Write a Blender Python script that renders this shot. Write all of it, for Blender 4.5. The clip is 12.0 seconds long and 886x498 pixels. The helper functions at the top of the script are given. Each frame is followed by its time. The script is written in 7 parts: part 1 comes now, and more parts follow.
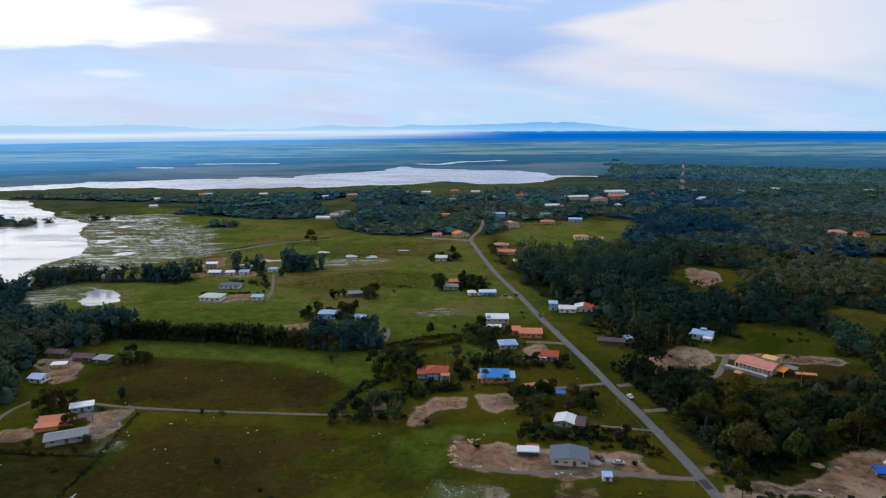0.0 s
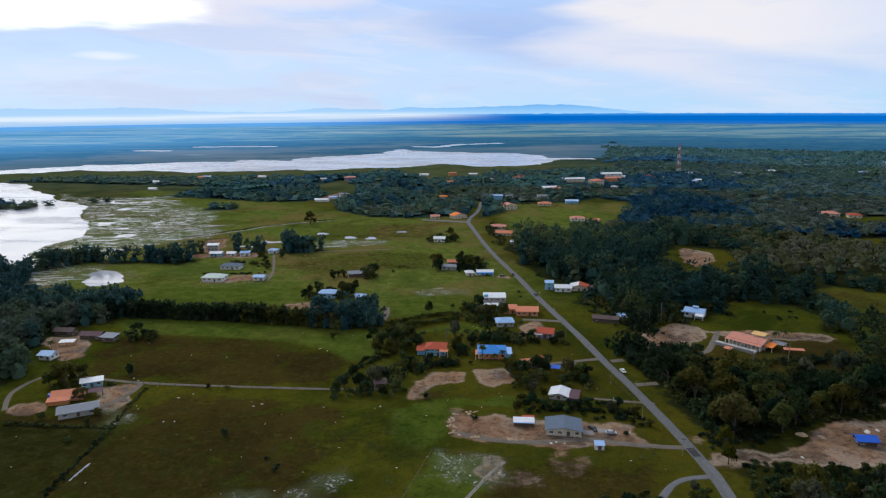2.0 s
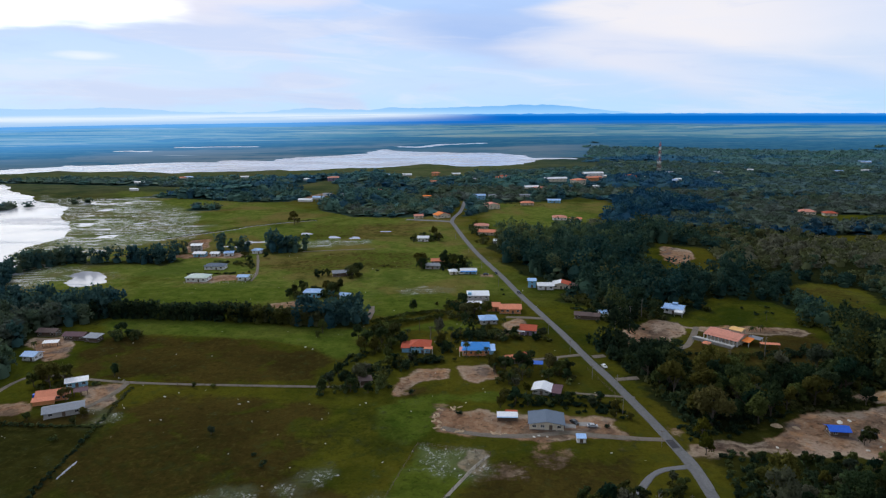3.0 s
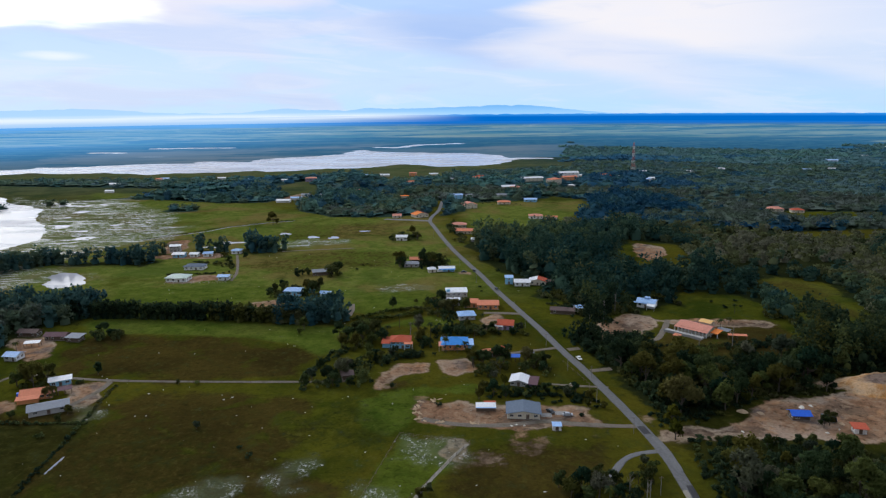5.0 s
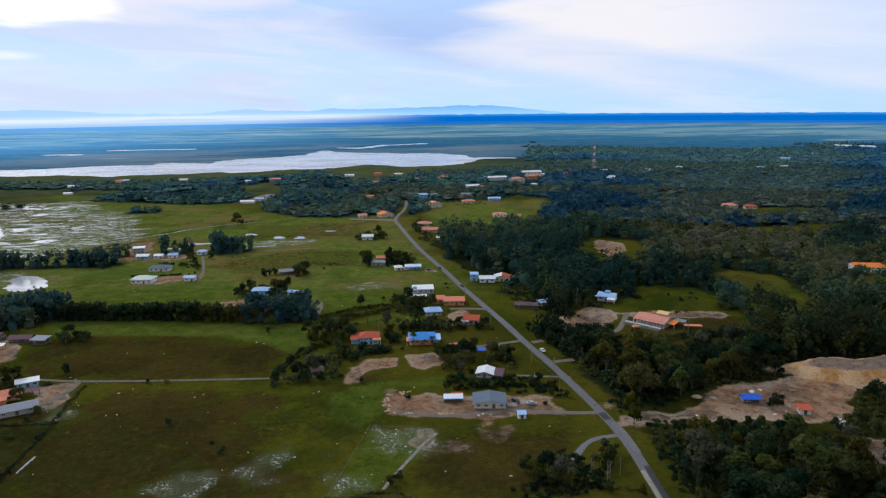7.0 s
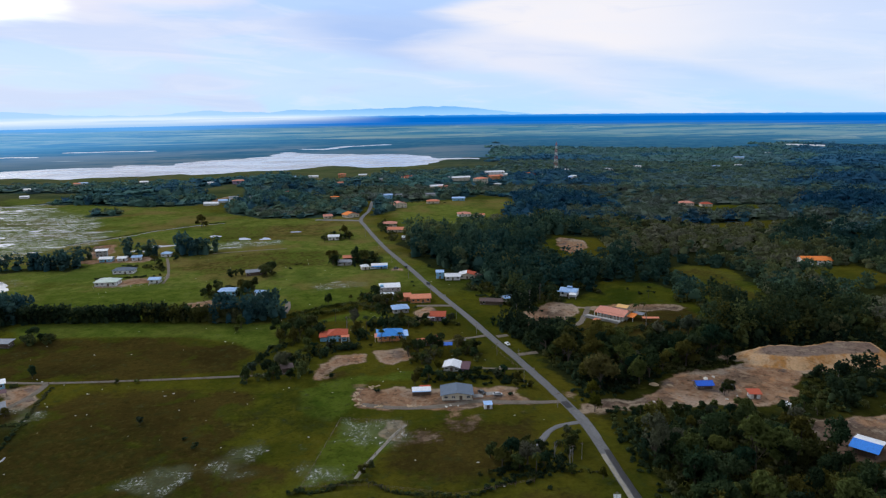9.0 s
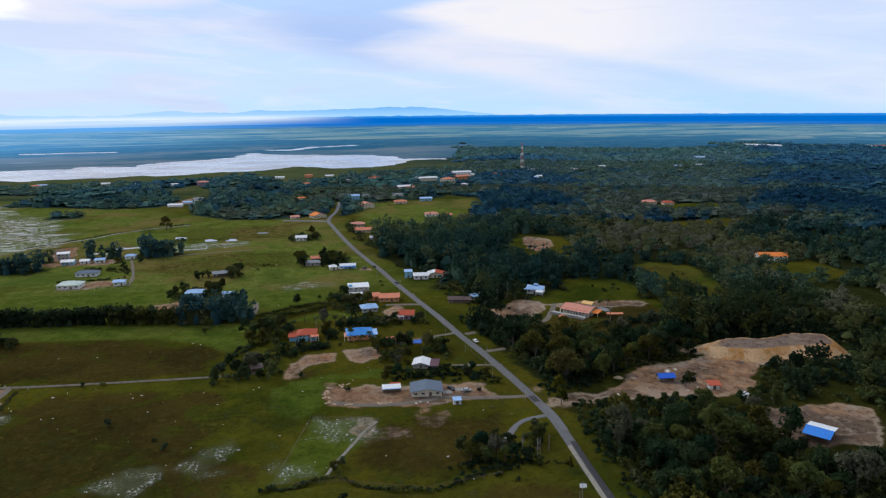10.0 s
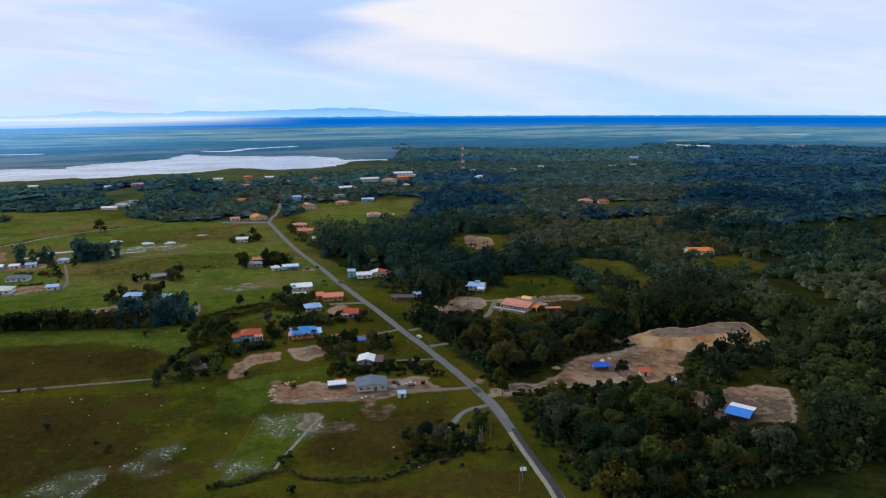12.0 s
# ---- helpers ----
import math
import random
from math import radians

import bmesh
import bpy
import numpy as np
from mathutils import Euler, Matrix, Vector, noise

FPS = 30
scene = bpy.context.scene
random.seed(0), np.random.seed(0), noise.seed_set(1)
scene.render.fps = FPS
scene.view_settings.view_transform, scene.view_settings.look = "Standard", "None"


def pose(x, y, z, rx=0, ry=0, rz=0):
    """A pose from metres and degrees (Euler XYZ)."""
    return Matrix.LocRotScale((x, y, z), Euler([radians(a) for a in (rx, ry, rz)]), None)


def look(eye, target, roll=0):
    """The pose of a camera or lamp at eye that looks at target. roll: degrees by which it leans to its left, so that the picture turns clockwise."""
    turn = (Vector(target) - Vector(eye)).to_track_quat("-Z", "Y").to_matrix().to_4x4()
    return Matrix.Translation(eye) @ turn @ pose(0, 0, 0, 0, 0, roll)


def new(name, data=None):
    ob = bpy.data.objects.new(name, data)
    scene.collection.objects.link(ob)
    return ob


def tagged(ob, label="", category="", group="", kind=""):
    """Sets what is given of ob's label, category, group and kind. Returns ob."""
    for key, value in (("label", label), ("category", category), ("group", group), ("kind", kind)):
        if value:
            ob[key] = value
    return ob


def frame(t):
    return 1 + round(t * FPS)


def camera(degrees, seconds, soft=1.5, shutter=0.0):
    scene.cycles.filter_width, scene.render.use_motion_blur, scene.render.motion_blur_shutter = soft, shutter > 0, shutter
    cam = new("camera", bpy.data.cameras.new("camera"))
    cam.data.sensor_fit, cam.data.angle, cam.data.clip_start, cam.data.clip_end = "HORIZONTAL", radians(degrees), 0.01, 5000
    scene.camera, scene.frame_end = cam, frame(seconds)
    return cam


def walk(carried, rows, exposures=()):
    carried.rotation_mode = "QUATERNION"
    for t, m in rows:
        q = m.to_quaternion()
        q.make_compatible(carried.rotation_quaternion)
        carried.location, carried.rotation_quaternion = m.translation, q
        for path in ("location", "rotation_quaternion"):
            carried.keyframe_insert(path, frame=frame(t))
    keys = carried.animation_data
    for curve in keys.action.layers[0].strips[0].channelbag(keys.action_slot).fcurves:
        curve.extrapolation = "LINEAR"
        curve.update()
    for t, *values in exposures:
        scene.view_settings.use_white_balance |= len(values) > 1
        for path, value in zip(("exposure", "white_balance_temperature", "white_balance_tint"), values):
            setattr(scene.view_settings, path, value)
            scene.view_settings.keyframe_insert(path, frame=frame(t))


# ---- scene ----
cam = camera(65.8, 12.0, soft=1.25)
# seconds, x, y, z, yaw (to the left), pitch, lean
PATH = [
    (0, 0.014, -0.051, 118.740, 0.002, -10.608, -0.351),
    (0.5, -0.113, -2.090, 118.675, -0.016, -11.568, -0.357),
    (1, -0.222, -4.133, 118.635, -0.006, -11.831, -0.364),
    (1.5, -0.324, -6.182, 118.617, 0.005, -12.027, -0.386),
    (2, -0.427, -8.237, 118.616, -0.197, -12.014, -0.408),
    (2.5, -0.540, -10.298, 118.629, -1.011, -12.014, -0.399),
    (3, -0.669, -12.365, 118.654, -1.609, -12.010, -0.400),
    (5, -1.452, -20.678, 118.813, -3.504, -11.983, -0.504),
    (5.5, -1.732, -22.764, 118.858, -4.243, -11.993, -0.506),
    (6, -2.049, -24.851, 118.901, -4.988, -11.996, -0.558),
    (6.5, -2.403, -26.937, 118.942, -5.742, -11.996, -0.560),
    (7, -2.793, -29.021, 118.979, -6.496, -11.987, -0.580),
    (9, -4.661, -37.294, 119.082, -9.517, -11.937, -0.640),
    (9.5, -5.183, -39.336, 119.096, -10.824, -11.921, -0.628),
    (10, -5.713, -41.362, 119.107, -12.284, -11.918, -0.592),
    (10.5, -6.244, -43.369, 119.115, -13.728, -11.893, -0.519),
    (11, -6.768, -45.354, 119.121, -15.189, -11.881, -0.459),
    (11.5, -7.274, -47.315, 119.128, -16.413, -11.870, -0.412),
    (12, -7.751, -49.247, 119.135, -17.199, -11.863, -0.362),
]


def flown(x, y, z, yaw, pitch, lean):
    return pose(x, y, z, 0, 0, yaw) @ pose(0, 0, 0, 90 + pitch) @ pose(0, 0, 0, 0, 0, lean)


walk(cam, [(t, flown(*row)) for t, *row in PATH], [(0, -0.12, 6230, 10), (2.5, -0.05, 6230, 10), (5, 0.0, 6230, 10), (12, 0.0, 6230, 10)])

# ---- world and sun ----
scene.view_settings.exposure = 0.0
SUN_EL, SUN_AZ = radians(38), radians(-38)   # azimuth to the right of +y

world = bpy.data.worlds.new("sky")
scene.world = world
world.use_nodes = True


def chain(tree):
    """Short helpers that add nodes to a tree."""
    nodes, links = tree.nodes, tree.links

    def put(sock, value):
        if hasattr(value, "is_output"):
            links.new(value, sock)
        elif value is not None:
            sock.default_value = value

    def m(op, a, b=None, c=None, clamp=False):
        n = nodes.new("ShaderNodeMath")
        n.operation, n.use_clamp = op, clamp
        for k, v in enumerate((a, b, c)):
            put(n.inputs[k], v)
        return n.outputs[0]

    def mix(f, a, b):
        n = nodes.new("ShaderNodeMix")
        n.data_type, n.clamp_factor = "RGBA", True
        put(n.inputs["Factor"], f)
        for k, v in ((6, a), (7, b)):
            put(n.inputs[k], (*v, 1) if isinstance(v, tuple) and len(v) == 3 else v)
        return n.outputs[2]

    def noise_tex(vec, scale, detail=4.0, rough=0.55, warp=0.0):
        n = nodes.new("ShaderNodeTexNoise")
        put(n.inputs["Vector"], vec)
        n.inputs["Scale"].default_value, n.inputs["Detail"].default_value = scale, detail
        n.inputs["Roughness"].default_value, n.inputs["Distortion"].default_value = rough, warp
        return n.outputs["Fac"]

    def ramp(x, lo, hi):
        n = nodes.new("ShaderNodeMapRange")
        n.interpolation_type = "SMOOTHSTEP"
        put(n.inputs[0], x)
        n.inputs[1].default_value, n.inputs[2].default_value = lo, hi
        return n.outputs[0]

    def xyz(x, y, z):
        n = nodes.new("ShaderNodeCombineXYZ")
        for k, v in enumerate((x, y, z)):
            put(n.inputs[k], v)
        return n.outputs[0]

    return nodes, links, put, m, mix, noise_tex, ramp, xyz


def build_sky():
    nodes, links, put, m, mix, noise_tex, ramp, xyz = chain(world.node_tree)
    nodes.clear()
    out, bg = nodes.new("ShaderNodeOutputWorld"), nodes.new("ShaderNodeBackground")
    links.new(bg.outputs[0], out.inputs[0])
    sky = nodes.new("ShaderNodeTexSky")
    sky.sky_type, sky.sun_disc = "NISHITA", False
    sky.sun_elevation, sky.sun_rotation = SUN_EL, SUN_AZ
    coords, parts = nodes.new("ShaderNodeTexCoord"), nodes.new("ShaderNodeSeparateXYZ")
    links.new(coords.outputs["Generated"], parts.inputs[0])
    x, y, z = parts.outputs
    az = m("MULTIPLY", m("ARCTAN2", x, y), 57.2958)
    el = m("MULTIPLY", m("ARCSINE", z), 57.2958)
    # clouds lie on a high sheet, so they draw together towards the horizon
    up = m("ADD", m("MAXIMUM", z, 0.0), 0.10)
    flat = xyz(m("DIVIDE", x, up), m("DIVIDE", y, up), 0.0)
    wide = noise_tex(flat, 0.55, 5, 0.52, 0.6)
    fine = noise_tex(xyz(m("MULTIPLY", az, 0.035), m("MULTIPLY", el, 0.16), 3.0), 1.6, 5, 0.5, 0.5)
    ragged = m("ADD", m("MULTIPLY", m("SUBTRACT", fine, 0.5), 2.4), m("MULTIPLY", m("SUBTRACT", wide, 0.5), 0.8))

    def bank(a0, sa, e0, se, tilt=0.0, soft=0.8):
        """A ragged cloud bank about a bearing and a height."""
        u = m("DIVIDE", m("SUBTRACT", az, a0), sa)
        v = m("DIVIDE", m("SUBTRACT", m("SUBTRACT", el, m("MULTIPLY", m("SUBTRACT", az, a0), tilt)), e0), se)
        far = m("ADD", m("MULTIPLY", u, u), m("MULTIPLY", v, v))
        return ramp(m("ADD", m("SUBTRACT", 1.0, far), ragged), 0.0, soft)

    low = mix(ramp(el, -0.6, 1.8), (0.50, 0.74, 0.98), (0.53, 0.70, 0.95))
    base = mix(ramp(el, 1.5, 8.0), low, (0.45, 0.61, 0.92))
    seen = mix(0.12, base, mix(0.9, sky.outputs[0], base))
    haze = ramp(m("ADD", fine, m("MULTIPLY", m("SUBTRACT", wide, 0.5), 0.6)), 0.42, 0.60)
    seen = mix(m("MULTIPLY", haze, m("SUBTRACT", 0.75, m("MULTIPLY", ramp(az, 4.0, 22.0), 0.5))), seen, (0.68, 0.74, 0.92))
    seen = mix(m("MULTIPLY", bank(5.0, 8.0, 6.5, 4.5, -0.15, 1.6), 0.92), seen, (0.42, 0.58, 0.91))
    seen = mix(m("MULTIPLY", bank(31, 11, 2.6, 1.3, 0.0, 1.2), 0.75), seen, (0.52, 0.70, 0.97))
    seen = mix(m("MULTIPLY", bank(-13, 17, 9.4, 3.0, 0.07, 0.9), 0.8), seen, (0.90, 0.86, 0.93))
    seen = mix(m("MULTIPLY", bank(-33, 18, 11.0, 6.4, 0.02, 0.8), 0.97), seen, (2.1, 2.05, 1.95))
    seen = mix(m("MULTIPLY", bank(-25.0, 3.6, 3.6, 0.5, 0.0, 1.0), 0.75), seen, (1.04, 1.03, 0.98))

    def wedge(a0, e0, open_by, soft):
        """A cloud that widens to the right from a tip at a bearing and a height."""
        off = m("ABSOLUTE", m("SUBTRACT", el, e0))
        return ramp(m("ADD", m("SUBTRACT", m("SUBTRACT", az, a0), m("MULTIPLY", off, open_by)), m("MULTIPLY", ragged, 3.6)), 0.0, soft)

    seen = mix(m("MULTIPLY", m("MULTIPLY", wedge(3.2, 4.3, 4.2, 8.0), ramp(az, 32.0, 15.0)), 0.80), seen, (0.86, 0.85, 0.92))
    seen = mix(m("MULTIPLY", m("MULTIPLY", wedge(5.6, 7.2, 4.6, 6.0), m("ADD", 0.30, m("MULTIPLY", ramp(az, 44.0, 20.0), 0.70))), 0.92), seen, (0.96, 0.91, 0.91))
    seen = mix(m("MULTIPLY", bank(36, 14, 3.4, 1.9, 0.02, 1.6), 0.65), seen, (0.56, 0.72, 0.95))
    wisps = noise_tex(xyz(m("MULTIPLY", az, 0.08), m("MULTIPLY", m("ADD", el, m("MULTIPLY", az, 0.05)), 0.55), 7.0), 1.2, 6, 0.6, 0.8)
    seen = mix(m("MULTIPLY", ramp(wisps, 0.48, 0.70), 0.35), seen, (0.88, 0.88, 0.95))
    seen = mix(m("MULTIPLY", ramp(wisps, 0.46, 0.28), 0.22), seen, (0.48, 0.62, 0.92))
    high = mix(ramp(wide, 0.3, 0.7), (0.56, 0.64, 0.80), (0.92, 0.93, 0.95))
    seen = mix(ramp(el, 13.0, 26.0), seen, high)
    # unseen heavier cloud added behind the flight, towards the south, to dim facing walls
    seen = mix(ramp(y, 0.25, -0.45), seen, mix(ramp(wide, 0.3, 0.7), (0.32, 0.37, 0.46), (0.56, 0.58, 0.62)))
    links.new(seen, bg.inputs["Color"])
    bg.inputs["Strength"].default_value = 1.0


build_sky()

sun = new("sun", bpy.data.lights.new("sun", "SUN"))
sun.data.energy, sun.data.angle, sun.data.color = 1.3, radians(14), (1.0, 0.94, 0.84)
sun.matrix_world = look((math.sin(SUN_AZ) * math.cos(SUN_EL) * 900, math.cos(SUN_AZ) * math.cos(SUN_EL) * 900, math.sin(SUN_EL) * 900), (0, 0, 0))


# ---- materials ----
def material(name):
    mt = bpy.data.materials.new(name)
    mt.use_nodes = True
    kit = chain(mt.node_tree)
    shade = mt.node_tree.nodes["Principled BSDF"]
    return mt, kit, shade


def place(kit, kind="Object"):
    return kit[0].new("ShaderNodeTexCoord").outputs[kind]


def bump(kit, shade, height, strength, distance):
    b = kit[0].new("ShaderNodeBump")
    b.inputs["Strength"].default_value, b.inputs["Distance"].default_value = strength, distance
    kit[1].new(height, b.inputs["Height"])
    kit[1].new(b.outputs[0], shade.inputs["Normal"])


def tone(c, k):
    return tuple(min(1.0, v * k) for v in c)


def surface(name, colour, rough=0.7, wear=0.35, scale=0.6, dirt=(0.12, 0.10, 0.07), metal=0.0, ribs=0.0, spec=0.3):
    """Paint, plaster, sheet metal: grain and stains at two scales; ribs: spacing of sheet corrugation in metres."""
    mt, kit, shade = material(name)
    nodes, links, put, m, mix, noise_tex, ramp, xyz = kit
    at = place(kit)
    big, fine = noise_tex(at, scale, 5, 0.6), noise_tex(at, scale * 9, 4, 0.6)
    c = mix(ramp(fine, 0.3, 0.7), tone(colour, 0.82), tone(colour, 1.12))
    c = mix(m("MULTIPLY", ramp(big, 0.48, 0.75), wear), c, dirt)
    links.new(c, shade.inputs["Base Color"])
    shade.inputs["Roughness"].default_value, shade.inputs["Metallic"].default_value = rough, metal
    shade.inputs["Specular IOR Level"].default_value = spec
    if ribs:
        w = nodes.new("ShaderNodeTexWave")
        w.bands_direction = "X"
        w.inputs["Scale"].default_value = 0.314 / ribs
        links.new(at, w.inputs["Vector"])
        bump(kit, shade, w.outputs["Fac"], 0.5, 0.04)
    else:
        bump(kit, shade, fine, 0.25, 0.02)
    return mt


def foliage(name, dark, mid, light, gray, single=True, sheen=0.0, olive=(0.085, 0.085, 0.012), cool=(0.012, 0.040, 0.030), speck=1.0):
    """Leaves: each clump has its own green; each tree too, by its object or, in joined woods, by its tint."""
    mt, kit, shade = material(name)
    nodes, links, put, m, mix, noise_tex, ramp, xyz = kit
    geo = nodes.new("ShaderNodeNewGeometry")
    if single:
        tree_no = nodes.new("ShaderNodeObjectInfo").outputs["Random"]
    else:
        att = nodes.new("ShaderNodeAttribute")
        att.attribute_name = "tint"
        tree_no = att.outputs["Fac"]
    clump = geo.outputs["Random Per Island"]
    c = mix(ramp(tree_no, 0.0, 0.6), dark, mid)
    c = mix(m("MULTIPLY", ramp(tree_no, 0.55, 1.0), 0.8), c, light)
    if single:
        other, third = m("FRACT", m("MULTIPLY", tree_no, 37.31)), m("FRACT", m("MULTIPLY", tree_no, 91.7))
        c = mix(m("MULTIPLY", ramp(other, 0.80, 0.90), 0.75), c, gray)
        c = mix(m("MULTIPLY", ramp(third, 0.66, 0.84), 0.75), c, olive)
        c = mix(m("MULTIPLY", ramp(third, 0.30, 0.12), 0.65), c, cool)
    else:
        sort = nodes.new("ShaderNodeAttribute")
        sort.attribute_name = "kind"
        c = mix(m("MULTIPLY", ramp(sort.outputs["Fac"], 0.50, 0.62), 0.75), c, olive)
        c = mix(m("MULTIPLY", ramp(sort.outputs["Fac"], 0.64, 0.80), 0.80), c, gray)
        c = mix(m("MULTIPLY", ramp(sort.outputs["Fac"], 0.34, 0.22), 0.7), c, cool)
    c = mix(m("MULTIPLY", ramp(clump, 0.35, 1.0), 0.16 * speck), c, light)
    c = mix(m("MULTIPLY", ramp(clump, 0.5, 0.0), 0.25 * speck), c, dark)
    links.new(c, shade.inputs["Base Color"])
    shade.inputs["Roughness"].default_value = 0.8
    shade.inputs["Specular IOR Level"].default_value = 0.06
    shade.inputs["Sheen Weight"].default_value, shade.inputs["Sheen Roughness"].default_value = sheen, 0.5
    shade.inputs["Sheen Tint"].default_value = (0.35, 0.6, 1.0, 1)
    # leaves let light through
    lit, both = nodes.new("ShaderNodeBsdfTranslucent"), nodes.new("ShaderNodeMixShader")
    links.new(c, lit.inputs["Color"])
    both.inputs[0].default_value = 0.42
    links.new(shade.outputs[0], both.inputs[1])
    links.new(lit.outputs[0], both.inputs[2])
    links.new(both.outputs[0], [n for n in nodes if n.type == "OUTPUT_MATERIAL"][0].inputs["Surface"])
    return mt


M = {}
GREENS = ((0.017, 0.036, 0.023), (0.053, 0.090, 0.045), (0.165, 0.195, 0.062), (0.138, 0.148, 0.082))
M["leaf"] = foliage("leaf", (0.018, 0.038, 0.021), (0.056, 0.092, 0.038), (0.160, 0.190, 0.048), (0.200, 0.195, 0.145), olive=(0.150, 0.126, 0.022), cool=(0.012, 0.052, 0.034))
# western leaves painted brighter and bluer to stand for haze
M["leaf_west_haze"] = foliage("leaf_west_haze", (0.030, 0.086, 0.098), (0.064, 0.136, 0.124), (0.126, 0.200, 0.112), (0.140, 0.172, 0.150), single=False, olive=(0.112, 0.146, 0.072), cool=(0.026, 0.096, 0.132))
M["leaf_wood"] = foliage("leaf_wood", *GREENS, single=False, olive=(0.120, 0.118, 0.024))
M["leaf_hedge"] = foliage("leaf_hedge", (0.05, 0.075, 0.022), (0.10, 0.135, 0.036), (0.21, 0.25, 0.075), (0.18, 0.20, 0.09), single=False)
M["leaf_yellow"] = foliage("leaf_yellow", (0.05, 0.065, 0.010), (0.09, 0.10, 0.012), (0.17, 0.16, 0.018), (0.12, 0.12, 0.03))
# mid-distance leaves carry some haze blue in their base colours
M["leaf_mid_haze"] = foliage("leaf_mid_haze", (0.020, 0.060, 0.052), (0.064, 0.126, 0.088), (0.176, 0.240, 0.096), (0.215, 0.215, 0.165), single=False, olive=(0.190, 0.192, 0.070), cool=(0.017, 0.070, 0.080))
# far leaves: the blue of the haze is painted into their base colours
M["leaf_far_haze"] = foliage("leaf_far_haze", (0.015, 0.074, 0.142), (0.045, 0.130, 0.162), (0.112, 0.215, 0.152), (0.128, 0.158, 0.146), single=False, speck=0.25, olive=(0.134, 0.170, 0.088), cool=(0.014, 0.076, 0.146))
M["leaf_dim_haze"] = foliage("leaf_dim_haze", (0.028, 0.104, 0.188), (0.052, 0.144, 0.182), (0.088, 0.208, 0.178), (0.098, 0.180, 0.206), single=False, speck=0.2, olive=(0.130, 0.194, 0.110), cool=(0.026, 0.112, 0.216))
M["leaf_blue_haze"] = foliage("leaf_blue_haze", (0.042, 0.156, 0.272), (0.060, 0.188, 0.278), (0.108, 0.258, 0.222), (0.112, 0.220, 0.258), single=False, speck=0.2, olive=(0.110, 0.228, 0.170), cool=(0.040, 0.162, 0.290))
M["frond"] = foliage("frond", (0.02, 0.036, 0.010), (0.03, 0.05, 0.012), (0.10, 0.12, 0.03), (0.09, 0.09, 0.03))
M["bark"] = surface("bark", (0.10, 0.085, 0.065), 0.9, 0.4, 1.5)
M["bark_pale"] = surface("bark_pale", (0.24, 0.225, 0.21), 0.9, 0.3, 1.5)
M["asphalt"] = surface("asphalt", (0.125, 0.125, 0.13), 0.85, 0.45, 0.12, (0.09, 0.09, 0.09))
M["asphalt_patch"] = surface("asphalt_patch", (0.145, 0.145, 0.15), 0.85, 0.5, 0.3, (0.09, 0.09, 0.06))
M["tar"] = surface("tar", (0.035, 0.035, 0.04), 0.8, 0.3, 0.5)
M["shoulder"] = surface("shoulder", (0.27, 0.25, 0.21), 0.95, 0.75, 0.4, (0.12, 0.12, 0.07))
M["track"] = surface("track", (0.155, 0.130, 0.105), 0.95, 0.75, 0.25, (0.075, 0.065, 0.03))
M["concrete"] = surface("concrete", (0.26, 0.25, 0.24), 0.9, 0.4, 0.5)
M["white"] = surface("white", (0.80, 0.80, 0.80), 0.6, 0.18, 0.4, (0.45, 0.42, 0.38))
M["cream"] = surface("cream", (0.66, 0.60, 0.48), 0.7, 0.25, 0.4, (0.35, 0.30, 0.24))
M["plaster_grey"] = surface("plaster_grey", (0.42, 0.41, 0.40), 0.8, 0.3, 0.4)
M["plaster_blue"] = surface("plaster_blue", (0.25, 0.52, 0.74), 0.7, 0.2, 0.4)
M["plaster_orange"] = surface("plaster_orange", (0.70, 0.30, 0.13), 0.7, 0.2, 0.4)
M["plaster_purple"] = surface("plaster_purple", (0.34, 0.26, 0.40), 0.7, 0.2, 0.4)
M["timber"] = surface("timber", (0.14, 0.10, 0.075), 0.85, 0.4, 0.8)
for nm, col in dict(roof_slate=(0.13, 0.165, 0.22), roof_white=(0.74, 0.76, 0.80), roof_blue=(0.03, 0.24, 0.66), roof_paleblue=(0.32, 0.50, 0.80),
                    roof_deepblue=(0.015, 0.11, 0.62), roof_azure=(0.03, 0.22, 0.74), roof_red=(0.46, 0.10, 0.055), roof_coral=(0.66, 0.24, 0.14), roof_orange=(0.80, 0.24, 0.055),
                    roof_maroon=(0.13, 0.075, 0.09), roof_grey=(0.27, 0.29, 0.33), roof_rust=(0.125, 0.09, 0.085), roof_yellow=(0.78, 0.48, 0.17),
                    roof_pink=(0.62, 0.27, 0.20), roof_mint=(0.50, 0.60, 0.54)).items():
    dull = sum(col) < 1.1 and nm not in ("roof_blue", "roof_deepblue", "roof_azure")
    M[nm] = surface(nm, col, 0.75 if dull else 0.55, 0.32, 0.35, tone(col, 0.5), ribs=0.35, spec=0.12 if dull else 0.3)
M["rubber"] = surface("rubber", (0.02, 0.02, 0.02), 0.9, 0.1)
# mast red, muted in its colour for the haze at that distance
M["steel_red"] = surface("steel_red", (0.46, 0.15, 0.15), 0.5, 0.2)
M["steel_white"] = surface("steel_white", (0.78, 0.78, 0.78), 0.5, 0.2)
M["tarp"] = surface("tarp", (0.02, 0.13, 0.62), 0.5, 0.2, 0.6, (0.01, 0.05, 0.3))
M["spoil"] = surface("spoil", (0.45, 0.33, 0.21), 0.95, 0.4, 0.5, (0.24, 0.17, 0.11))
M["pale_litter"] = surface("pale_litter", (0.62, 0.60, 0.54), 0.9, 0.3, 2.0)
M["car_white"] = surface("car_white", (0.8, 0.8, 0.8), 0.25, 0.05, spec=0.5)
M["car_dark"] = surface("car_dark", (0.03, 0.035, 0.04), 0.25, 0.05, spec=0.5)
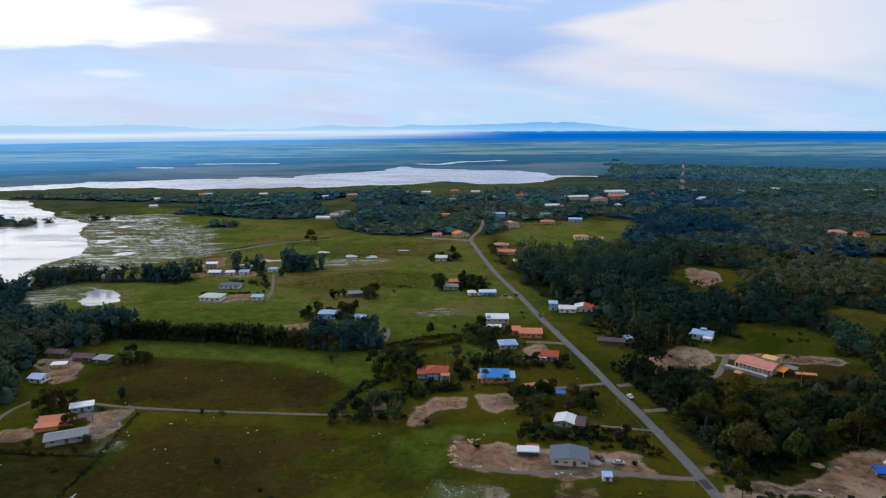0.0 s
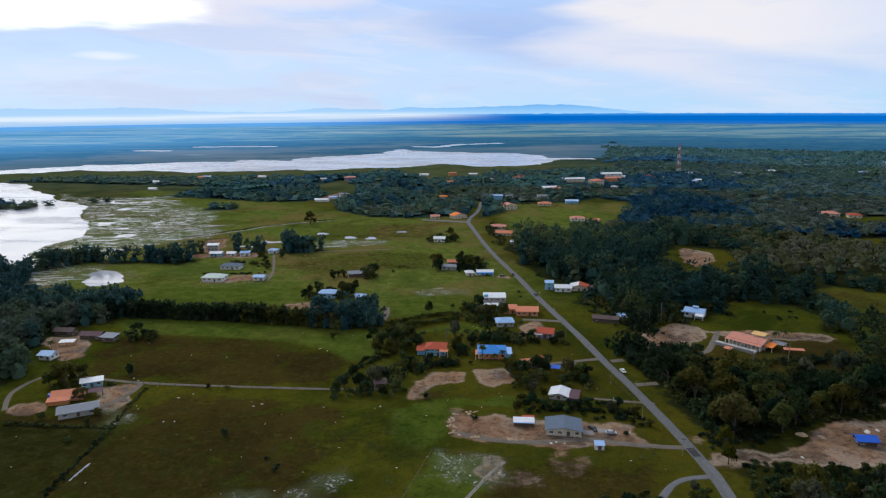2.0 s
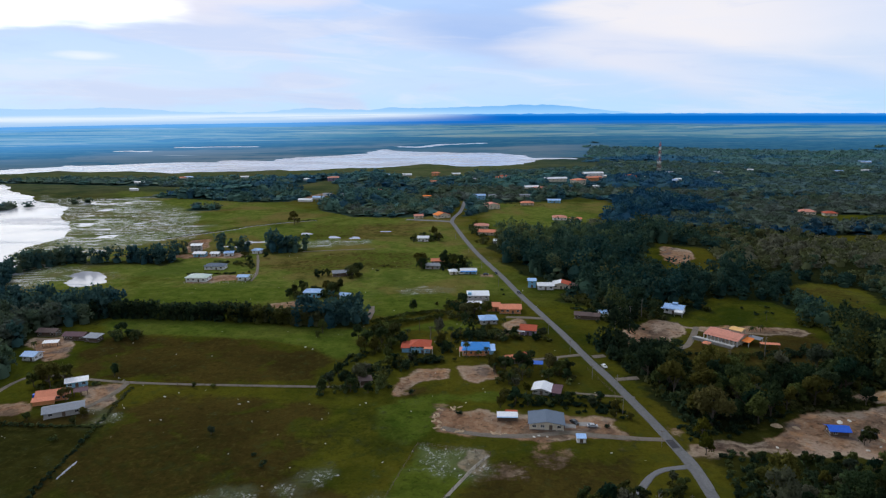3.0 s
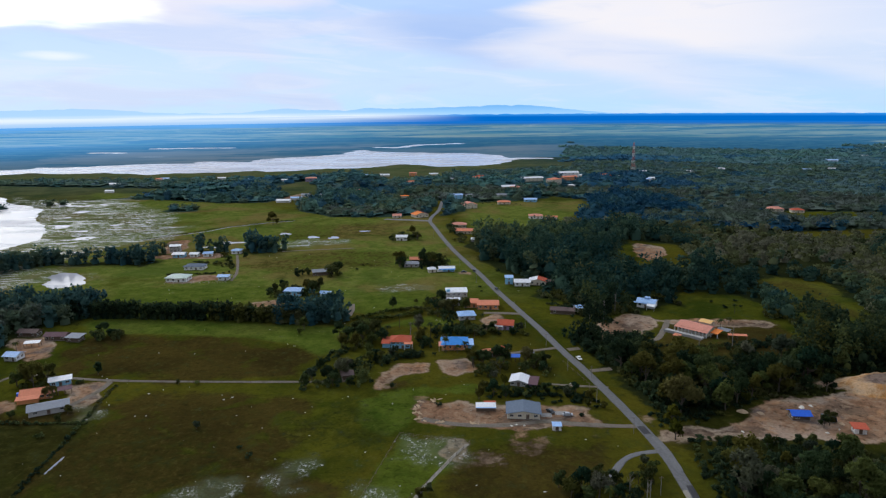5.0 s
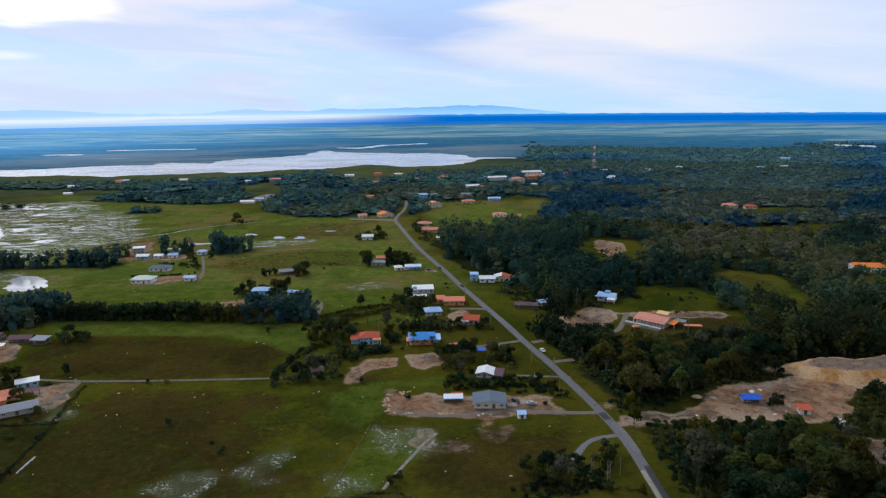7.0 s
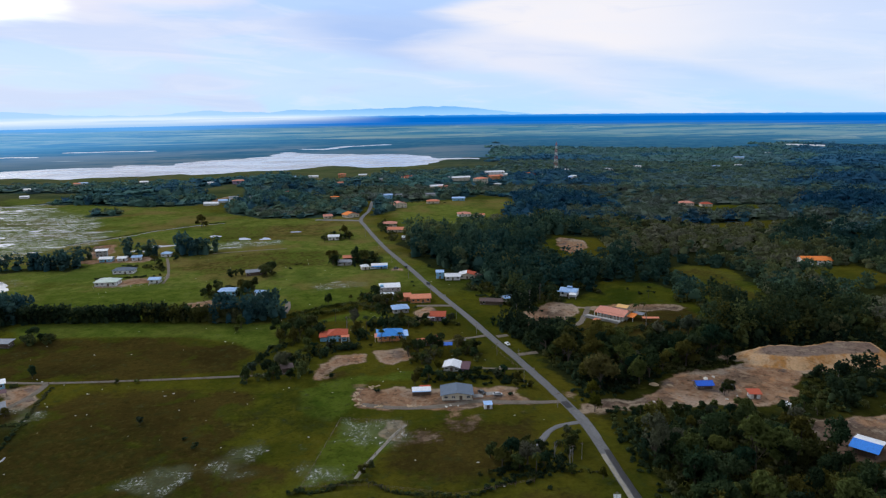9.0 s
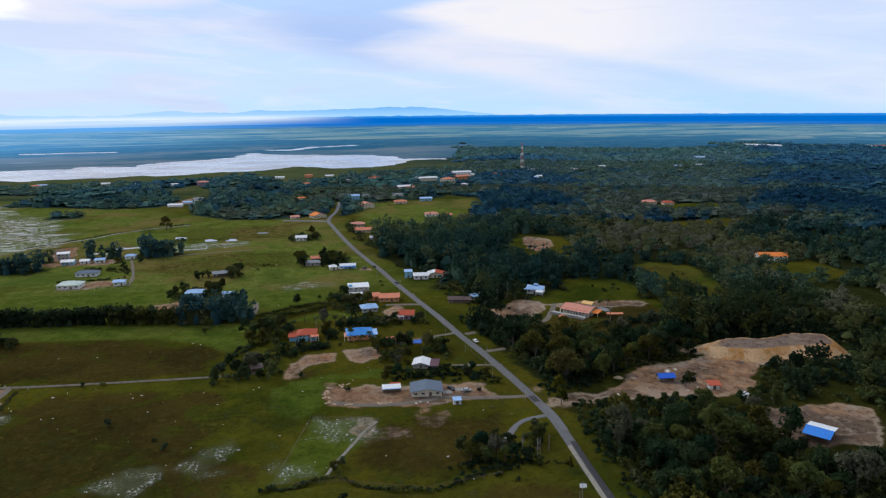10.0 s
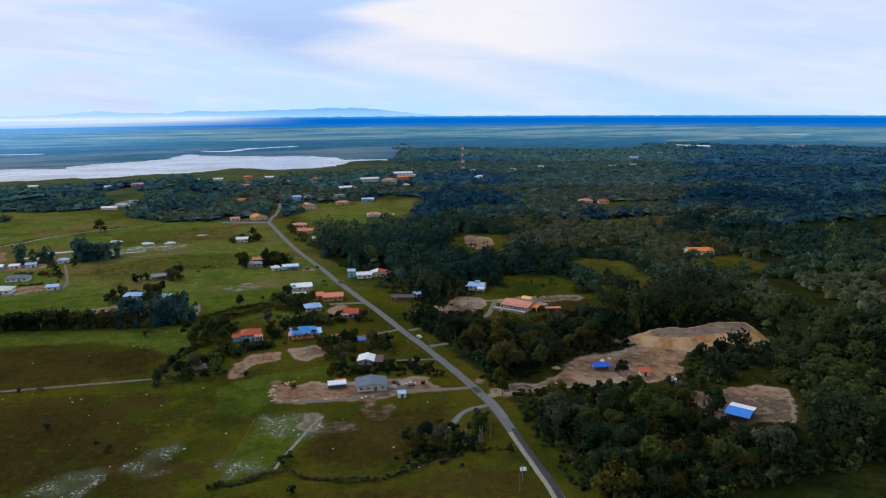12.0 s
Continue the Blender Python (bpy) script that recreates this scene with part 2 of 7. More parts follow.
M["car_silver"] = surface("car_silver", (0.4, 0.42, 0.45), 0.3, 0.05, spec=0.5)


def glass_material():
    mt, kit, shade = material("window_glass")
    shade.inputs["Base Color"].default_value = (0.02, 0.025, 0.03, 1)
    shade.inputs["Roughness"].default_value, shade.inputs["Specular IOR Level"].default_value = 0.06, 0.6
    return mt


def water_material():
    mt, kit, shade = material("lake_water")
    nodes, links, put, m, mix, noise_tex, ramp, xyz = kit
    at = place(kit)
    # base tones lightened to add to the sky's reflection on the water
    c = mix(ramp(noise_tex(at, 0.012, 5), 0.35, 0.7), (0.32, 0.34, 0.40), (0.45, 0.44, 0.46))
    links.new(c, shade.inputs["Base Color"])
    long = nodes.new("ShaderNodeMapping")
    long.inputs["Scale"].default_value = (0.5, 1.6, 1.0)
    links.new(at, long.inputs["Vector"])
    put(shade.inputs["Roughness"], m("ADD", 0.13, m("MULTIPLY", ramp(noise_tex(long.outputs[0], 0.018, 5, 0.65, 0.4), 0.45, 0.65), 0.28)))
    shade.inputs["IOR"].default_value = 1.40
    shade.inputs["Specular IOR Level"].default_value = 0.6
    bump(kit, shade, noise_tex(at, 0.5, 3), 0.06, 0.1)
    return mt


def ground_material():
    """Grass, dry pasture, bare soil, wet flats and woodland floor, mixed by the land cover of the sheet; distance haze
    is painted in.
    """
    mt, kit, shade = material("ground_cover")
    nodes, links, put, m, mix, noise_tex, ramp, xyz = kit
    at = place(kit)
    att = nodes.new("ShaderNodeAttribute")
    att.attribute_name = "cover"
    split = nodes.new("ShaderNodeSeparateColor")
    links.new(att.outputs["Color"], split.inputs[0])
    pasture = nodes.new("ShaderNodeAttribute")
    pasture.attribute_name = "pasture"
    dry, soil, wet = split.outputs
    woods = att.outputs["Alpha"]
    huge, big = noise_tex(at, 0.006, 5, 0.6), noise_tex(at, 0.03, 6, 0.62, 0.4)
    mid, fine = noise_tex(at, 0.16, 6, 0.65), noise_tex(at, 1.1, 5, 0.7)
    knots = noise_tex(at, 0.42, 6, 0.72, 0.5)
    ragged = m("ADD", m("MULTIPLY", m("SUBTRACT", mid, 0.5), 1.2), m("MULTIPLY", m("SUBTRACT", knots, 0.5), 0.9))

    def edge(weight, soft=0.22):
        return ramp(m("ADD", weight, ragged), 0.5 - soft, 0.5 + soft)

    spot = nodes.new("ShaderNodeSeparateXYZ")
    links.new(at, spot.inputs[0])
    c = mix(ramp(big, 0.35, 0.66), (0.026, 0.038, 0.0045), (0.077, 0.080, 0.0085))
    c = mix(m("MULTIPLY", ramp(huge, 0.42, 0.58), 0.6), c, (0.084, 0.066, 0.009))
    c = mix(m("MULTIPLY", ramp(mid, 0.46, 0.74), 0.55), c, (0.024, 0.042, 0.004))
    # far grass painted duller and bluer as haze
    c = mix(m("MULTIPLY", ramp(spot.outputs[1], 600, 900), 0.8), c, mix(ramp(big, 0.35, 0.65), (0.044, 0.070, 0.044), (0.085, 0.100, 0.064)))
    straw = mix(ramp(mid, 0.35, 0.7), (0.084, 0.116, 0.018), (0.150, 0.166, 0.036))
    straw = mix(m("MULTIPLY", ramp(noise_tex(at, 0.014, 5, 0.62, 0.4), 0.47, 0.60), 0.85), straw, (0.158, 0.122, 0.040))
    straw = mix(m("MULTIPLY", ramp(noise_tex(at, 0.024, 5, 0.62, 0.4), 0.47, 0.34), 0.6), straw, (0.060, 0.095, 0.016))
    c = mix(m("MULTIPLY", pasture.outputs["Fac"], ramp(big, 0.22, 0.50)), c, straw)
    brown = mix(ramp(big, 0.32, 0.68), (0.031, 0.023, 0.0070), (0.060, 0.044, 0.011))
    brown = mix(m("MULTIPLY", ramp(mid, 0.45, 0.7), 0.5), brown, (0.036, 0.034, 0.006))
    brown = mix(m("MULTIPLY", ramp(noise_tex(at, 0.045, 5, 0.62, 0.5), 0.52, 0.64), 0.7), brown, (0.044, 0.056, 0.006))
    c = mix(edge(dry, 0.35), c, brown)
    # woodland floor, its far part tinted blue for haze
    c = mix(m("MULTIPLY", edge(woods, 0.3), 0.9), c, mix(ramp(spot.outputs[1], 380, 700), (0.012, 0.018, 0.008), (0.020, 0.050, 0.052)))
    lush = nodes.new("ShaderNodeAttribute")
    lush.attribute_name = "lush"
    c = mix(m("MULTIPLY", edge(lush.outputs["Fac"], 0.4), 0.75), c, mix(ramp(mid, 0.35, 0.65), (0.046, 0.076, 0.010), (0.088, 0.120, 0.015)))
    low = nodes.new("ShaderNodeAttribute")
    low.attribute_name = "darker_ground"
    c = mix(m("MULTIPLY", edge(low.outputs["Fac"], 0.4), 0.75), c, mix(ramp(mid, 0.35, 0.65), (0.012, 0.016, 0.004), (0.028, 0.031, 0.007)))
    mud = mix(ramp(mid, 0.36, 0.64), (0.175, 0.094, 0.055), (0.310, 0.190, 0.118))
    mud = mix(m("MULTIPLY", ramp(big, 0.50, 0.60), 0.65), mud, (0.35, 0.275, 0.22))
    mud = mix(m("MULTIPLY", ramp(noise_tex(at, 0.05, 4, 0.6, 0.6), 0.54, 0.62), 0.75), mud, (0.115, 0.095, 0.090))
    mud = mix(m("MULTIPLY", ramp(noise_tex(at, 0.09, 4, 0.6, 0.4), 0.55, 0.66), 0.7), mud, (0.40, 0.215, 0.110))
    mud = mix(m("MULTIPLY", ramp(knots, 0.55, 0.64), 0.42), mud, (0.085, 0.066, 0.046))
    mud = mix(m("MULTIPLY", ramp(knots, 0.44, 0.36), 0.5), mud, (0.36, 0.28, 0.22))
    geo = nodes.new("ShaderNodeNewGeometry")
    tilt = nodes.new("ShaderNodeSeparateXYZ")
    links.new(geo.outputs["Normal"], tilt.inputs[0])
    mud = mix(m("MULTIPLY", ramp(spot.outputs[2], 1.7, 2.3), 0.8), mud, mix(ramp(mid, 0.4, 0.62), (0.120, 0.085, 0.075), (0.185, 0.140, 0.120)))
    mud = mix(m("MULTIPLY", edge(dry, 0.35), 0.9), mud, mix(ramp(mid, 0.35, 0.65), (0.066, 0.047, 0.038), (0.135, 0.092, 0.066)))
    face = mix(ramp(noise_tex(at, 0.13, 5, 0.65, 0.8), 0.42, 0.60), (0.40, 0.20, 0.070), (0.54, 0.35, 0.195))
    mud = mix(m("MULTIPLY", ramp(tilt.outputs[2], 0.996, 0.96), ramp(knots, 0.25, 0.45)), mud, face)
    rim = m("MULTIPLY", ramp(m("ADD", soil, ragged), 0.42, 0.60), ramp(m("ADD", soil, ragged), 1.02, 0.72))
    mud = mix(m("MULTIPLY", m("MULTIPLY", rim, ramp(big, 0.40, 0.58)), 0.6), mud, (0.40, 0.32, 0.235))
    c = mix(edge(soil), c, mud)
    flow = nodes.new("ShaderNodeMapping")
    flow.inputs["Scale"].default_value = (0.42, 1.1, 1.0)
    links.new(at, flow.inputs["Vector"])
    speck = ramp(noise_tex(flow.outputs[0], 0.60, 7, 0.75, 0.4), 0.535, 0.585)
    pans = nodes.new("ShaderNodeMapping")
    pans.inputs["Scale"].default_value = (0.30, 1.25, 1.0)
    links.new(at, pans.inputs["Vector"])
    speck = m("MULTIPLY", speck, ramp(noise_tex(pans.outputs[0], 0.035, 5, 0.65, 0.5), 0.40, 0.52))
    speck = m("MAXIMUM", speck, ramp(noise_tex(pans.outputs[0], 0.13, 6, 0.68, 0.6), 0.555, 0.595))
    grains = m("MULTIPLY", ramp(noise_tex(at, 0.9, 7, 0.8, 0.9), 0.525, 0.585), ramp(noise_tex(at, 0.11, 4, 0.6, 0.5), 0.42, 0.56))
    nearby = ramp(spot.outputs[1], 300.0, 240.0)
    speck = m("ADD", m("MULTIPLY", grains, nearby), m("MULTIPLY", speck, m("SUBTRACT", 1.0, nearby)))
    c = mix(m("MULTIPLY", edge(wet, 0.5), 0.5), c, (0.125, 0.145, 0.085))
    c = mix(m("MULTIPLY", m("MULTIPLY", edge(wet, 0.35), speck), 0.85), c, (0.46, 0.48, 0.48))
    c = mix(m("MULTIPLY", ramp(knots, 0.50, 0.70), 0.68), c, mix(0.65, c, (0.006, 0.010, 0.003)))
    c = mix(m("MULTIPLY", ramp(knots, 0.48, 0.30), 0.5), c, mix(0.5, c, (0.11, 0.10, 0.03)))
    c = mix(m("MULTIPLY", ramp(fine, 0.35, 0.75), 0.45), c, mix(0.6, c, (0.006, 0.008, 0.002)))
    links.new(c, shade.inputs["Base Color"])
    gloss = m("MULTIPLY", edge(wet, 0.35), speck)
    put(shade.inputs["Roughness"], m("SUBTRACT", 0.95, m("MULTIPLY", gloss, 0.75)))
    put(shade.inputs["Specular IOR Level"], m("MULTIPLY", gloss, 0.6))
    bump(kit, shade, m("ADD", mid, m("MULTIPLY", fine, 0.3)), 0.6, 0.5)
    return mt


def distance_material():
    """The backdrop of plains and woods kilometres away; air haze is painted on as a blue glow."""
    mt, kit, shade = material("far_plain_haze")
    nodes, links, put, m, mix, noise_tex, ramp, xyz = kit
    at = place(kit)
    spot = nodes.new("ShaderNodeSeparateXYZ")
    links.new(at, spot.inputs[0])
    x, y, z = spot.outputs
    away = m("SQRT", m("ADD", m("MULTIPLY", x, x), m("MULTIPLY", y, y)))
    warp = noise_tex(xyz(m("MULTIPLY", x, 0.35), y, 2.0), 0.0022, 5, 0.6, 0.4)
    far = m("ADD", away, m("MULTIPLY", m("SUBTRACT", warp, 0.5), 1100.0))
    east = ramp(m("ADD", m("SUBTRACT", x, m("MULTIPLY", y, 0.22)), m("MULTIPLY", m("SUBTRACT", warp, 0.5), 500.0)), -120.0, 160.0)
    small = noise_tex(xyz(m("MULTIPLY", x, 0.7), y, 4.0), 0.005, 5, 0.65, 0.3)
    far = m("ADD", far, m("MULTIPLY", m("SUBTRACT", small, 0.5), 700.0))
    fine = noise_tex(at, 0.03, 6, 0.7)
    plots = noise_tex(xyz(m("MULTIPLY", x, 0.6), y, 9.0), 0.004, 5, 0.65, 0.3)
    rows = noise_tex(xyz(m("MULTIPLY", x, 0.5), y, 6.0), 0.005, 5, 0.7, 0.2)
    strips = noise_tex(xyz(m("MULTIPLY", x, 0.16), y, 11.0), 0.012, 5, 0.6, 0.3)
    woods = mix(ramp(fine, 0.38, 0.66), (0.010, 0.034, 0.040), (0.034, 0.072, 0.060))
    woods = mix(m("MULTIPLY", ramp(strips, 0.54, 0.62), 0.55), woods, (0.085, 0.105, 0.070))
    flats = mix(ramp(plots, 0.40, 0.58), (0.078, 0.102, 0.088), (0.140, 0.142, 0.110))
    flats = mix(m("MULTIPLY", ramp(rows, 0.53, 0.60), 0.80), flats, (0.022, 0.058, 0.058))
    flats = mix(m("MULTIPLY", ramp(strips, 0.56, 0.62), 0.6), flats, (0.060, 0.092, 0.074))
    field = mix(ramp(plots, 0.40, 0.58), (0.055, 0.105, 0.068), (0.165, 0.190, 0.100))
    field = mix(m("MULTIPLY", ramp(rows, 0.52, 0.56), 0.85), field, (0.012, 0.050, 0.056))
    field = mix(m("MULTIPLY", ramp(strips, 0.57, 0.61), 0.75), field, (0.26, 0.26, 0.15))
    field = mix(m("MULTIPLY", ramp(rows, 0.38, 0.35), 0.8), field, (0.42, 0.38, 0.25))
    near = mix(east, mix(ramp(far, 1480, 1640), flats, woods), woods)
    near = mix(m("MULTIPLY", ramp(noise_tex(xyz(m("MULTIPLY", x, 0.2), y, 5.0), 0.007, 4), 0.67, 0.70), 0.8), near, (0.40, 0.40, 0.38))
    belt = ramp(far, 1900, 2050)
    c = mix(belt, near, field)
    deep = ramp(far, 2950, 3500)
    c = mix(deep, c, (0.010, 0.030, 0.050))
    links.new(c, shade.inputs["Base Color"])
    shade.inputs["Roughness"].default_value = 0.95
    shade.inputs["Specular IOR Level"].default_value = 0.0
    # haze painted as emission, bluer and brighter with distance and to the west
    haze_glow = mix(ramp(away, 1150, 2600), (0.010, 0.054, 0.128), (0.026, 0.128, 0.275))
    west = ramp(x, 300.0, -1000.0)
    haze_glow = mix(m("MULTIPLY", west, ramp(away, 1150, 2000)), haze_glow, (0.068, 0.255, 0.545))
    haze_glow = mix(deep, haze_glow, mix(west, mix(ramp(away, 2900, 3800), (0.010, 0.125, 0.40), (0.004, 0.15, 0.57)), (0.13, 0.39, 0.80)))
    links.new(haze_glow, shade.inputs["Emission Color"])
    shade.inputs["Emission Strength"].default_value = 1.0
    return mt


def hill_material(name, low, high, top):
    mt, kit, shade = material(name)
    nodes, links, put, m, mix, noise_tex, ramp, xyz = kit
    at = place(kit)
    spot = nodes.new("ShaderNodeSeparateXYZ")
    links.new(at, spot.inputs[0])
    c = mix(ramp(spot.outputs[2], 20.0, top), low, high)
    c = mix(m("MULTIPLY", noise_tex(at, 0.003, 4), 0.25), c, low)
    # fades to pale haze in the west
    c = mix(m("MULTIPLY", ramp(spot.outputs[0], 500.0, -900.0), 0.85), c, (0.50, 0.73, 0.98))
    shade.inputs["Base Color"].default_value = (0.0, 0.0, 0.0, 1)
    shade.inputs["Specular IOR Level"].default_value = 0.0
    # the haze blue is emitted, so the rim glows without any lamp
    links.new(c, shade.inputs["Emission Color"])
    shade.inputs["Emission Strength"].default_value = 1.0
    return mt


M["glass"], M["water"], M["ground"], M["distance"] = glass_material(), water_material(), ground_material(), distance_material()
M["hills"] = hill_material("far_hills_haze", (0.40, 0.70, 1.0), (0.17, 0.46, 0.90), 95.0)
M["far_woods_haze"] = hill_material("far_woods_haze", (0.004, 0.150, 0.58), (0.06, 0.36, 0.88), 40.0)


def mist_material():
    """A thin white bank of mist painted as a glowing sheet, ragged along its edges."""
    mt, kit, shade = material("glowing_mist")
    nodes, links, put, m, mix, noise_tex, ramp, xyz = kit
    at = place(kit)
    spot = nodes.new("ShaderNodeSeparateXYZ")
    links.new(at, spot.inputs[0])
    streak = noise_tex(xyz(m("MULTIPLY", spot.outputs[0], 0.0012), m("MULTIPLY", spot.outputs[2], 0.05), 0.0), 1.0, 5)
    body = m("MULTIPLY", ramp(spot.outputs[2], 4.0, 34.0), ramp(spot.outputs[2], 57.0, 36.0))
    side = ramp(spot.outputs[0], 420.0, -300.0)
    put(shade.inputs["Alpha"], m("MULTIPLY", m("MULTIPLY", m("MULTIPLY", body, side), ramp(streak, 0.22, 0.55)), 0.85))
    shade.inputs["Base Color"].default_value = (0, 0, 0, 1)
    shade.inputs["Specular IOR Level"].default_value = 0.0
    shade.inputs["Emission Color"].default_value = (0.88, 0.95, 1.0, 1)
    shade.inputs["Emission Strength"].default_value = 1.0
    return mt


M["mist"] = mist_material()


# ---- land form ----
def lattice(ix, iy, seed):
    h = (ix.astype(np.int64) * 374761393 + iy.astype(np.int64) * 668265263 + seed * 974634721) & 0xFFFFFFFF
    h = ((h ^ (h >> 13)) * 1274126177) & 0xFFFFFFFF
    return ((h ^ (h >> 16)) & 0xFFFF) / 65535.0


def ripple(x, y, size, seed=0, octaves=3):
    """Smooth noise from 0 to 1, of that size in metres."""
    x, y = np.asarray(x, float), np.asarray(y, float)
    total, weight, amount = 0.0, 0.0, 1.0
    for k in range(octaves):
        u, v = x / size + 37.2 * seed, y / size - 11.7 * seed
        iu, iv = np.floor(u), np.floor(v)
        fu, fv = u - iu, v - iv
        fu, fv = fu * fu * (3 - 2 * fu), fv * fv * (3 - 2 * fv)
        a, b = lattice(iu, iv, seed + k), lattice(iu + 1, iv, seed + k)
        c, d = lattice(iu, iv + 1, seed + k), lattice(iu + 1, iv + 1, seed + k)
        total = total + amount * ((a + (b - a) * fu) * (1 - fv) + (c + (d - c) * fu) * fv)
        weight, amount, size = weight + amount, amount * 0.5, size * 0.5
    return total / weight


def smooth(x, lo, hi):
    t = np.clip((np.asarray(x, float) - lo) / (hi - lo), 0, 1)
    return t * t * (3 - 2 * t)


def to_line(x, y, line):
    """Distance to a polyline."""
    best = np.full(np.shape(x), 1e9)
    for (ax, ay), (bx, by) in zip(line, line[1:]):
        dx, dy = bx - ax, by - ay
        t = np.clip(((x - ax) * dx + (y - ay) * dy) / (dx * dx + dy * dy + 1e-9), 0, 1)
        best = np.minimum(best, np.hypot(x - ax - t * dx, y - ay - t * dy))
    return best


def inside(x, y, ring):
    """Signed distance to a closed outline, positive within."""
    x, y = np.asarray(x, float), np.asarray(y, float)
    within = np.zeros(x.shape, bool)
    closed = list(ring) + [ring[0]]
    for (ax, ay), (bx, by) in zip(closed, closed[1:]):
        cross = (ay > y) != (by > y)
        within ^= cross & (x < (bx - ax) * (y - ay) / (by - ay + 1e-12) + ax)
    return np.where(within, 1, -1) * to_line(x, y, closed)


ROAD = [(58, 40), (62.5, 80), (66.2, 99), (67.3, 110), (68, 122), (69.2, 136), (70.0, 150), (69.7, 161), (69.2, 168), (68.4, 177), (67.1, 188.6), (65.5, 201.5), (63.7, 215.4),
        (61.1, 230.7), (58.9, 247.7), (56.4, 266), (51.3, 298), (46.9, 327.2), (42.8, 359.4), (38.5, 387), (33.0, 425.4), (28.0, 474), (24.0, 522), (22.4, 542), (25.2, 565), (33, 600), (40, 660)]
LANES = {
    "field_lane": ([(-22, 211), (-36, 211.5), (-75, 215), (-105, 218.5), (-123, 222.5), (-141, 226), (-146, 212), (-140, 197)], 0.95),
    "yard_lane": ([(-105, 218), (-106, 208), (-112, 194)], 1.3),
    "village_lane": ([(61, 238), (45, 234), (30, 231), (24, 232)], 1.3),
    "bend_lane": ([(69, 154), (64.5, 153.4), (61, 152.4), (58, 150.3), (55.9, 147.8), (53.5, 144.5), (51.6, 141.0)], 1.15),
    "plot_track": ([(70, 169), (61.6, 169.8), (50, 172), (41, 174.6), (28, 173), (15, 174.5), (4, 179)], 1.5),
    "junction_lane": ([(23, 543), (10, 548), (-15, 556)], 3.5),
    "hill_track": ([(96, 241), (102, 244), (107, 251), (112, 260), (116, 268)], 1.5),
    "orange_house_drive": ([(53, 283), (44, 285), (36, 286)], 1.8),
    "roadside_stub": ([(66, 213), (74, 214)], 1.6),
    "house_stub": ([(68, 198), (58, 200), (46, 203)], 0.8),
    "verge_stub": ([(63, 235), (68, 236)], 1.8),
    "west_drive": ([(-26, 306), (-25.5, 296), (-26.5, 286)], 1.6),
    "plot_path": ([(16.4, 162), (12.3, 156.4), (3.6, 141.4), (-0.2, 133.8)], 0.55),
    "pasture_track": ([(-80.7, 433.3), (-56.7, 437.0), (-33.1, 439.1)], 0.8),
    "farm_drive": ([(-96, 357), (-97, 375), (-102, 400), (-108, 425)], 0.9),
}
LAGOON = [(-1500, 1010), (-670, 1043), (-612, 1090), (-585, 1129), (-506, 1139), (-419, 1164), (-357, 1183), (-330, 1205), (-263, 1192), (-261, 1249),
          (-224, 1273), (-166, 1305), (-109, 1341), (-106, 1453), (-79, 1479), (-44, 1429), (-10, 1382), (65, 1337), (146, 1322), (187, 1259), (201, 1181),
          (170, 1116), (116, 1056), (59, 1056), (8, 1095), (-36, 1079), (-75, 1035), (-138, 1030), (-188, 1004), (-215, 1030), (-259, 997), (-329, 998),
          (-368, 979), (-425, 1006), (-552, 1040), (-578, 1010), (-670, 985), (-1500, 900)]
LAKE = [(-900, 890), (-568, 875), (-522, 866), (-449, 762), (-406, 726), (-375, 684), (-330, 621), (-300, 562), (-270, 497), (-268, 472), (-270, 437),
        (-256, 392), (-262, 382), (-300, 330), (-900, 300)]
STREAKS = [[(-52, 1560), (-10, 1530), (48, 1630), (140, 1665)], [(-560, 1600), (-460, 1612), (-391, 1600)], [(-640, 1480), (-590, 1470)], [(210, 1190), (260, 1180)]]
POND = [(-206, 383), (-197, 361), (-188, 350), (-174, 361), (-181, 368), (-187, 384), (-200, 389)]
MARSH = [(-430, 760), (-384, 718), (-286, 712), (-205, 600), (-170, 520), (-175, 480), (-205, 460), (-222, 410), (-180, 372), (-215, 350), (-300, 380), (-300, 560)]
STREAM = [(-190, 484), (-177, 494), (-164, 504), (-151, 514), (-140, 529), (-126, 539), (-112, 548), (-90, 556)]
POOLS = [(-66, 484, 6, 5), (-51, 481, 5, 6), (-90, 500, 6, 5), (-30, 505, 6, 5), (-122, 470, 14, 4), (-130, 455, 10, 3)]
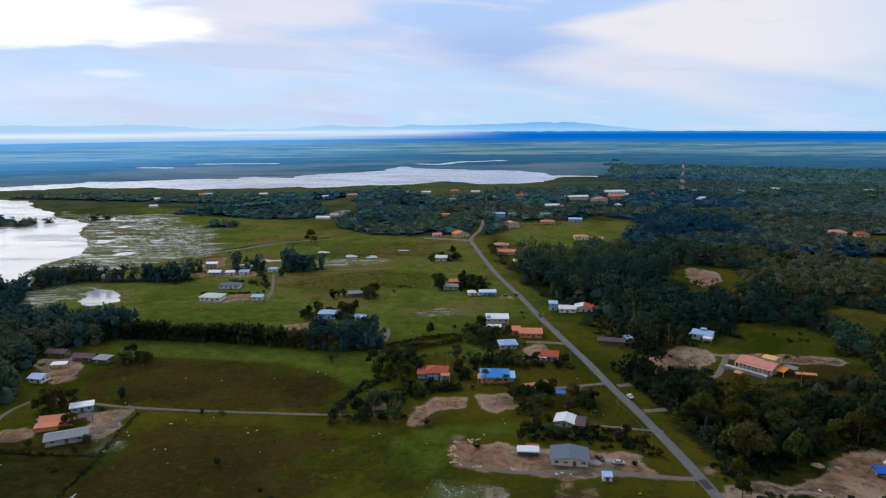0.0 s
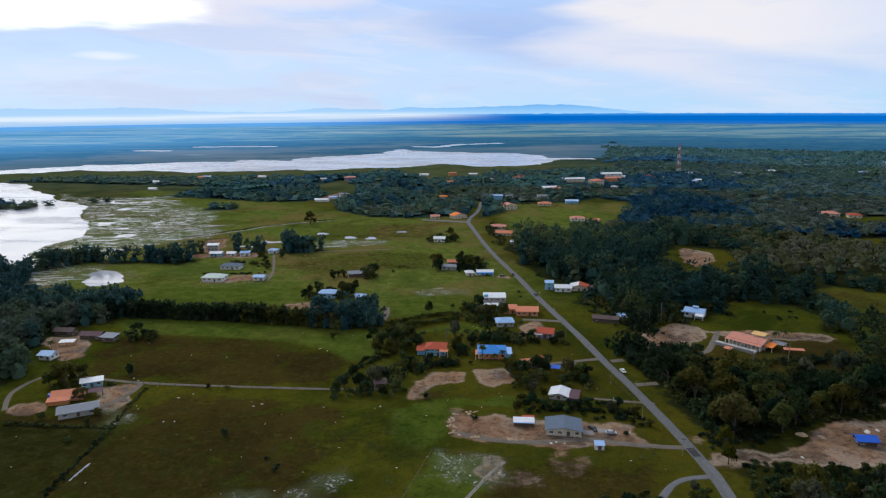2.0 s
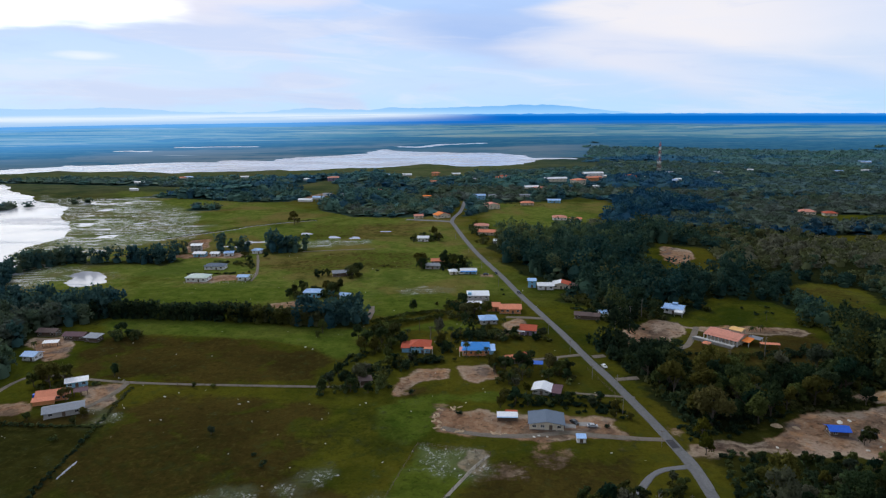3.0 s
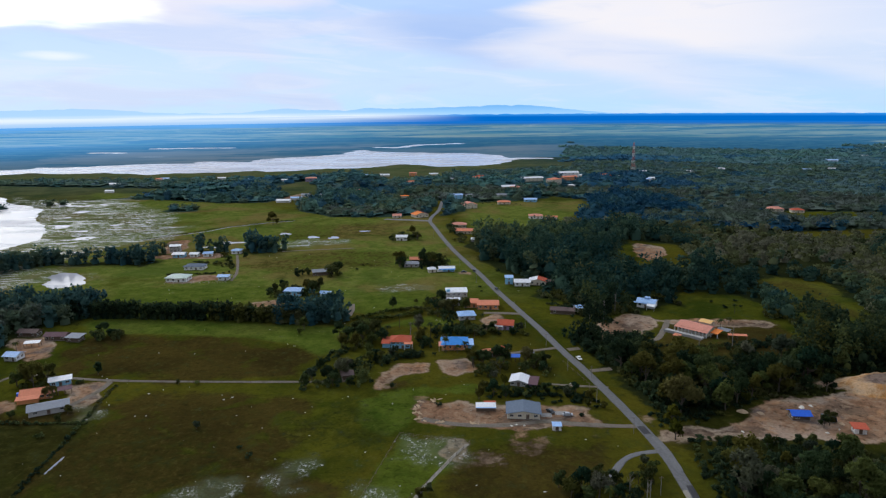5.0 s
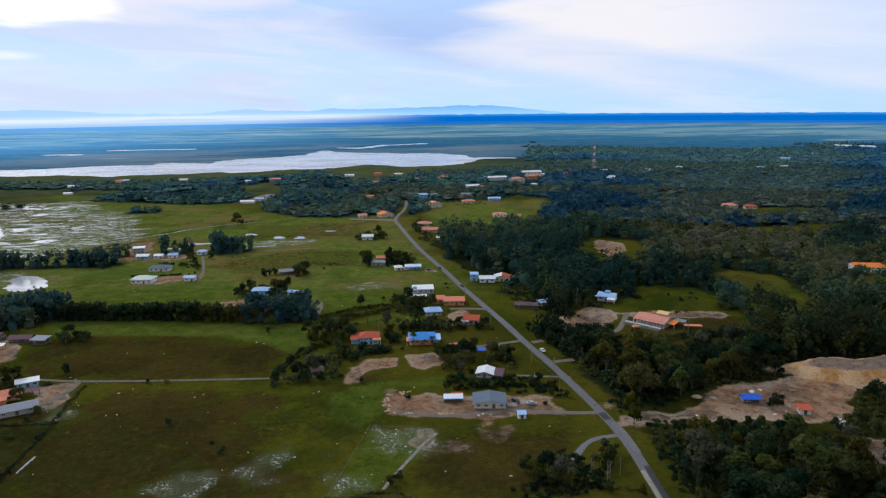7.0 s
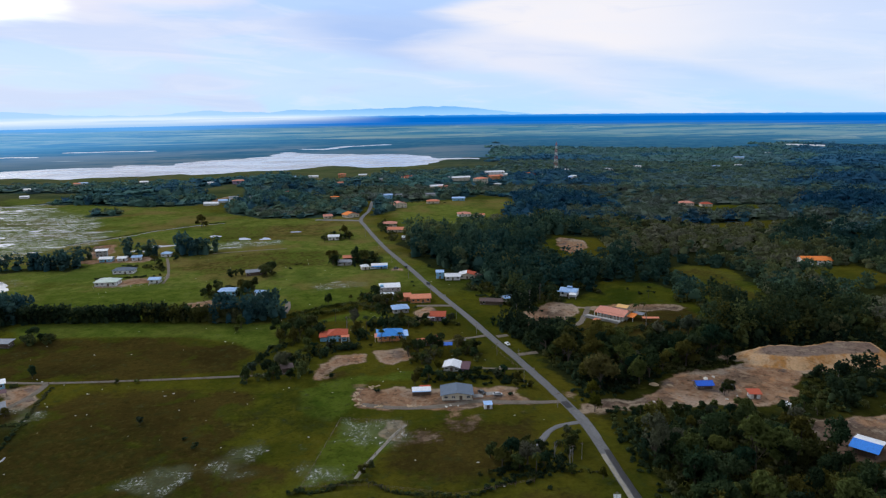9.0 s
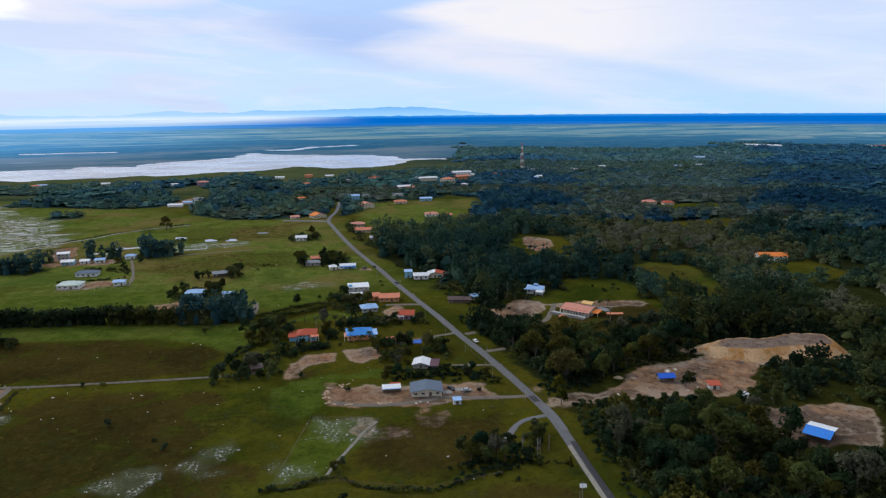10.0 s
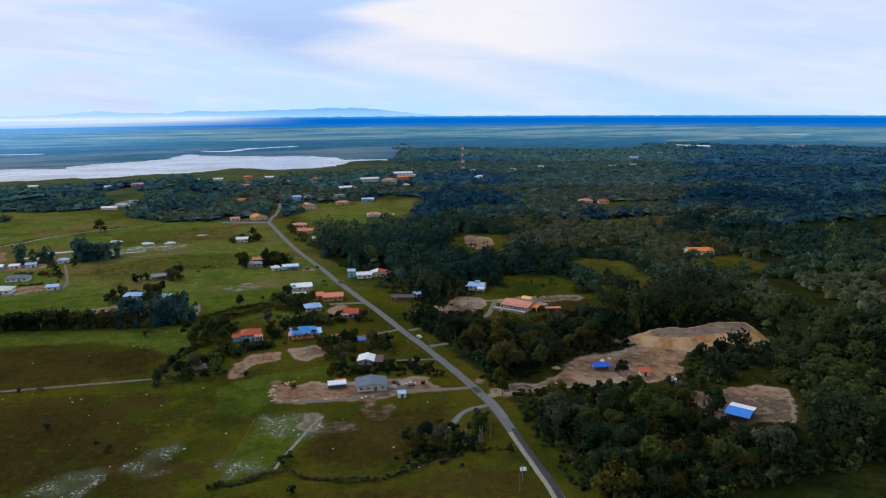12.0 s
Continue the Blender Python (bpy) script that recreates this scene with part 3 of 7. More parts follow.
SOILS = [
    [(4, 192), (8, 194), (19, 189), (30, 185), (44, 185), (55, 182), (56, 171), (36, 171.5), (27, 170.5), (13, 172), (2, 177.5)],
    [(-13.4, 204.6), (-11.6, 218.1), (-3.0, 227.9), (5.7, 224.6), (6.6, 217.1), (-3.3, 212.2), (-10.6, 202.9)],
    [(14, 227), (21.5, 228), (25, 217), (17.5, 209.5), (13, 213)],
    [(71, 160), (72, 168.5), (91, 167.5), (99, 170), (105, 177.5), (114.5, 183), (124, 184.5), (137, 184), (145, 188), (138, 195), (148, 199), (163, 199), (179, 197.5), (205, 196), (205, 184), (198, 174), (188, 173), (172, 174.5), (160, 174), (154, 168), (147, 160), (140, 154.5), (131, 151), (119, 152.5), (111, 157), (98, 158.5), (89, 159)],
    [(130.5, 122), (131, 130), (135, 138), (146, 142), (153.5, 144), (164, 142.5), (171, 134), (168, 128), (160, 120), (153, 115), (142, 113.5), (134, 115)],
    [(159, 437), (174, 423), (167, 396), (150, 382), (145, 397)],
    [(-121, 216), (-105, 218), (-102.5, 204), (-104, 197.5), (-112, 201)],
    [(-138, 201), (-131, 202), (-126, 197), (-130, 195), (-138, 198)],
    [(-165, 267), (-154, 273), (-139.5, 253), (-141, 238), (-148, 238)],
    [(-75, 312), (-64, 316), (-55, 313), (-62, 306), (-74, 307)],
    [(33, 277), (42, 284), (46, 272), (38, 262), (32, 263)],
    [(30, 366), (38, 366), (37, 358), (29, 360)],
    [(-165, 423), (-150, 432), (-112, 430), (-120, 418), (-150, 415)],
    [(-131, 358), (-118, 372), (-104, 370), (-101, 358), (-116, 355)],
    [(83.4, 268.6), (100.7, 280.3), (109.8, 273.1), (110.2, 260.6), (98.8, 249.0), (83.1, 242.7), (78.6, 250.3)],
    [(110, 268), (130, 270), (160, 262), (162, 256), (140, 258), (118, 262)],
    [(-126, 690), (-112, 738), (-100, 735), (-107, 690)],
    [(-169, 478), (-155, 484), (-148, 450), (-150, 434), (-160, 440)],
    [(13.5, 163.5), (17.2, 163), (12.5, 156.5), (10.5, 157.5)],
]
# thin bare patches in the grass
SCUFFS = [[(30, 169), (40, 167), (41, 161), (33, 153), (29, 157)], [(16, 158.5), (27.6, 156), (25, 149), (13, 150)], [(42, 169), (52, 168.5), (53, 165), (43, 164)],
          [(-12, 212), (-4, 206), (-6, 202), (-14, 206)], [(2, 196), (12, 197), (10, 194), (3, 192)], [(-108, 196), (-98, 191), (-102, 186), (-110, 190)], [(70, 176), (77, 180), (76, 172), (71, 170)]]
DRY = [
    [(-138, 262), (-134, 270), (-113, 269), (-90, 265), (-66, 260), (-47, 250), (-36, 236), (-36, 213), (-75, 216), (-118, 224), (-130, 235)],
    [(-140, 190), (-91, 203), (-60, 205), (-30, 195), (-34, 159), (-20, 140), (-30, 100), (-140, 100)],
    [(20, 160), (55, 160), (54, 145), (38, 130), (10, 125), (8, 140)],
    [(-100, 100), (70, 100), (60, 118), (25, 118), (-20, 126), (-60, 128)],
    [(-110, 395), (-40, 440), (0, 420), (-10, 380), (-70, 372)],
    [(-100, 470), (0, 480), (0, 540), (-90, 540)],
    [(-12, 214), (2, 214), (4, 206), (-8, 203)],
    [(-5, 780), (45, 780), (40, 860), (-10, 860)],
    [(113, 171), (119, 180), (136, 179.5), (141, 173), (128, 168)],
    [(3, 177), (28, 173.5), (55, 171), (55, 175), (30, 177.5), (8, 183)],
    [(70, 160), (71, 169), (96, 169), (104, 166), (100, 157)],
    [(120, 102), (124, 148), (140, 143), (153, 137.5), (166, 129), (168, 112), (150, 100)],
    [(96, 226), (106, 262), (165, 262), (158, 224), (130, 214)],
    [(178, 262), (188, 330), (218, 326), (206, 262)],
    [(80, 244), (92, 270), (104, 266), (102, 248), (92, 238)],
]
WETS = [[(-107, 196), (-101, 199), (-97.5, 190), (-104, 186)], [(-3, 169), (14, 163), (12, 157), (3, 152), (-5, 160)], [(-12, 142), (-2, 140), (-2, 134), (-14, 132)],
        [(-60, 140), (-54, 149), (-47, 152), (-40, 147), (-49, 137)], [(-42, 148), (-37, 155), (-27, 160), (-23, 155), (-33, 140), (-39, 141)],
        [(-12, 333), (0, 340), (18, 338), (14, 330), (-8, 326)], [(-90, 440), (-40, 455), (-40, 470), (-90, 470)],
        [(-4.2, 167.9), (17.2, 162.5), (13.9, 153.9), (-3.8, 157.7)]]
# where tall growth stands, and the gaps in it
WOODS = [
    [(76, 40), (78, 126), (83, 150), (90, 160), (180, 180), (104, 178), (97, 172), (79, 172), (76, 205),
     (71, 222), (65, 250), (74, 254), (88, 258), (92, 268), (78, 278), (78, 300), (66, 312), (74, 330), (62, 345), (50, 385), (44, 440), (52, 470), (80, 462),
     (124, 515), (180, 600), (180, 655), (150, 690), (260, 1000), (330, 1250), (1600, 1400), (1600, 40)],
    [(-300, 352), (-262, 352), (-246, 384), (-244, 410), (-232, 422), (-205, 412), (-186, 414), (-170, 420), (-158, 440), (-150, 412), (-160, 400), (-184, 405), (-215, 405), (-238, 384), (-228, 360), (-212, 322), (-150, 316), (-140, 300),
     (-150, 287), (-160, 276), (-165, 250), (-155, 236), (-150, 226), (-160, 205), (-300, 180)],
    [(-58, 274), (-58, 282), (-48, 300), (-30, 300), (-23, 286), (-28, 273)],
    [(-300, 720), (-270, 745), (-180, 760), (-125, 740), (-118, 690), (-135, 672), (-180, 672), (-240, 700)],
    [(-110, 860), (-90, 720), (-100, 620), (-60, 572), (-20, 566), (18, 575), (36, 570), (60, 600), (48, 640), (130, 660), (170, 690), (300, 1000), (110, 960), (60, 900), (60, 860), (-20, 870), (-30, 900)],
    [(-500, 905), (-560, 872), (-250, 800), (-160, 790), (-120, 870), (-40, 890), (-30, 925), (-320, 900)],
    [(-112, 428), (-108, 446), (-80, 446), (-74, 430)], [(-142, 426), (-136, 440), (-120, 442), (-112, 430), (-124, 424)],
    [(-480, 668), (-398, 668), (-384, 650), (-392, 632), (-480, 640)], [(-392, 664), (-340, 690), (-336, 684), (-388, 656)],
    [(-222, 618), (-218, 640), (-192, 640), (-190, 618)],
]
CLEAR = [
    [(186, 300), (189, 330), (205, 337), (219, 325), (222, 311), (208, 262), (198, 242), (182, 238), (170, 252), (176, 280)], [(134, 352), (140, 420), (160, 445), (184, 428), (174, 374), (154, 346)],
    [(98, 238), (102, 275), (126, 292), (168, 262), (158, 222), (130, 211), (96, 216)], [(127, 106), (129, 128), (134, 139), (149, 145), (173, 138), (168, 126), (158, 113), (150, 106), (136, 103)], [(159, 147), (162, 152), (173, 154), (183, 148), (177, 142), (170, 140)],
    [(132, 300), (143, 312), (166, 302), (171, 286), (158, 262), (140, 264), (132, 276)],
    [(225, 455), (350, 470), (420, 455), (330, 435)], [(258, 274), (260, 314), (300, 318), (300, 276)],
    [(-214, 372), (-200, 352), (-174, 356), (-180, 388), (-204, 396)],
    [(320, 560), (420, 545), (420, 518), (320, 526)],
]
PLATEAU = [(145, 191), (149, 196.5), (163, 197.2), (179, 195.6), (203, 194), (202, 184), (197, 176.5), (190, 178.2), (179, 179), (169, 181.6), (161, 183.4), (152.5, 184.7)]
# rings in which the ground gets a darker tone
DARKER_GROUND = [[(76, 40), (80, 172), (100, 182), (230, 260), (420, 320), (420, 40)], [(-180, 90), (-180, 192), (-134, 188), (-98, 186), (-100, 150), (-106, 90)],
        [(-46, 170), (-20, 200), (-2, 170), (-12, 160)], [(84, 230), (100, 226), (140, 222), (140, 214), (90, 214)], [(-140, 90), (-100, 184), (-60, 178), (-40, 150), (-30, 90)]]
LUSH = [[(-3, 168), (15, 161), (0, 134), (-14, 132)], [(-16, 196), (2, 203), (24, 204), (26, 198), (6, 196), (2, 180), (-6, 168), (-14, 176)], [(-30, 296), (-24, 326), (10, 330), (20, 316), (8, 300), (-16, 288)], [(-150, 300), (-120, 296), (-90, 292), (-70, 340), (-150, 350)],
        [(-14, 270), (12, 286), (24, 274), (10, 268)]]
MEADOW = [(51, 475), (70, 468), (124, 520), (178, 608), (174, 652), (60, 640), (48, 560)]
PASTURE = [(-260, 315), (-60, 312), (-20, 300), (20, 320), (44, 330), (36, 400), (20, 560), (-60, 570), (-110, 620), (-200, 700), (-330, 760)]


def height(x, y):
    x, y = np.asarray(x, float), np.asarray(y, float)
    z = 0.35 * (ripple(x, y, 60, 1) - 0.5) + 0.12 * (ripple(x, y, 7, 2, 2) - 0.5)
    away = np.hypot(x, y)
    shore = 15 * (ripple(x, y, 50, 3, 4) - 0.5) * 2
    lagoon = inside(x, y, LAGOON) + 26 * (ripple(x * 0.5, y, 46, 3, 4) - 0.5) * 2
    lagoon = lagoon - 90 * smooth(ripple(x * 0.3, y, 52, 21, 3), 0.56, 0.70) * smooth(x, -60, 120)
    by_lake = inside(x, y, LAKE)
    sea = np.maximum(lagoon, by_lake + shore)
    for line in STREAKS:
        sea = np.maximum(sea, 15 + 22 * (ripple(x * 0.4, y, 30, 22, 2) - 0.5) - to_line(x, y, line))
    sea = np.maximum(sea, inside(x, y, POND) + shore * 0.2 + 7 * (ripple(x * 0.5, y, 4, 9, 2) - 0.5))
    z = z - 1.6 * smooth(sea, -3, 6)
    marsh = smooth(inside(x, y, MARSH) + shore * 0.6, -15, 25)
    wet = -0.31 + 1.15 * (ripple(x * 0.45, y, 9, 4, 3) - 0.45) + 0.16 * (ripple(x, y, 60, 8, 2) - 0.5) - 0.16 * smooth(by_lake, -60, -5)
    z = np.where(marsh > 0, z * (1 - marsh) + np.minimum(z, wet) * marsh, z)
    for px, py, a, b in POOLS:
        z = z - 1.0 * (1 - smooth(np.hypot((x - px) / a, (y - py) / b) + 0.5 * (ripple(x, y, 5, 6) - 0.5), 0.6, 1.0))
    z = z + 3.2 * smooth(inside(x, y, PLATEAU) + 7 * (ripple(x, y, 13, 7, 3) - 0.5), -3.4, 1.4) * smooth(x, 140, 157)
    ditch = np.minimum(to_line(x, y, [(-12, 129.5), (0, 130), (14, 124.3), (24.6, 122.2), (35.8, 127.5), (48.8, 128.3)]), to_line(x, y, [(-94, 184), (-96, 169), (-97, 158), (-99.3, 149.6), (-101, 135)]))
    z = z - 0.5 * (1 - smooth(ditch, 0.4, 1.6)) + 0.35 * (1 - smooth(np.abs(ditch - 2.0), 0.2, 1.0))
    near_road = to_line(x, y, ROAD)
    z = np.where(near_road < 9, z * smooth(near_road, 4, 9), z)
    return np.where(away > 2300, np.minimum(z, 0.3), z)


def ground_z(x, y):
    return float(height(np.array([x]), np.array([y]))[0])


def growth(x, y):
    """Signed distance into the tall growth."""
    d = np.full(np.shape(x), -1e9)
    for ring in WOODS:
        d = np.maximum(d, inside(x, y, ring))
    for ring in CLEAR:
        d = np.minimum(d, -inside(x, y, ring))
    for ring in SOILS:
        d = np.minimum(d, -inside(x, y, ring) - 1.0)
    return np.minimum(d, to_line(x, y, ROAD) - 6)


# ---- ground ----
def build_ground():
    mid = (0.0, -60.0)
    angles = np.concatenate([np.arange(-42, 60, 0.30), np.arange(60, 318, 6.0)])
    radii = [12.0]
    while radii[-1] < 3900:
        radii.append(radii[-1] + max(1.3, radii[-1] * 0.0085) * (6 if radii[-1] < 130 else 1))
    radii = np.array(radii)
    na, nr = len(angles), len(radii)
    rr, aa = np.meshgrid(radii, np.radians(angles), indexing="ij")
    x, y = (mid[0] + rr * np.sin(aa)).ravel(), (mid[1] + rr * np.cos(aa)).ravel()
    z = height(x, y)
    verts = np.concatenate([np.stack([x, y, z], -1), [[mid[0], mid[1], 0.0]]])
    i, j = np.meshgrid(np.arange(nr - 1), np.arange(na), indexing="ij")
    a, b = (i * na + j).ravel(), (i * na + (j + 1) % na).ravel()
    quads = np.stack([a, b, b + na, a + na], -1)[:, ::-1]
    faces = quads.tolist() + [[na * nr, int((k + 1) % na), int(k)] for k in range(na)]
    me = bpy.data.meshes.new("ground")
    me.from_pydata(verts.tolist(), [], faces)
    cover = np.zeros((len(verts), 4))
    jig = 5 * (ripple(x, y, 12, 11, 3) - 0.5) * 2

    def add(channel, rings, soft, wob=1.0):
        for ring in rings:
            cover[:-1, channel] = np.maximum(cover[:-1, channel], smooth(inside(x, y, ring) + wob * jig, -soft, soft))

    for ring, much in zip(DRY, (1, 1, 0.8, 0.8, 0.5, 0.45, 0.8, 0.7, 1, 0.8, 0.9, 1, 0.85, 0.55, 1)):
        cover[:-1, 0] = np.maximum(cover[:-1, 0], much * smooth(inside(x, y, ring) + 1.6 * jig, -7, 7))
    add(1, SOILS, 2.6, 1.0)
    for ring in SCUFFS:
        cover[:-1, 1] = np.maximum(cover[:-1, 1], 0.47 * smooth(inside(x, y, ring) + 0.8 * jig, -3, 3))
    for ring in WETS:
        cover[:-1, 2] = np.maximum(cover[:-1, 2], 0.72 * smooth(inside(x, y, ring) + 1.2 * jig, -4, 4))
    marsh = smooth(inside(x, y, MARSH) + jig * 3, -10, 10) * (0.55 + 0.45 * ripple(x, y, 30, 12))
    cover[:-1, 2] = np.maximum(cover[:-1, 2], marsh)
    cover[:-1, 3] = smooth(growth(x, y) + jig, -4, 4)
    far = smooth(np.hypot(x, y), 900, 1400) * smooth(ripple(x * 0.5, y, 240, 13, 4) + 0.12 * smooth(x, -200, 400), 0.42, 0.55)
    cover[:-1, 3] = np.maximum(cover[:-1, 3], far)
    att = me.attributes.new("cover", "FLOAT_COLOR", "POINT")
    att.data.foreach_set("color", cover.astype(np.float32).ravel())
    pale = np.append(smooth(inside(x, y, PASTURE) + 4 * jig, -30, 20), 0.0)
    shore_green = [(-700, 880), (-200, 800), (-40, 770), (60, 780), (130, 960), (230, 1150), (220, 1250), (60, 1090), (-100, 1050), (-700, 990)]
    pale = np.maximum(pale, 0.25 * np.append(smooth(inside(x, y, shore_green) + 3 * jig, -20, 20), 0.0))
    strip = [(-136, 271), (-113, 270), (-90, 266), (-66, 261), (-46, 251), (-34, 238), (-26, 246), (-20, 270), (-45, 275), (-70, 279), (-95, 286), (-121, 292), (-146, 297)]
    pale = np.maximum(pale, 0.8 * np.append(smooth(inside(x, y, strip) + 0.4 * jig, -3, 3), 0.0))
    pale = np.maximum(pale, np.append(smooth(inside(x, y, MEADOW) + jig, -6, 8), 0.0))
    pale = np.maximum(pale, np.append(smooth(inside(x, y, CLEAR[0]) + jig, -4, 8), 0.0) * 0.25)
    me.attributes.new("pasture", "FLOAT", "POINT").data.foreach_set("value", pale.astype(np.float32))
    lush = np.zeros(len(verts))
    for ring in [strip] + LUSH:
        lush[:-1] = np.maximum(lush[:-1], smooth(inside(x, y, ring) + 0.5 * jig, -3, 3))
    me.attributes.new("lush", "FLOAT", "POINT").data.foreach_set("value", lush.astype(np.float32))
    darker_ground = np.zeros(len(verts))
    for ring, much in zip(DARKER_GROUND, (1.0, 1.0, 0.5, 1.0, 0.46)):
        darker_ground[:-1] = np.maximum(darker_ground[:-1], much * smooth(inside(x, y, ring) + jig, -4, 5))
    me.attributes.new("darker_ground", "FLOAT", "POINT").data.foreach_set("value", darker_ground.astype(np.float32))
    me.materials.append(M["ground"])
    # far faces take the material with the painted haze glow
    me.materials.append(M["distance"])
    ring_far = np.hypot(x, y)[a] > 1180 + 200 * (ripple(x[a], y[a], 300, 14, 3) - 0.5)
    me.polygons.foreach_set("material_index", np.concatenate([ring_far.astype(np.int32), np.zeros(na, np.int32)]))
    me.polygons.foreach_set("use_smooth", np.ones(len(faces), bool))
    tagged(new("ground", me), "flat green and brown lowland pasture with bare soil and marsh", "ground", kind="structure")


build_ground()


def sheet(name, rings, z, mt, label, category):
    me = bpy.data.meshes.new(name)
    verts, faces = [], []
    for x0, y0, x1, y1 in rings:
        k = len(verts)
        verts += [(x0, y0, z), (x1, y0, z), (x1, y1, z), (x0, y1, z)]
        faces.append((k, k + 1, k + 2, k + 3))
    me.from_pydata(verts, [], faces)
    me.materials.append(mt)
    return tagged(new(name, me), label, category, kind="structure")


sheet("water", [(-1600, 280, -60, 2300), (-60, 420, 320, 2300)], -0.55, M["water"], "pale still flood water reflecting the cloudy sky", "water")


def ribbon(name, line, half, mt, lift, label, category="road", step=3.0, wob=0.0):
    """A raised strip along a line, with sloping sides; its points are spread evenly along a smooth curve."""
    pts = [Vector((*p, 0)) for p in line]
    path = []
    for k in range(len(pts) - 1):
        p0, p1, p2, p3 = pts[max(k - 1, 0)], pts[k], pts[k + 1], pts[min(k + 2, len(pts) - 1)]
        n = max(2, int((p2 - p1).length / step))
        for s in range(n):
            t = s / n
            path.append(0.5 * (2 * p1 + (p2 - p0) * t + (2 * p0 - 5 * p1 + 4 * p2 - p3) * t * t + (3 * p1 - p0 - 3 * p2 + p3) * t ** 3))
    path.append(pts[-1])
    verts, faces = [], []
    for k, p in enumerate(path):
        d = (path[min(k + 1, len(path) - 1)] - path[max(k - 1, 0)]).normalized()
        side = Vector((d.y, -d.x, 0))
        w = half * (1 + wob * (noise.noise(Vector((p.x * 0.15, p.y * 0.15, half))) ))
        z = ground_z(p.x, p.y)
        for off, dz in ((-w - 0.5, -0.35), (-w, lift), (0, lift + 0.06), (w, lift), (w + 0.5, -0.35)):
            q = p + side * off
            verts.append((q.x, q.y, z + dz))
    for k in range(len(path) - 1):
        for s in range(4):
            a = k * 5 + s
            faces.append((a, a + 1, a + 6, a + 5))
    me = bpy.data.meshes.new(name)
    me.from_pydata(verts, [], faces)
    me.materials.append(mt)
    ob = tagged(new(name, me), label, category, kind="structure")
    return ob


road = ribbon("road", ROAD, 1.5, M["asphalt"], 0.14, "grey asphalt village road with worn grassy edges", wob=0.08)
for patch_name, patch_line, half, mt, patch_label in (
        ("road_patch", [(68.9, 168.6), (69.1, 166), (69.3, 163.8)], 1.0, "tar", "dark tar patch across the village road"),
        ("road_patch", [(70.4, 162), (70.9, 156), (71.0, 150), (70.4, 143)], 0.9, "asphalt_patch", "paler widened strip of newer asphalt"),
        ("road_patch", [(61.8, 76), (66.6, 99), (68.0, 112), (68.7, 122), (69.9, 136)], 0.85, "tar", "dark resealed strip of the village road"),
        ("road_shoulder", [(60.5, 78), (65.2, 99), (66.4, 112), (67.1, 122), (68.1, 134)], 0.5, "shoulder", "pale gravel shoulder along the road")):
    ribbon(patch_name, patch_line, half, M[mt], 0.215, patch_label, "road", 2.0, 0.25)
for lane_name, (lane_line, lane_half) in LANES.items():
    paved = lane_name in ("bend_lane", "junction_lane")
    ribbon(lane_name, lane_line, lane_half * 0.8, M["asphalt_patch" if paved else "shoulder" if lane_name == "plot_path" else "track"], 0.10 if paved else 0.08,
           "narrow grey paved lane branching off" if paved else "pale rutted gravel track between the fields", "lane", 2.0, 0.3)


ribbon("ditch_water", [(-96.2, 164), (-96.8, 160), (-97.2, 155)], 0.13, M["water"], 0.34, "strip of pale water in the field ditch", "water", 1.5, 1.2)
ribbon("stream", STREAM, 0.42, M["water"], 0.05, "thin pale water channel across the pasture", "water", 3.0, 0.7)


# ---- the far rim ----
def rim(name, radius, low, high, mt, label, bump_size, a0=-75, a1=95):
    verts, faces = [], []
    n = 700
    for k in range(n + 1):
        a = radians(a0 + (a1 - a0) * k / n)
        x, y = radius * math.sin(a), radius * math.cos(a)
        verts += [(x, y, -2), (x, y, float(high(math.degrees(a))))]
        if k:
            faces.append((2 * k - 2, 2 * k, 2 * k + 1, 2 * k - 1))
    me = bpy.data.meshes.new(name)
    me.from_pydata(verts, [], faces)
    me.materials.append(mt)
    ob = tagged(new(name, me), label, "backdrop", kind="structure")
    ob.visible_shadow = False
    return ob


def hill_line(a):
    hump = lambda c, w, h: h * math.exp(-((a - c) / w) ** 2)
    body = 52 + hump(9.5, 5, 38) + hump(3, 2.5, 16) + hump(-2, 3, 20) + hump(-9, 3, 22) + hump(-24, 5, 30) + hump(-33, 5, 32) - hump(30, 14, 40) - hump(60, 14, 40)
    return body + 7 * (noise.noise(Vector((a * 0.6, 3, 0))) + 0.5 * noise.noise(Vector((a * 1.9, 5, 0))))


def woods_line(a):
    return 31 + 6 * (1 / (1 + math.exp(-(a + 8) * 0.25))) + 3 * noise.noise(Vector((a * 1.2, 9, 0))) + 1.5 * noise.noise(Vector((a * 6, 2, 0)))


rim("backdrop_hills", 3930, 0, hill_line, M["hills"], "hill ridge beyond the plain glowing in pale haze blue", 1)
rim("backdrop_mist", 3720, 0, lambda a: 58.0, M["mist"], "thin glowing white sheet of low mist over the plain", 1, -60, 14)
rim("backdrop_woods", 3780, 0, woods_line, M["far_woods_haze"], "line of distant forest glowing in deep haze blue", 1)


# ---- growth ----
def mesh_of(name, verts, faces, mt, tints=None, ways=None):
    me = bpy.data.meshes.new(name)
    me.from_pydata(verts, [], faces)
    me.materials.append(mt)
    if mt.name.startswith("leaf"):
        me.polygons.foreach_set("use_smooth", np.ones(len(faces), bool))
    if tints is not None:
        att = me.attributes.new("tint", "FLOAT", "POINT")
        att.data.foreach_set("value", np.asarray(tints, np.float32))
    if ways is not None:
        me.normals_split_custom_set_from_vertices(ways)
    return me


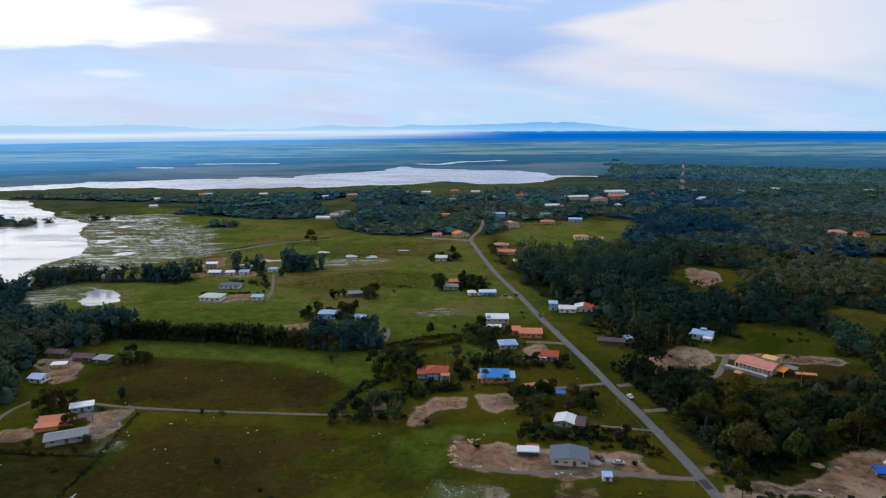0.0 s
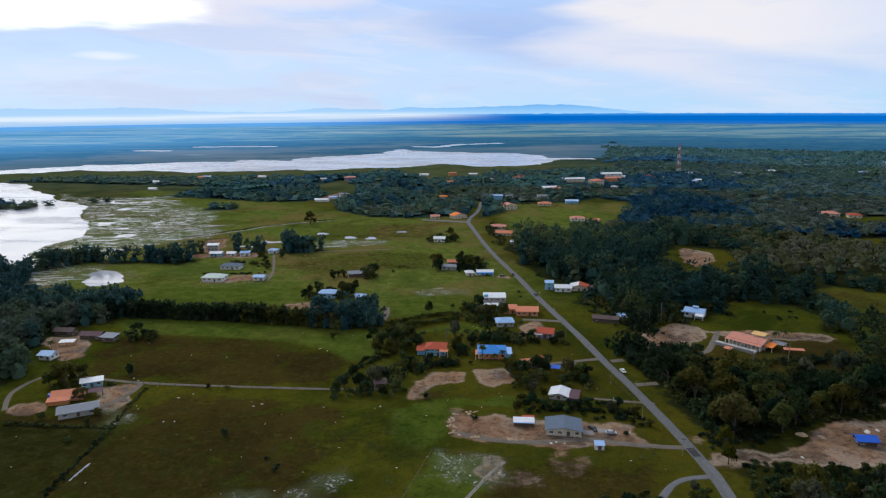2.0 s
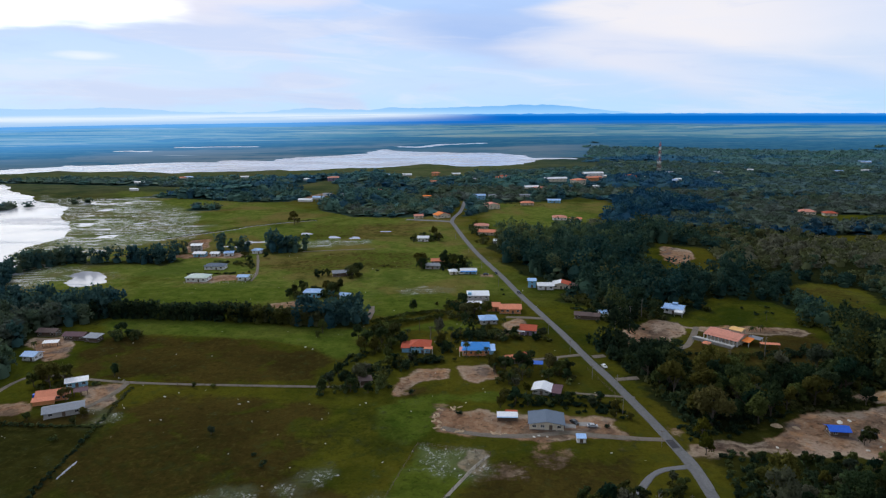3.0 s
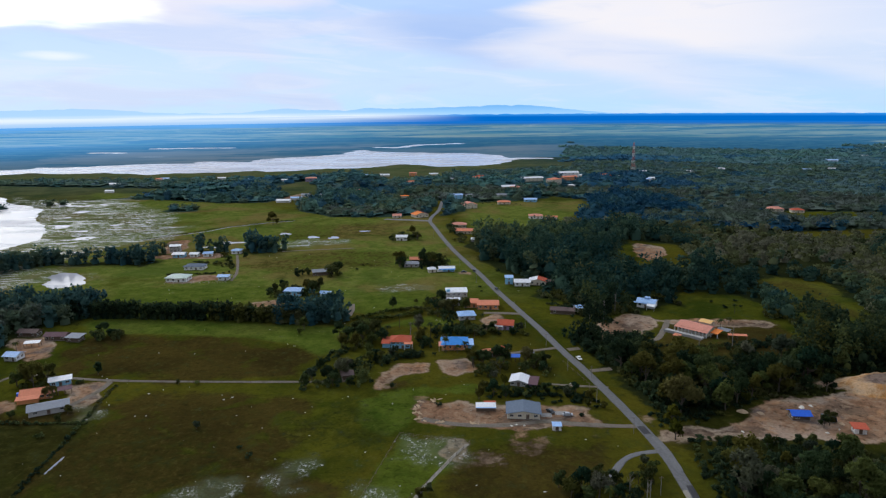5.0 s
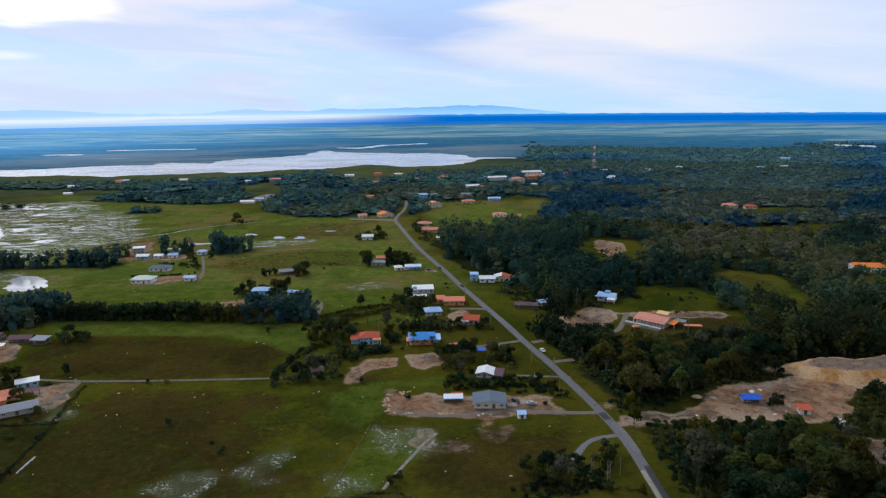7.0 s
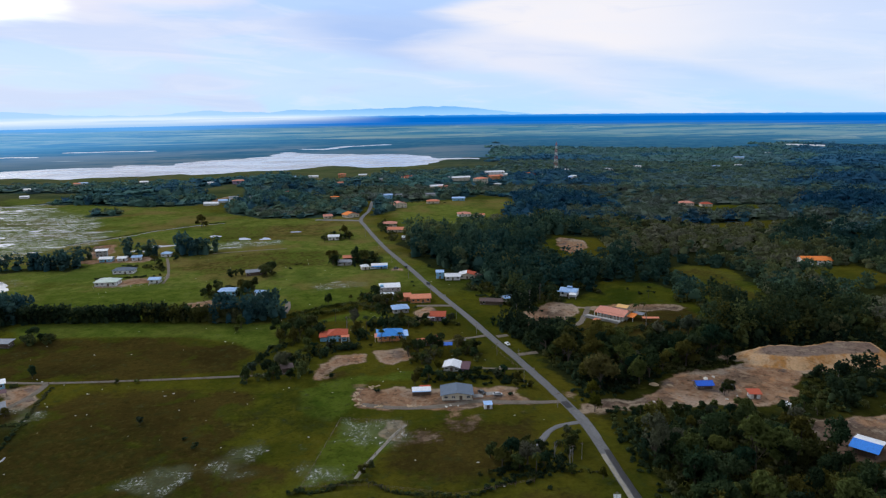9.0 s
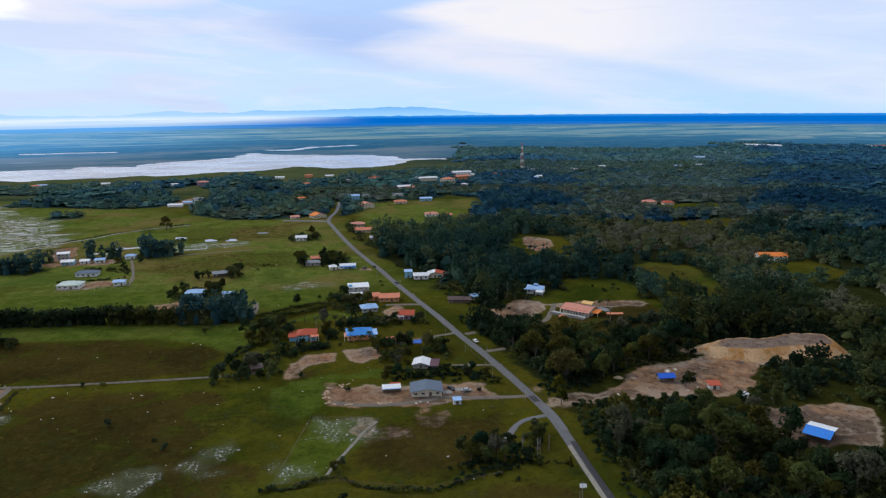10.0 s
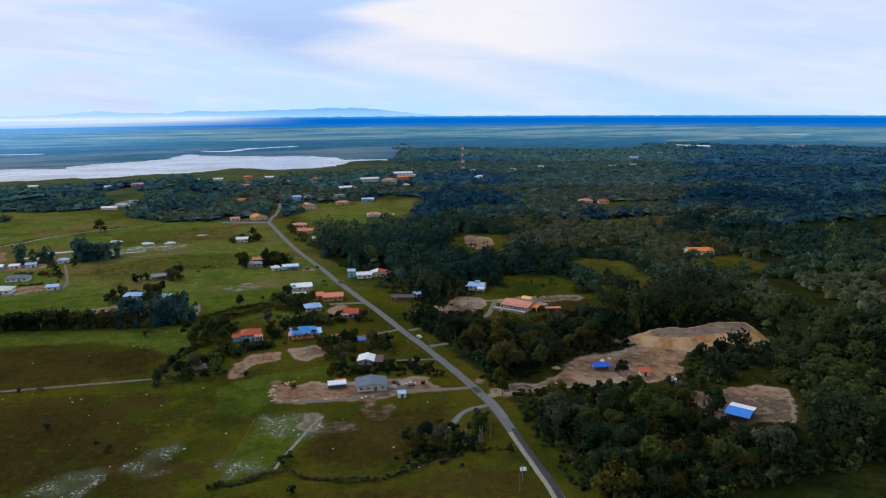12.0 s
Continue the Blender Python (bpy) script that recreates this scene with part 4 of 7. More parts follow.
def crown_points(rng, n, radius, tall, base):
    """Points and outward ways over a lumpy crown of several lobes."""
    lobes = [(np.array([0, 0, base + tall * 0.55]), radius * 0.78, tall * 0.5)]
    for _ in range(rng.integers(4, 8)):
        a, q = rng.uniform(0, 6.28), rng.uniform(0.35, 0.75)
        lobes.append((np.array([math.cos(a) * radius * q, math.sin(a) * radius * q, base + tall * rng.uniform(0.2, 0.85)]), radius * rng.uniform(0.32, 0.55), tall * rng.uniform(0.18, 0.34)))
    pick = rng.integers(0, len(lobes), n)
    d = rng.normal(size=(n, 3))
    d[:, 2] = np.where(d[:, 2] < -0.3, -0.4 * d[:, 2], d[:, 2])
    d /= np.linalg.norm(d, axis=1)[:, None]
    mids = np.array([l[0] for l in lobes])[pick]
    sizes = np.array([(l[1], l[1], l[2]) for l in lobes])[pick]
    return mids + d * sizes * rng.uniform(0.55, 1.06, (n, 1)), d


def sprays(rng, points, ways, size, rays=4, jitter=0.35, lean=0.0):
    """At every point some pointed leaf sprays that fan outwards; also the ways in which they catch the light."""
    n = len(points)
    s = size * rng.uniform(0.6, 1.35, (n, 1, 1))
    out = ways[:, None, :] * 0.55 + rng.normal(size=(n, rays, 3)) * 0.62
    out /= np.linalg.norm(out, axis=2)[:, :, None] + 1e-6
    side = np.cross(out, rng.normal(size=(n, rays, 3)))
    side /= np.linalg.norm(side, axis=2)[:, :, None] + 1e-6
    side *= s * rng.uniform(0.42, 0.75, (n, rays, 1))
    root = points[:, None, :] - out * s * 0.25
    tip = points[:, None, :] + out * s * rng.uniform(0.75, 1.35, (n, rays, 1))
    flip = (np.cross(side, tip - root) * ways[:, None, :]).sum(2, keepdims=True) < 0
    side = np.where(flip, -side, side)
    verts = np.stack([root - side, root + side, tip], 2)
    catch = ways[:, None, :] + rng.normal(size=(n, rays, 3)) * jitter + [0.0, 0.0, lean]
    catch /= np.linalg.norm(catch, axis=2)[:, :, None] + 1e-6
    return verts.reshape(-1, 3), np.arange(n * rays * 3).reshape(-1, 3), np.repeat(catch.reshape(-1, 3), 3, 0)


def limb(verts, faces, a, b, ra, rb, sides=6):
    a, b = Vector(a), Vector(b)
    d = (b - a).normalized()
    u = d.orthogonal().normalized()
    v = d.cross(u)
    k = len(verts)
    for p, r in ((a, ra), (b, rb)):
        for s in range(sides):
            t = 6.2832 * s / sides
            verts.append(tuple(p + (u * math.cos(t) + v * math.sin(t)) * r))
    for s in range(sides):
        faces.append((k + s, k + (s + 1) % sides, k + sides + (s + 1) % sides, k + sides + s))


def dome(rng, radius, tall, segs=8):
    """The closed leafy body of a crown, lumpy and open below."""
    verts = []
    for up, out in ((0.0, 0.86), (0.40, 1.0), (0.76, 0.70)):
        a = np.arange(segs) * 6.2832 / segs + rng.uniform(0, 6.28)
        q = radius * out * rng.uniform(0.72, 1.22, segs)
        verts.append(np.stack([np.cos(a) * q, np.sin(a) * q, tall * (up + rng.uniform(-0.08, 0.10, segs))], -1))
    verts = np.concatenate(verts + [[[rng.uniform(-0.2, 0.2) * radius, rng.uniform(-0.2, 0.2) * radius, tall]]])
    k = np.arange(segs)
    n = (k + 1) % segs
    faces = []
    for ring in (0, segs):
        faces += [np.stack([ring + k, ring + n, ring + segs + n], -1), np.stack([ring + k, ring + segs + n, ring + segs + k], -1)]
    faces.append(np.stack([2 * segs + k, 2 * segs + n, np.full(segs, 3 * segs)], -1))
    ways = verts / [radius, radius, tall] * [1, 1, 0.8] + [0, 0, 0.15]
    return verts, np.concatenate(faces), ways


def tree_meshes(seed, radius, tall, base, n, size, leaf="leaf"):
    rng = np.random.default_rng(seed)
    p, d = crown_points(rng, n, radius, tall, base)
    v, f, w = sprays(rng, p, d, size, 4, 0.45, 0.35)
    crown = mesh_of("crown", v.tolist(), f.tolist(), M[leaf], None, w)
    tv, tf = [], []
    top = (rng.uniform(-0.3, 0.3), rng.uniform(-0.3, 0.3), base + tall * 0.6)
    limb(tv, tf, (0, 0, -0.3), (top[0] * 0.5, top[1] * 0.5, base), radius * 0.09, radius * 0.065)
    limb(tv, tf, (top[0] * 0.5, top[1] * 0.5, base), top, radius * 0.065, radius * 0.03)
    for _ in range(5):
        a = rng.uniform(0, 6.28)
        limb(tv, tf, (top[0] * 0.5, top[1] * 0.5, base + tall * rng.uniform(0, 0.3)),
             (math.cos(a) * radius * 0.6, math.sin(a) * radius * 0.6, base + tall * rng.uniform(0.3, 0.7)), radius * 0.04, radius * 0.015, 5)
    return crown, mesh_of("trunk", tv, tf, M["bark"])


TREES = [tree_meshes(40 + k, r, t, b, n, s) for k, (r, t, b, n, s) in enumerate([
    (3.2, 6.4, 1.0, 640, 0.44), (2.7, 7.0, 0.9, 580, 0.42), (3.9, 7.4, 1.0, 800, 0.48), (2.3, 4.6, 0.3, 400, 0.40), (3.1, 8.6, 1.2, 700, 0.44), (4.4, 6.8, 1.2, 820, 0.48)])]
YELLOW = tree_meshes(90, 2.4, 4.6, 1.2, 420, 0.46, "leaf_yellow")


def stand(name, kind, x, y, scale, label, category, group):
    """One tree with trunk and crown."""
    ob = new(name)
    ob.matrix_world = pose(x, y, ground_z(x, y), 0, 0, random.uniform(0, 360)) @ Matrix.Diagonal((scale, scale, scale * random.uniform(0.9, 1.12), 1))
    for part_name, me in zip(("crown", "trunk"), kind):
        piece = new(part_name, me)
        piece.parent = ob
    return tagged(ob, label, category, group)


HOMES = []    # x, y, radius kept clear of trees


def free_of_homes(x, y):
    keep = np.ones(np.shape(x), bool)
    for hx, hy, r in HOMES:
        keep &= np.hypot(x - hx, y - hy) > r
        if hy > 540:
            keep &= (np.abs(x - hx) > r * 0.85) | (y > hy) | (y < hy - 46)
    for line, half in LANES.values():
        keep &= to_line(x, y, line) > half + 1.5
    return keep & (to_line(x, y, ROAD) > 5.5)


def scattered(x0, y0, x1, y1, gap, seed):
    rng = np.random.default_rng(seed)
    gx, gy = np.meshgrid(np.arange(x0, x1, gap), np.arange(y0, y1, gap), indexing="ij")
    x = gx.ravel() + rng.uniform(-0.48, 0.48, gx.size) * gap
    y = gy.ravel() + rng.uniform(-0.48, 0.48, gx.size) * gap
    return x, y, rng


def in_sight(x, y):
    """The country within the camera's field of view along the flight."""
    a = np.degrees(np.arctan2(x + 2, y + 45))
    return (a > -37) & (a < 55)


TALL_EDGE = [(98, 184), (112, 190), (140, 200), (206, 201), (236, 236), (216, 262), (150, 252), (112, 224)]
TALL_WOOD = [(44, 345), (50, 385), (44, 440), (60, 468), (110, 470), (138, 430), (130, 380), (100, 345)]


# for each leaf: how far its shading normals lean up, how large the closed body is, how uneven the crowns are
STANDS = {"leaf_west_haze": (0.6, 0.64, 0.8), "leaf_mid_haze": (0.6, 0.66, 0.75), "leaf_far_haze": (0.9, 0.88, 0.65), "leaf_dim_haze": (1.2, 0.95, 0.6), "leaf_blue_haze": (2.2, 0.96, 0.4)}


def stand_mix(x, y, patch):
    """Where scrub, old stands, light crowns and the kinds of tree lie."""
    tall_edge = np.maximum(smooth(inside(x, y, TALL_WOOD), -4, 6), smooth(inside(x, y, TALL_EDGE), -3, 5))
    scrub = smooth(ripple(x * 0.55, y, patch * 3.2, 73, 3), 0.48, 0.58) * (1 - tall_edge)
    old = np.maximum(smooth(ripple(x, y, patch, 71, 3), 0.36, 0.66) * (1 - 0.75 * scrub), tall_edge)
    light = 0.5 * ripple(x, y, patch * 0.8, 72, 2) + 0.5 * ripple(x * 0.6, y, patch * 2.4, 75, 2)
    # crown tint raised beside the village, lowered to the east, to match brightness
    light = light + 0.09 * (1 - smooth(x, 50, 150)) * smooth(y, 450, 560) - 0.06 * smooth(x, 140, 280)
    return scrub, old, light, 0.45 * ripple(x * 0.6, y, patch * 2.0, 74, 3) + 0.55 * (0.30 + 0.55 * scrub)


def canopy(rect, step, tall, covers, patch):
    """A closed, lumpy canopy below the single crowns of a far wood: points, faces, tints, kinds and ways."""
    gx, gy = np.meshgrid(np.arange(rect[0], rect[2], step), np.arange(rect[1], rect[3], step), indexing="ij")
    x, y = gx.ravel(), gy.ravel()
    scrub, old, light, kind = stand_mix(x, y, patch)
    z = height(x, y) + tall * (0.42 + 0.75 * old) * (0.22 + 0.34 * ripple(x, y, step * 1.6, 77, 2))
    inside_wood = covers(x, y).reshape(gx.shape)
    i, j = np.nonzero(inside_wood[:-1, :-1] & inside_wood[1:, :-1] & inside_wood[:-1, 1:] & inside_wood[1:, 1:])
    ny = gx.shape[1]
    a = i * ny + j
    faces = np.concatenate([np.stack([a, a + ny, a + ny + 1], -1), np.stack([a, a + ny + 1, a + 1], -1)])
    used, back = np.unique(faces, return_inverse=True)
    tint = np.clip(0.36 + 0.30 * scrub + 2.1 * (light - 0.5), 0.0, 0.999)
    tilt = np.stack([0.5 - ripple(x, y, step * 1.6, 78, 2), 0.5 - ripple(x, y, step * 1.6, 79, 2), np.full(len(x), 1.0)], -1)
    return np.stack([x, y, z], -1)[used], back.reshape(-1, 3), tint[used], kind[used], tilt[used] / np.linalg.norm(tilt[used], axis=1)[:, None]


def woodland(name, x, y, rng, radius, tall, n, size, mt, rays, label, patch=34.0, least=0.0, under=None):
    """Many trees as one mesh of leaf sprays; tall stands, low scrub and kinds of tree lie in patches."""
    all_v, all_f, tints, hues, all_n, count = [], [], [], [], [], 0
    lean_up, body, uneven = STANDS.get(mt, (0.3, 0.46, 1.0))
    zs = height(x, y)
    scrub, old, light, kind = stand_mix(x, y, patch)
    old = np.maximum(old, least)
    beside = np.where((y < 188) & (y > 130), smooth(-inside(x, y, SOILS[3]), 3, 26), 1.0)
    for k in range(len(x)):
        grow = (0.42 + 0.75 * old[k]) * (1 + uneven * rng.uniform(-0.25, 0.30)) * (0.38 + 0.62 * beside[k])
        r, t = radius * (0.6 + 0.4 * grow) * (1 + uneven * rng.uniform(-0.25, 0.35)), tall * grow
        p, d = crown_points(rng, n, r, t, t * 0.10)
        p += [x[k], y[k], zs[k]]
        v, f, w = sprays(rng, p, d, size * (0.75 + 0.3 * grow), rays, 0.10 + 0.34 * max(0.0, uneven - 0.3), lean_up)
        shade_no = np.clip(0.40 + 0.30 * scrub[k] + 2.1 * (light[k] - 0.5) + rng.normal() * 0.24 * uneven, 0.0, 0.999)
        hue = np.clip(kind[k] + rng.normal() * 0.10, 0.0, 0.999)
        all_v.append(v), all_f.append(f + count), tints.append(np.full(len(v), shade_no)), hues.append(np.full(len(v), hue)), all_n.append(w)
        count += len(v)
        if r > 1.4:
            dv, df, dw = dome(rng, r * body * 0.92, t * body * 0.94)
            dw = dw + [0.0, 0.0, lean_up]
            all_v.append(dv + [x[k], y[k], zs[k]]), all_f.append(df + count), tints.append(np.full(len(dv), shade_no)), hues.append(np.full(len(dv), hue))
            all_n.append(dw / (np.linalg.norm(dw, axis=1)[:, None] + 1e-6))
            count += len(dv)
    if under is not None:
        all_v.append(under[0]), all_f.append(under[1] + count), tints.append(under[2]), hues.append(under[3]), all_n.append(under[4])
    me = mesh_of(name, np.concatenate(all_v).tolist(), np.concatenate(all_f).tolist(), M[mt], np.concatenate(tints), np.concatenate(all_n))
    me.attributes.new("kind", "FLOAT", "POINT").data.foreach_set("value", np.concatenate(hues).astype(np.float32))
    return tagged(new(name, me), label, "woods", kind="stuff")


# ---- buildings ----
def box(bm, x0, y0, z0, x1, y1, z1, m=None):
    vs = [bm.verts.new((x, y, z)) for x in (x0, x1) for y in (y0, y1) for z in (z0, z1)]
    for q in ((0, 1, 3, 2), (4, 6, 7, 5), (0, 4, 5, 1), (2, 3, 7, 6), (0, 2, 6, 4), (1, 5, 7, 3)):
        bm.faces.new([vs[k] for k in q])
    if m is not None:
        for v in vs:
            v.co = m @ v.co


def solid(bm, points, faces):
    vs = [bm.verts.new(p) for p in points]
    for f in faces:
        bm.faces.new([vs[k] for k in f])


def part(name, bm, mt, parent, label=""):
    me = bpy.data.meshes.new(name)
    bmesh.ops.recalc_face_normals(bm, faces=bm.faces)
    bm.to_mesh(me)
    bm.free()
    me.materials.append(M[mt])
    ob = new(name, me)
    ob.parent = parent
    return tagged(ob, label)


def thing(name, x, y, rot, label, category, group="", lift=0.0, size=(1.0, 1.0, 0.72)):
    """A thing on the ground; size: its scale across and up, by default flattened to fit the camera's view."""
    ob = new(name)
    ob.matrix_world = pose(x, y, ground_z(x, y) + lift, 0, 0, rot) @ Matrix.Diagonal((*size, 1))
    return tagged(ob, label, category, group)


def wall_panel(parent, length, high, thick, holes, mt, m):
    """A wall from x 0 to length with its outer face at y 0; holes: x0, z0, x1, z1."""
    bm = bmesh.new()
    xs = sorted({0.0, length, *(v for h in holes for v in (h[0], h[2]))})
    zs = sorted({0.0, high, *(v for h in holes for v in (h[1], h[3]))})
    for xa, xb in zip(xs, xs[1:]):
        for za, zb in zip(zs, zs[1:]):
            cx, cz = (xa + xb) / 2, (za + zb) / 2
            if not any(h[0] < cx < h[2] and h[1] < cz < h[3] for h in holes):
                box(bm, xa, 0, za, xb, thick, zb, m)
    return part("wall", bm, mt, parent)


def window(parent, hole, m, frame_mt="white"):
    x0, z0, x1, z1 = hole
    bm = bmesh.new()
    e = 0.07
    for b in ((x0, z0, x0 + e, z1), (x1 - e, z0, x1, z1), (x0 + e, z0, x1 - e, z0 + e), (x0 + e, z1 - e, x1 - e, z1), ((x0 + x1) / 2 - 0.03, z0 + e, (x0 + x1) / 2 + 0.03, z1 - e)):
        box(bm, b[0], -0.02, b[1], b[2], 0.08, b[3], m)
    ob = part("window", bm, frame_mt, parent)
    bm = bmesh.new()
    box(bm, x0 + e, 0.05, z0 + e, x1 - e, 0.07, z1 - e, m)
    part("pane", bm, "glass", ob)
    return ob


def door(parent, hole, m, mt="timber"):
    x0, z0, x1, z1 = hole
    bm = bmesh.new()
    box(bm, x0 + 0.03, 0.05, z0 + 0.02, x1 - 0.03, 0.10, z1 - 0.03, m)
    return part("door", bm, mt, parent)


def openings(length, high, count, with_door, storeys=1):
    """Evenly set windows; one of them a door."""
    holes, doors = [], []
    level = high / storeys
    for s in range(storeys):
        for k in range(count):
            c = length * (k + 0.5) / count
            if with_door and s == 0 and k == count // 2:
                doors.append((c - 0.5, 0.0, c + 0.5, min(2.05, level - 0.3)))
            else:
                holes.append((c - 0.6, s * level + level * 0.34, c + 0.6, s * level + level * 0.76))
    return holes, doors


def walls(parent, w, d, h, mt, front=3, side=2, storeys=1, x=0.0, y=0.0, detail=True, back=True):
    t = 0.18
    sides = [(w, front, True, pose(x - w / 2, y - d / 2, 0)), (w, 2, False, pose(x + w / 2, y + d / 2, 0, 0, 0, 180)),
             (d - 2 * t, side, False, pose(x + w / 2, y - d / 2 + t, 0, 0, 0, 90)), (d - 2 * t, side, False, pose(x - w / 2, y + d / 2 - t, 0, 0, 0, -90))]
    for k, (length, n, dr, m) in enumerate(sides):
        holes, doors = openings(length, h, n, dr, storeys) if n else ([], [])
        if not detail or (k == 1):
            holes, doors = [], []
        wall_panel(parent, length, h, t, holes + doors, mt, m)
        for hole in holes:
            window(parent, hole, m)
        for hole in doors:
            door(parent, hole, m)


def gable_roof(parent, w, d, h, rise, mt, over=0.6, along="x", mt2=None, x=0.0, y=0.0, thick=0.10):
    """Two slopes, a ridge cap, and the gable triangles; along: the way of the ridge."""
    turn = pose(x, y, h) if along == "x" else pose(x, y, h, 0, 0, 90)
    if along != "x":
        w, d = d, w
    a, b = w / 2 + over, d / 2 + over
    drop = rise * over / (d / 2)
    for sgn, slope_mt in ((-1, mt), (1, mt2 or mt)):
        bm = bmesh.new()
        pts = [(-a, 0, rise), (a, 0, rise), (a, sgn * b, -drop), (-a, sgn * b, -drop)]
        up = [(p[0], p[1], p[2] + thick) for p in pts]
        solid(bm, [turn @ Vector(p) for p in pts + up], [(0, 1, 2, 3), (4, 5, 6, 7), (0, 1, 5, 4), (1, 2, 6, 5), (2, 3, 7, 6), (3, 0, 4, 7)])
        part("roof", bm, slope_mt, parent)
    bm = bmesh.new()
    s = 0.22 * rise / (d / 2)
    solid(bm, [turn @ Vector(p) for p in [(-a - .03, -.22, rise + thick - s + .03), (a + .03, -.22, rise + thick - s + .03), (-a - .03, 0, rise + thick + .05), (a + .03, 0, rise + thick + .05),
                                          (-a - .03, .22, rise + thick - s + .03), (a + .03, .22, rise + thick - s + .03)]], [(0, 1, 3, 2), (2, 3, 5, 4)])
    part("ridge_cap", bm, mt, parent)
    return turn, w, d


def gable_ends(parent, turn, w, d, rise, mt):
    for sgn in (-1, 1):
        bm = bmesh.new()
        x0, x1 = sgn * (w / 2 - 0.16), sgn * w / 2
        solid(bm, [turn @ Vector(p) for p in [(x0, -d / 2, 0), (x0, d / 2, 0), (x0, 0, rise), (x1, -d / 2, 0), (x1, d / 2, 0), (x1, 0, rise)]],
              [(0, 1, 2), (3, 4, 5), (0, 1, 4, 3), (1, 2, 5, 4), (2, 0, 3, 5)])
        part("gable", bm, mt, parent)


def hip_roof(parent, w, d, h, rise, mt, over=0.7, x=0.0, y=0.0):
    a, b = w / 2 + over, d / 2 + over
    r = max(a - b, 0.25)
    pts = [(-a, -b, 0), (a, -b, 0), (a, b, 0), (-a, b, 0), (-r, 0, rise), (r, 0, rise)]
    low = [(p[0], p[1], p[2] - 0.14) for p in pts[:4]]
    m = pose(x, y, h)
    bm = bmesh.new()
    solid(bm, [m @ Vector(p) for p in pts + low], [(0, 1, 5, 4), (1, 2, 5), (2, 3, 4, 5), (3, 0, 4), (0, 1, 7, 6), (1, 2, 8, 7), (2, 3, 9, 8), (3, 0, 6, 9), (6, 7, 8, 9)])
    part("roof", bm, mt, parent)
    bm = bmesh.new()
    for p, q in ((4, 5), (0, 4), (3, 4), (1, 5), (2, 5)):
        e0, e1 = m @ Vector(pts[p]), m @ Vector(pts[q])
        dv = (e1 - e0).normalized()
        s = dv.cross(Vector((0, 0, 1))).normalized() * 0.16
        up = Vector((0, 0, 0.07))
        solid(bm, [e0 - s, e1 - s, e1 + up, e0 + up, e1 + s, e0 + s], [(0, 1, 2, 3), (3, 2, 4, 5)])
    part("ridge_cap", bm, mt, parent)


def lean_roof(parent, x0, y0, x1, y1, z0, z1, mt, name="lean_to_roof"):
    """A single slope, z0 at y0 and z1 at y1."""
    bm = bmesh.new()
    t = 0.09
    pts = [(x0, y0, z0), (x1, y0, z0), (x1, y1, z1), (x0, y1, z1)]
    solid(bm, pts + [(p[0], p[1], p[2] + t) for p in pts], [(0, 1, 2, 3), (4, 5, 6, 7), (0, 1, 5, 4), (1, 2, 6, 5), (2, 3, 7, 6), (3, 0, 4, 7)])
    return part(name, bm, mt, parent)


def posts(parent, spots, high, mt="timber", r=0.09):
    for px, py in spots:
        bm = bmesh.new()
        box(bm, px - r, py - r, 0, px + r, py + r, high)
        part("post", bm, mt, parent)


def slab(parent, w, d, mt="concrete", x=0.0, y=0.0):
    bm = bmesh.new()
    box(bm, x - w / 2, y - d / 2, -0.4, x + w / 2, y + d / 2, 0.06)
    part("base_slab", bm, mt, parent)


def house(x, y, rot, w, d, h, roof, rise, wall_mt, roof_mt, label, storeys=1, front=3, side=2, along="x", over=0.6, mt2=None, name="house", clear=None, detail=True, group=""):
    ob = thing(name, x, y, rot, label, "house", group)
    slab(ob, w + 0.4, d + 0.4)
    walls(ob, w, d, h, wall_mt, front, side, storeys, detail=detail)
    if roof == "gable":
        turn, rw, rd = gable_roof(ob, w, d, h, rise, roof_mt, over, along, mt2)
        gable_ends(ob, turn, rw, rd, rise, wall_mt)
    elif roof == "hip":
        hip_roof(ob, w, d, h, rise, roof_mt, over)
    else:
        lean_roof(ob, -w / 2 - over, -d / 2 - over, w / 2 + over, d / 2 + over, h, h + rise, roof_mt, "roof")
    HOMES.append((x, y, clear or max(w, d) * 0.55 + 1.5))
    return ob


def shelter(x, y, rot, w, d, h, roof_mt, label, rise=0.5, name="shelter", roof="lean", clear=None):
    ob = thing(name, x, y, rot, label, "shelter")
    posts(ob, [(sx * (w / 2 - 0.2), sy * (d / 2 - 0.2)) for sx in (-1, 0, 1) for sy in (-1, 1)], h)
    if roof == "lean":
        lean_roof(ob, -w / 2, -d / 2, w / 2, d / 2, h, h + rise, roof_mt, "roof")
    else:
        gable_roof(ob, w - 0.8, d - 0.8, h, rise, roof_mt, 0.4)
    HOMES.append((x, y, clear or max(w, d) * 0.55 + 1))
    return ob


# the new house on its bare plot, with a shed, a booth and a parked car
h = house(35.6, 180.4, -8, 9.8, 7.6, 2.6, "gable", 1.15, "cream", "roof_slate", "new single-storey house with slate-blue sheet roof and cream walls", front=4, along="y")
posts(h, [(4.8, -4.25), (2.9, -4.25)], 2.6, "cream", 0.12)
h = shelter(24.2, 183.6, -5, 6.4, 3.0, 2.3, "roof_white", "open shed with white and rust-edged sheet roof on posts", 0.4)
lean_roof(h, -0.6, 1.55, 3.2, 2.5, 2.72, 2.86, "roof_red", "rear_strip")
lean_roof(h, -3.2, -1.9, 3.2, -1.52, 2.16, 2.28, "roof_paleblue", "front_awning")
o = thing("store_counter", 24.2, 183.8, -5, "dark timber store under the white-roofed shed", "shed")
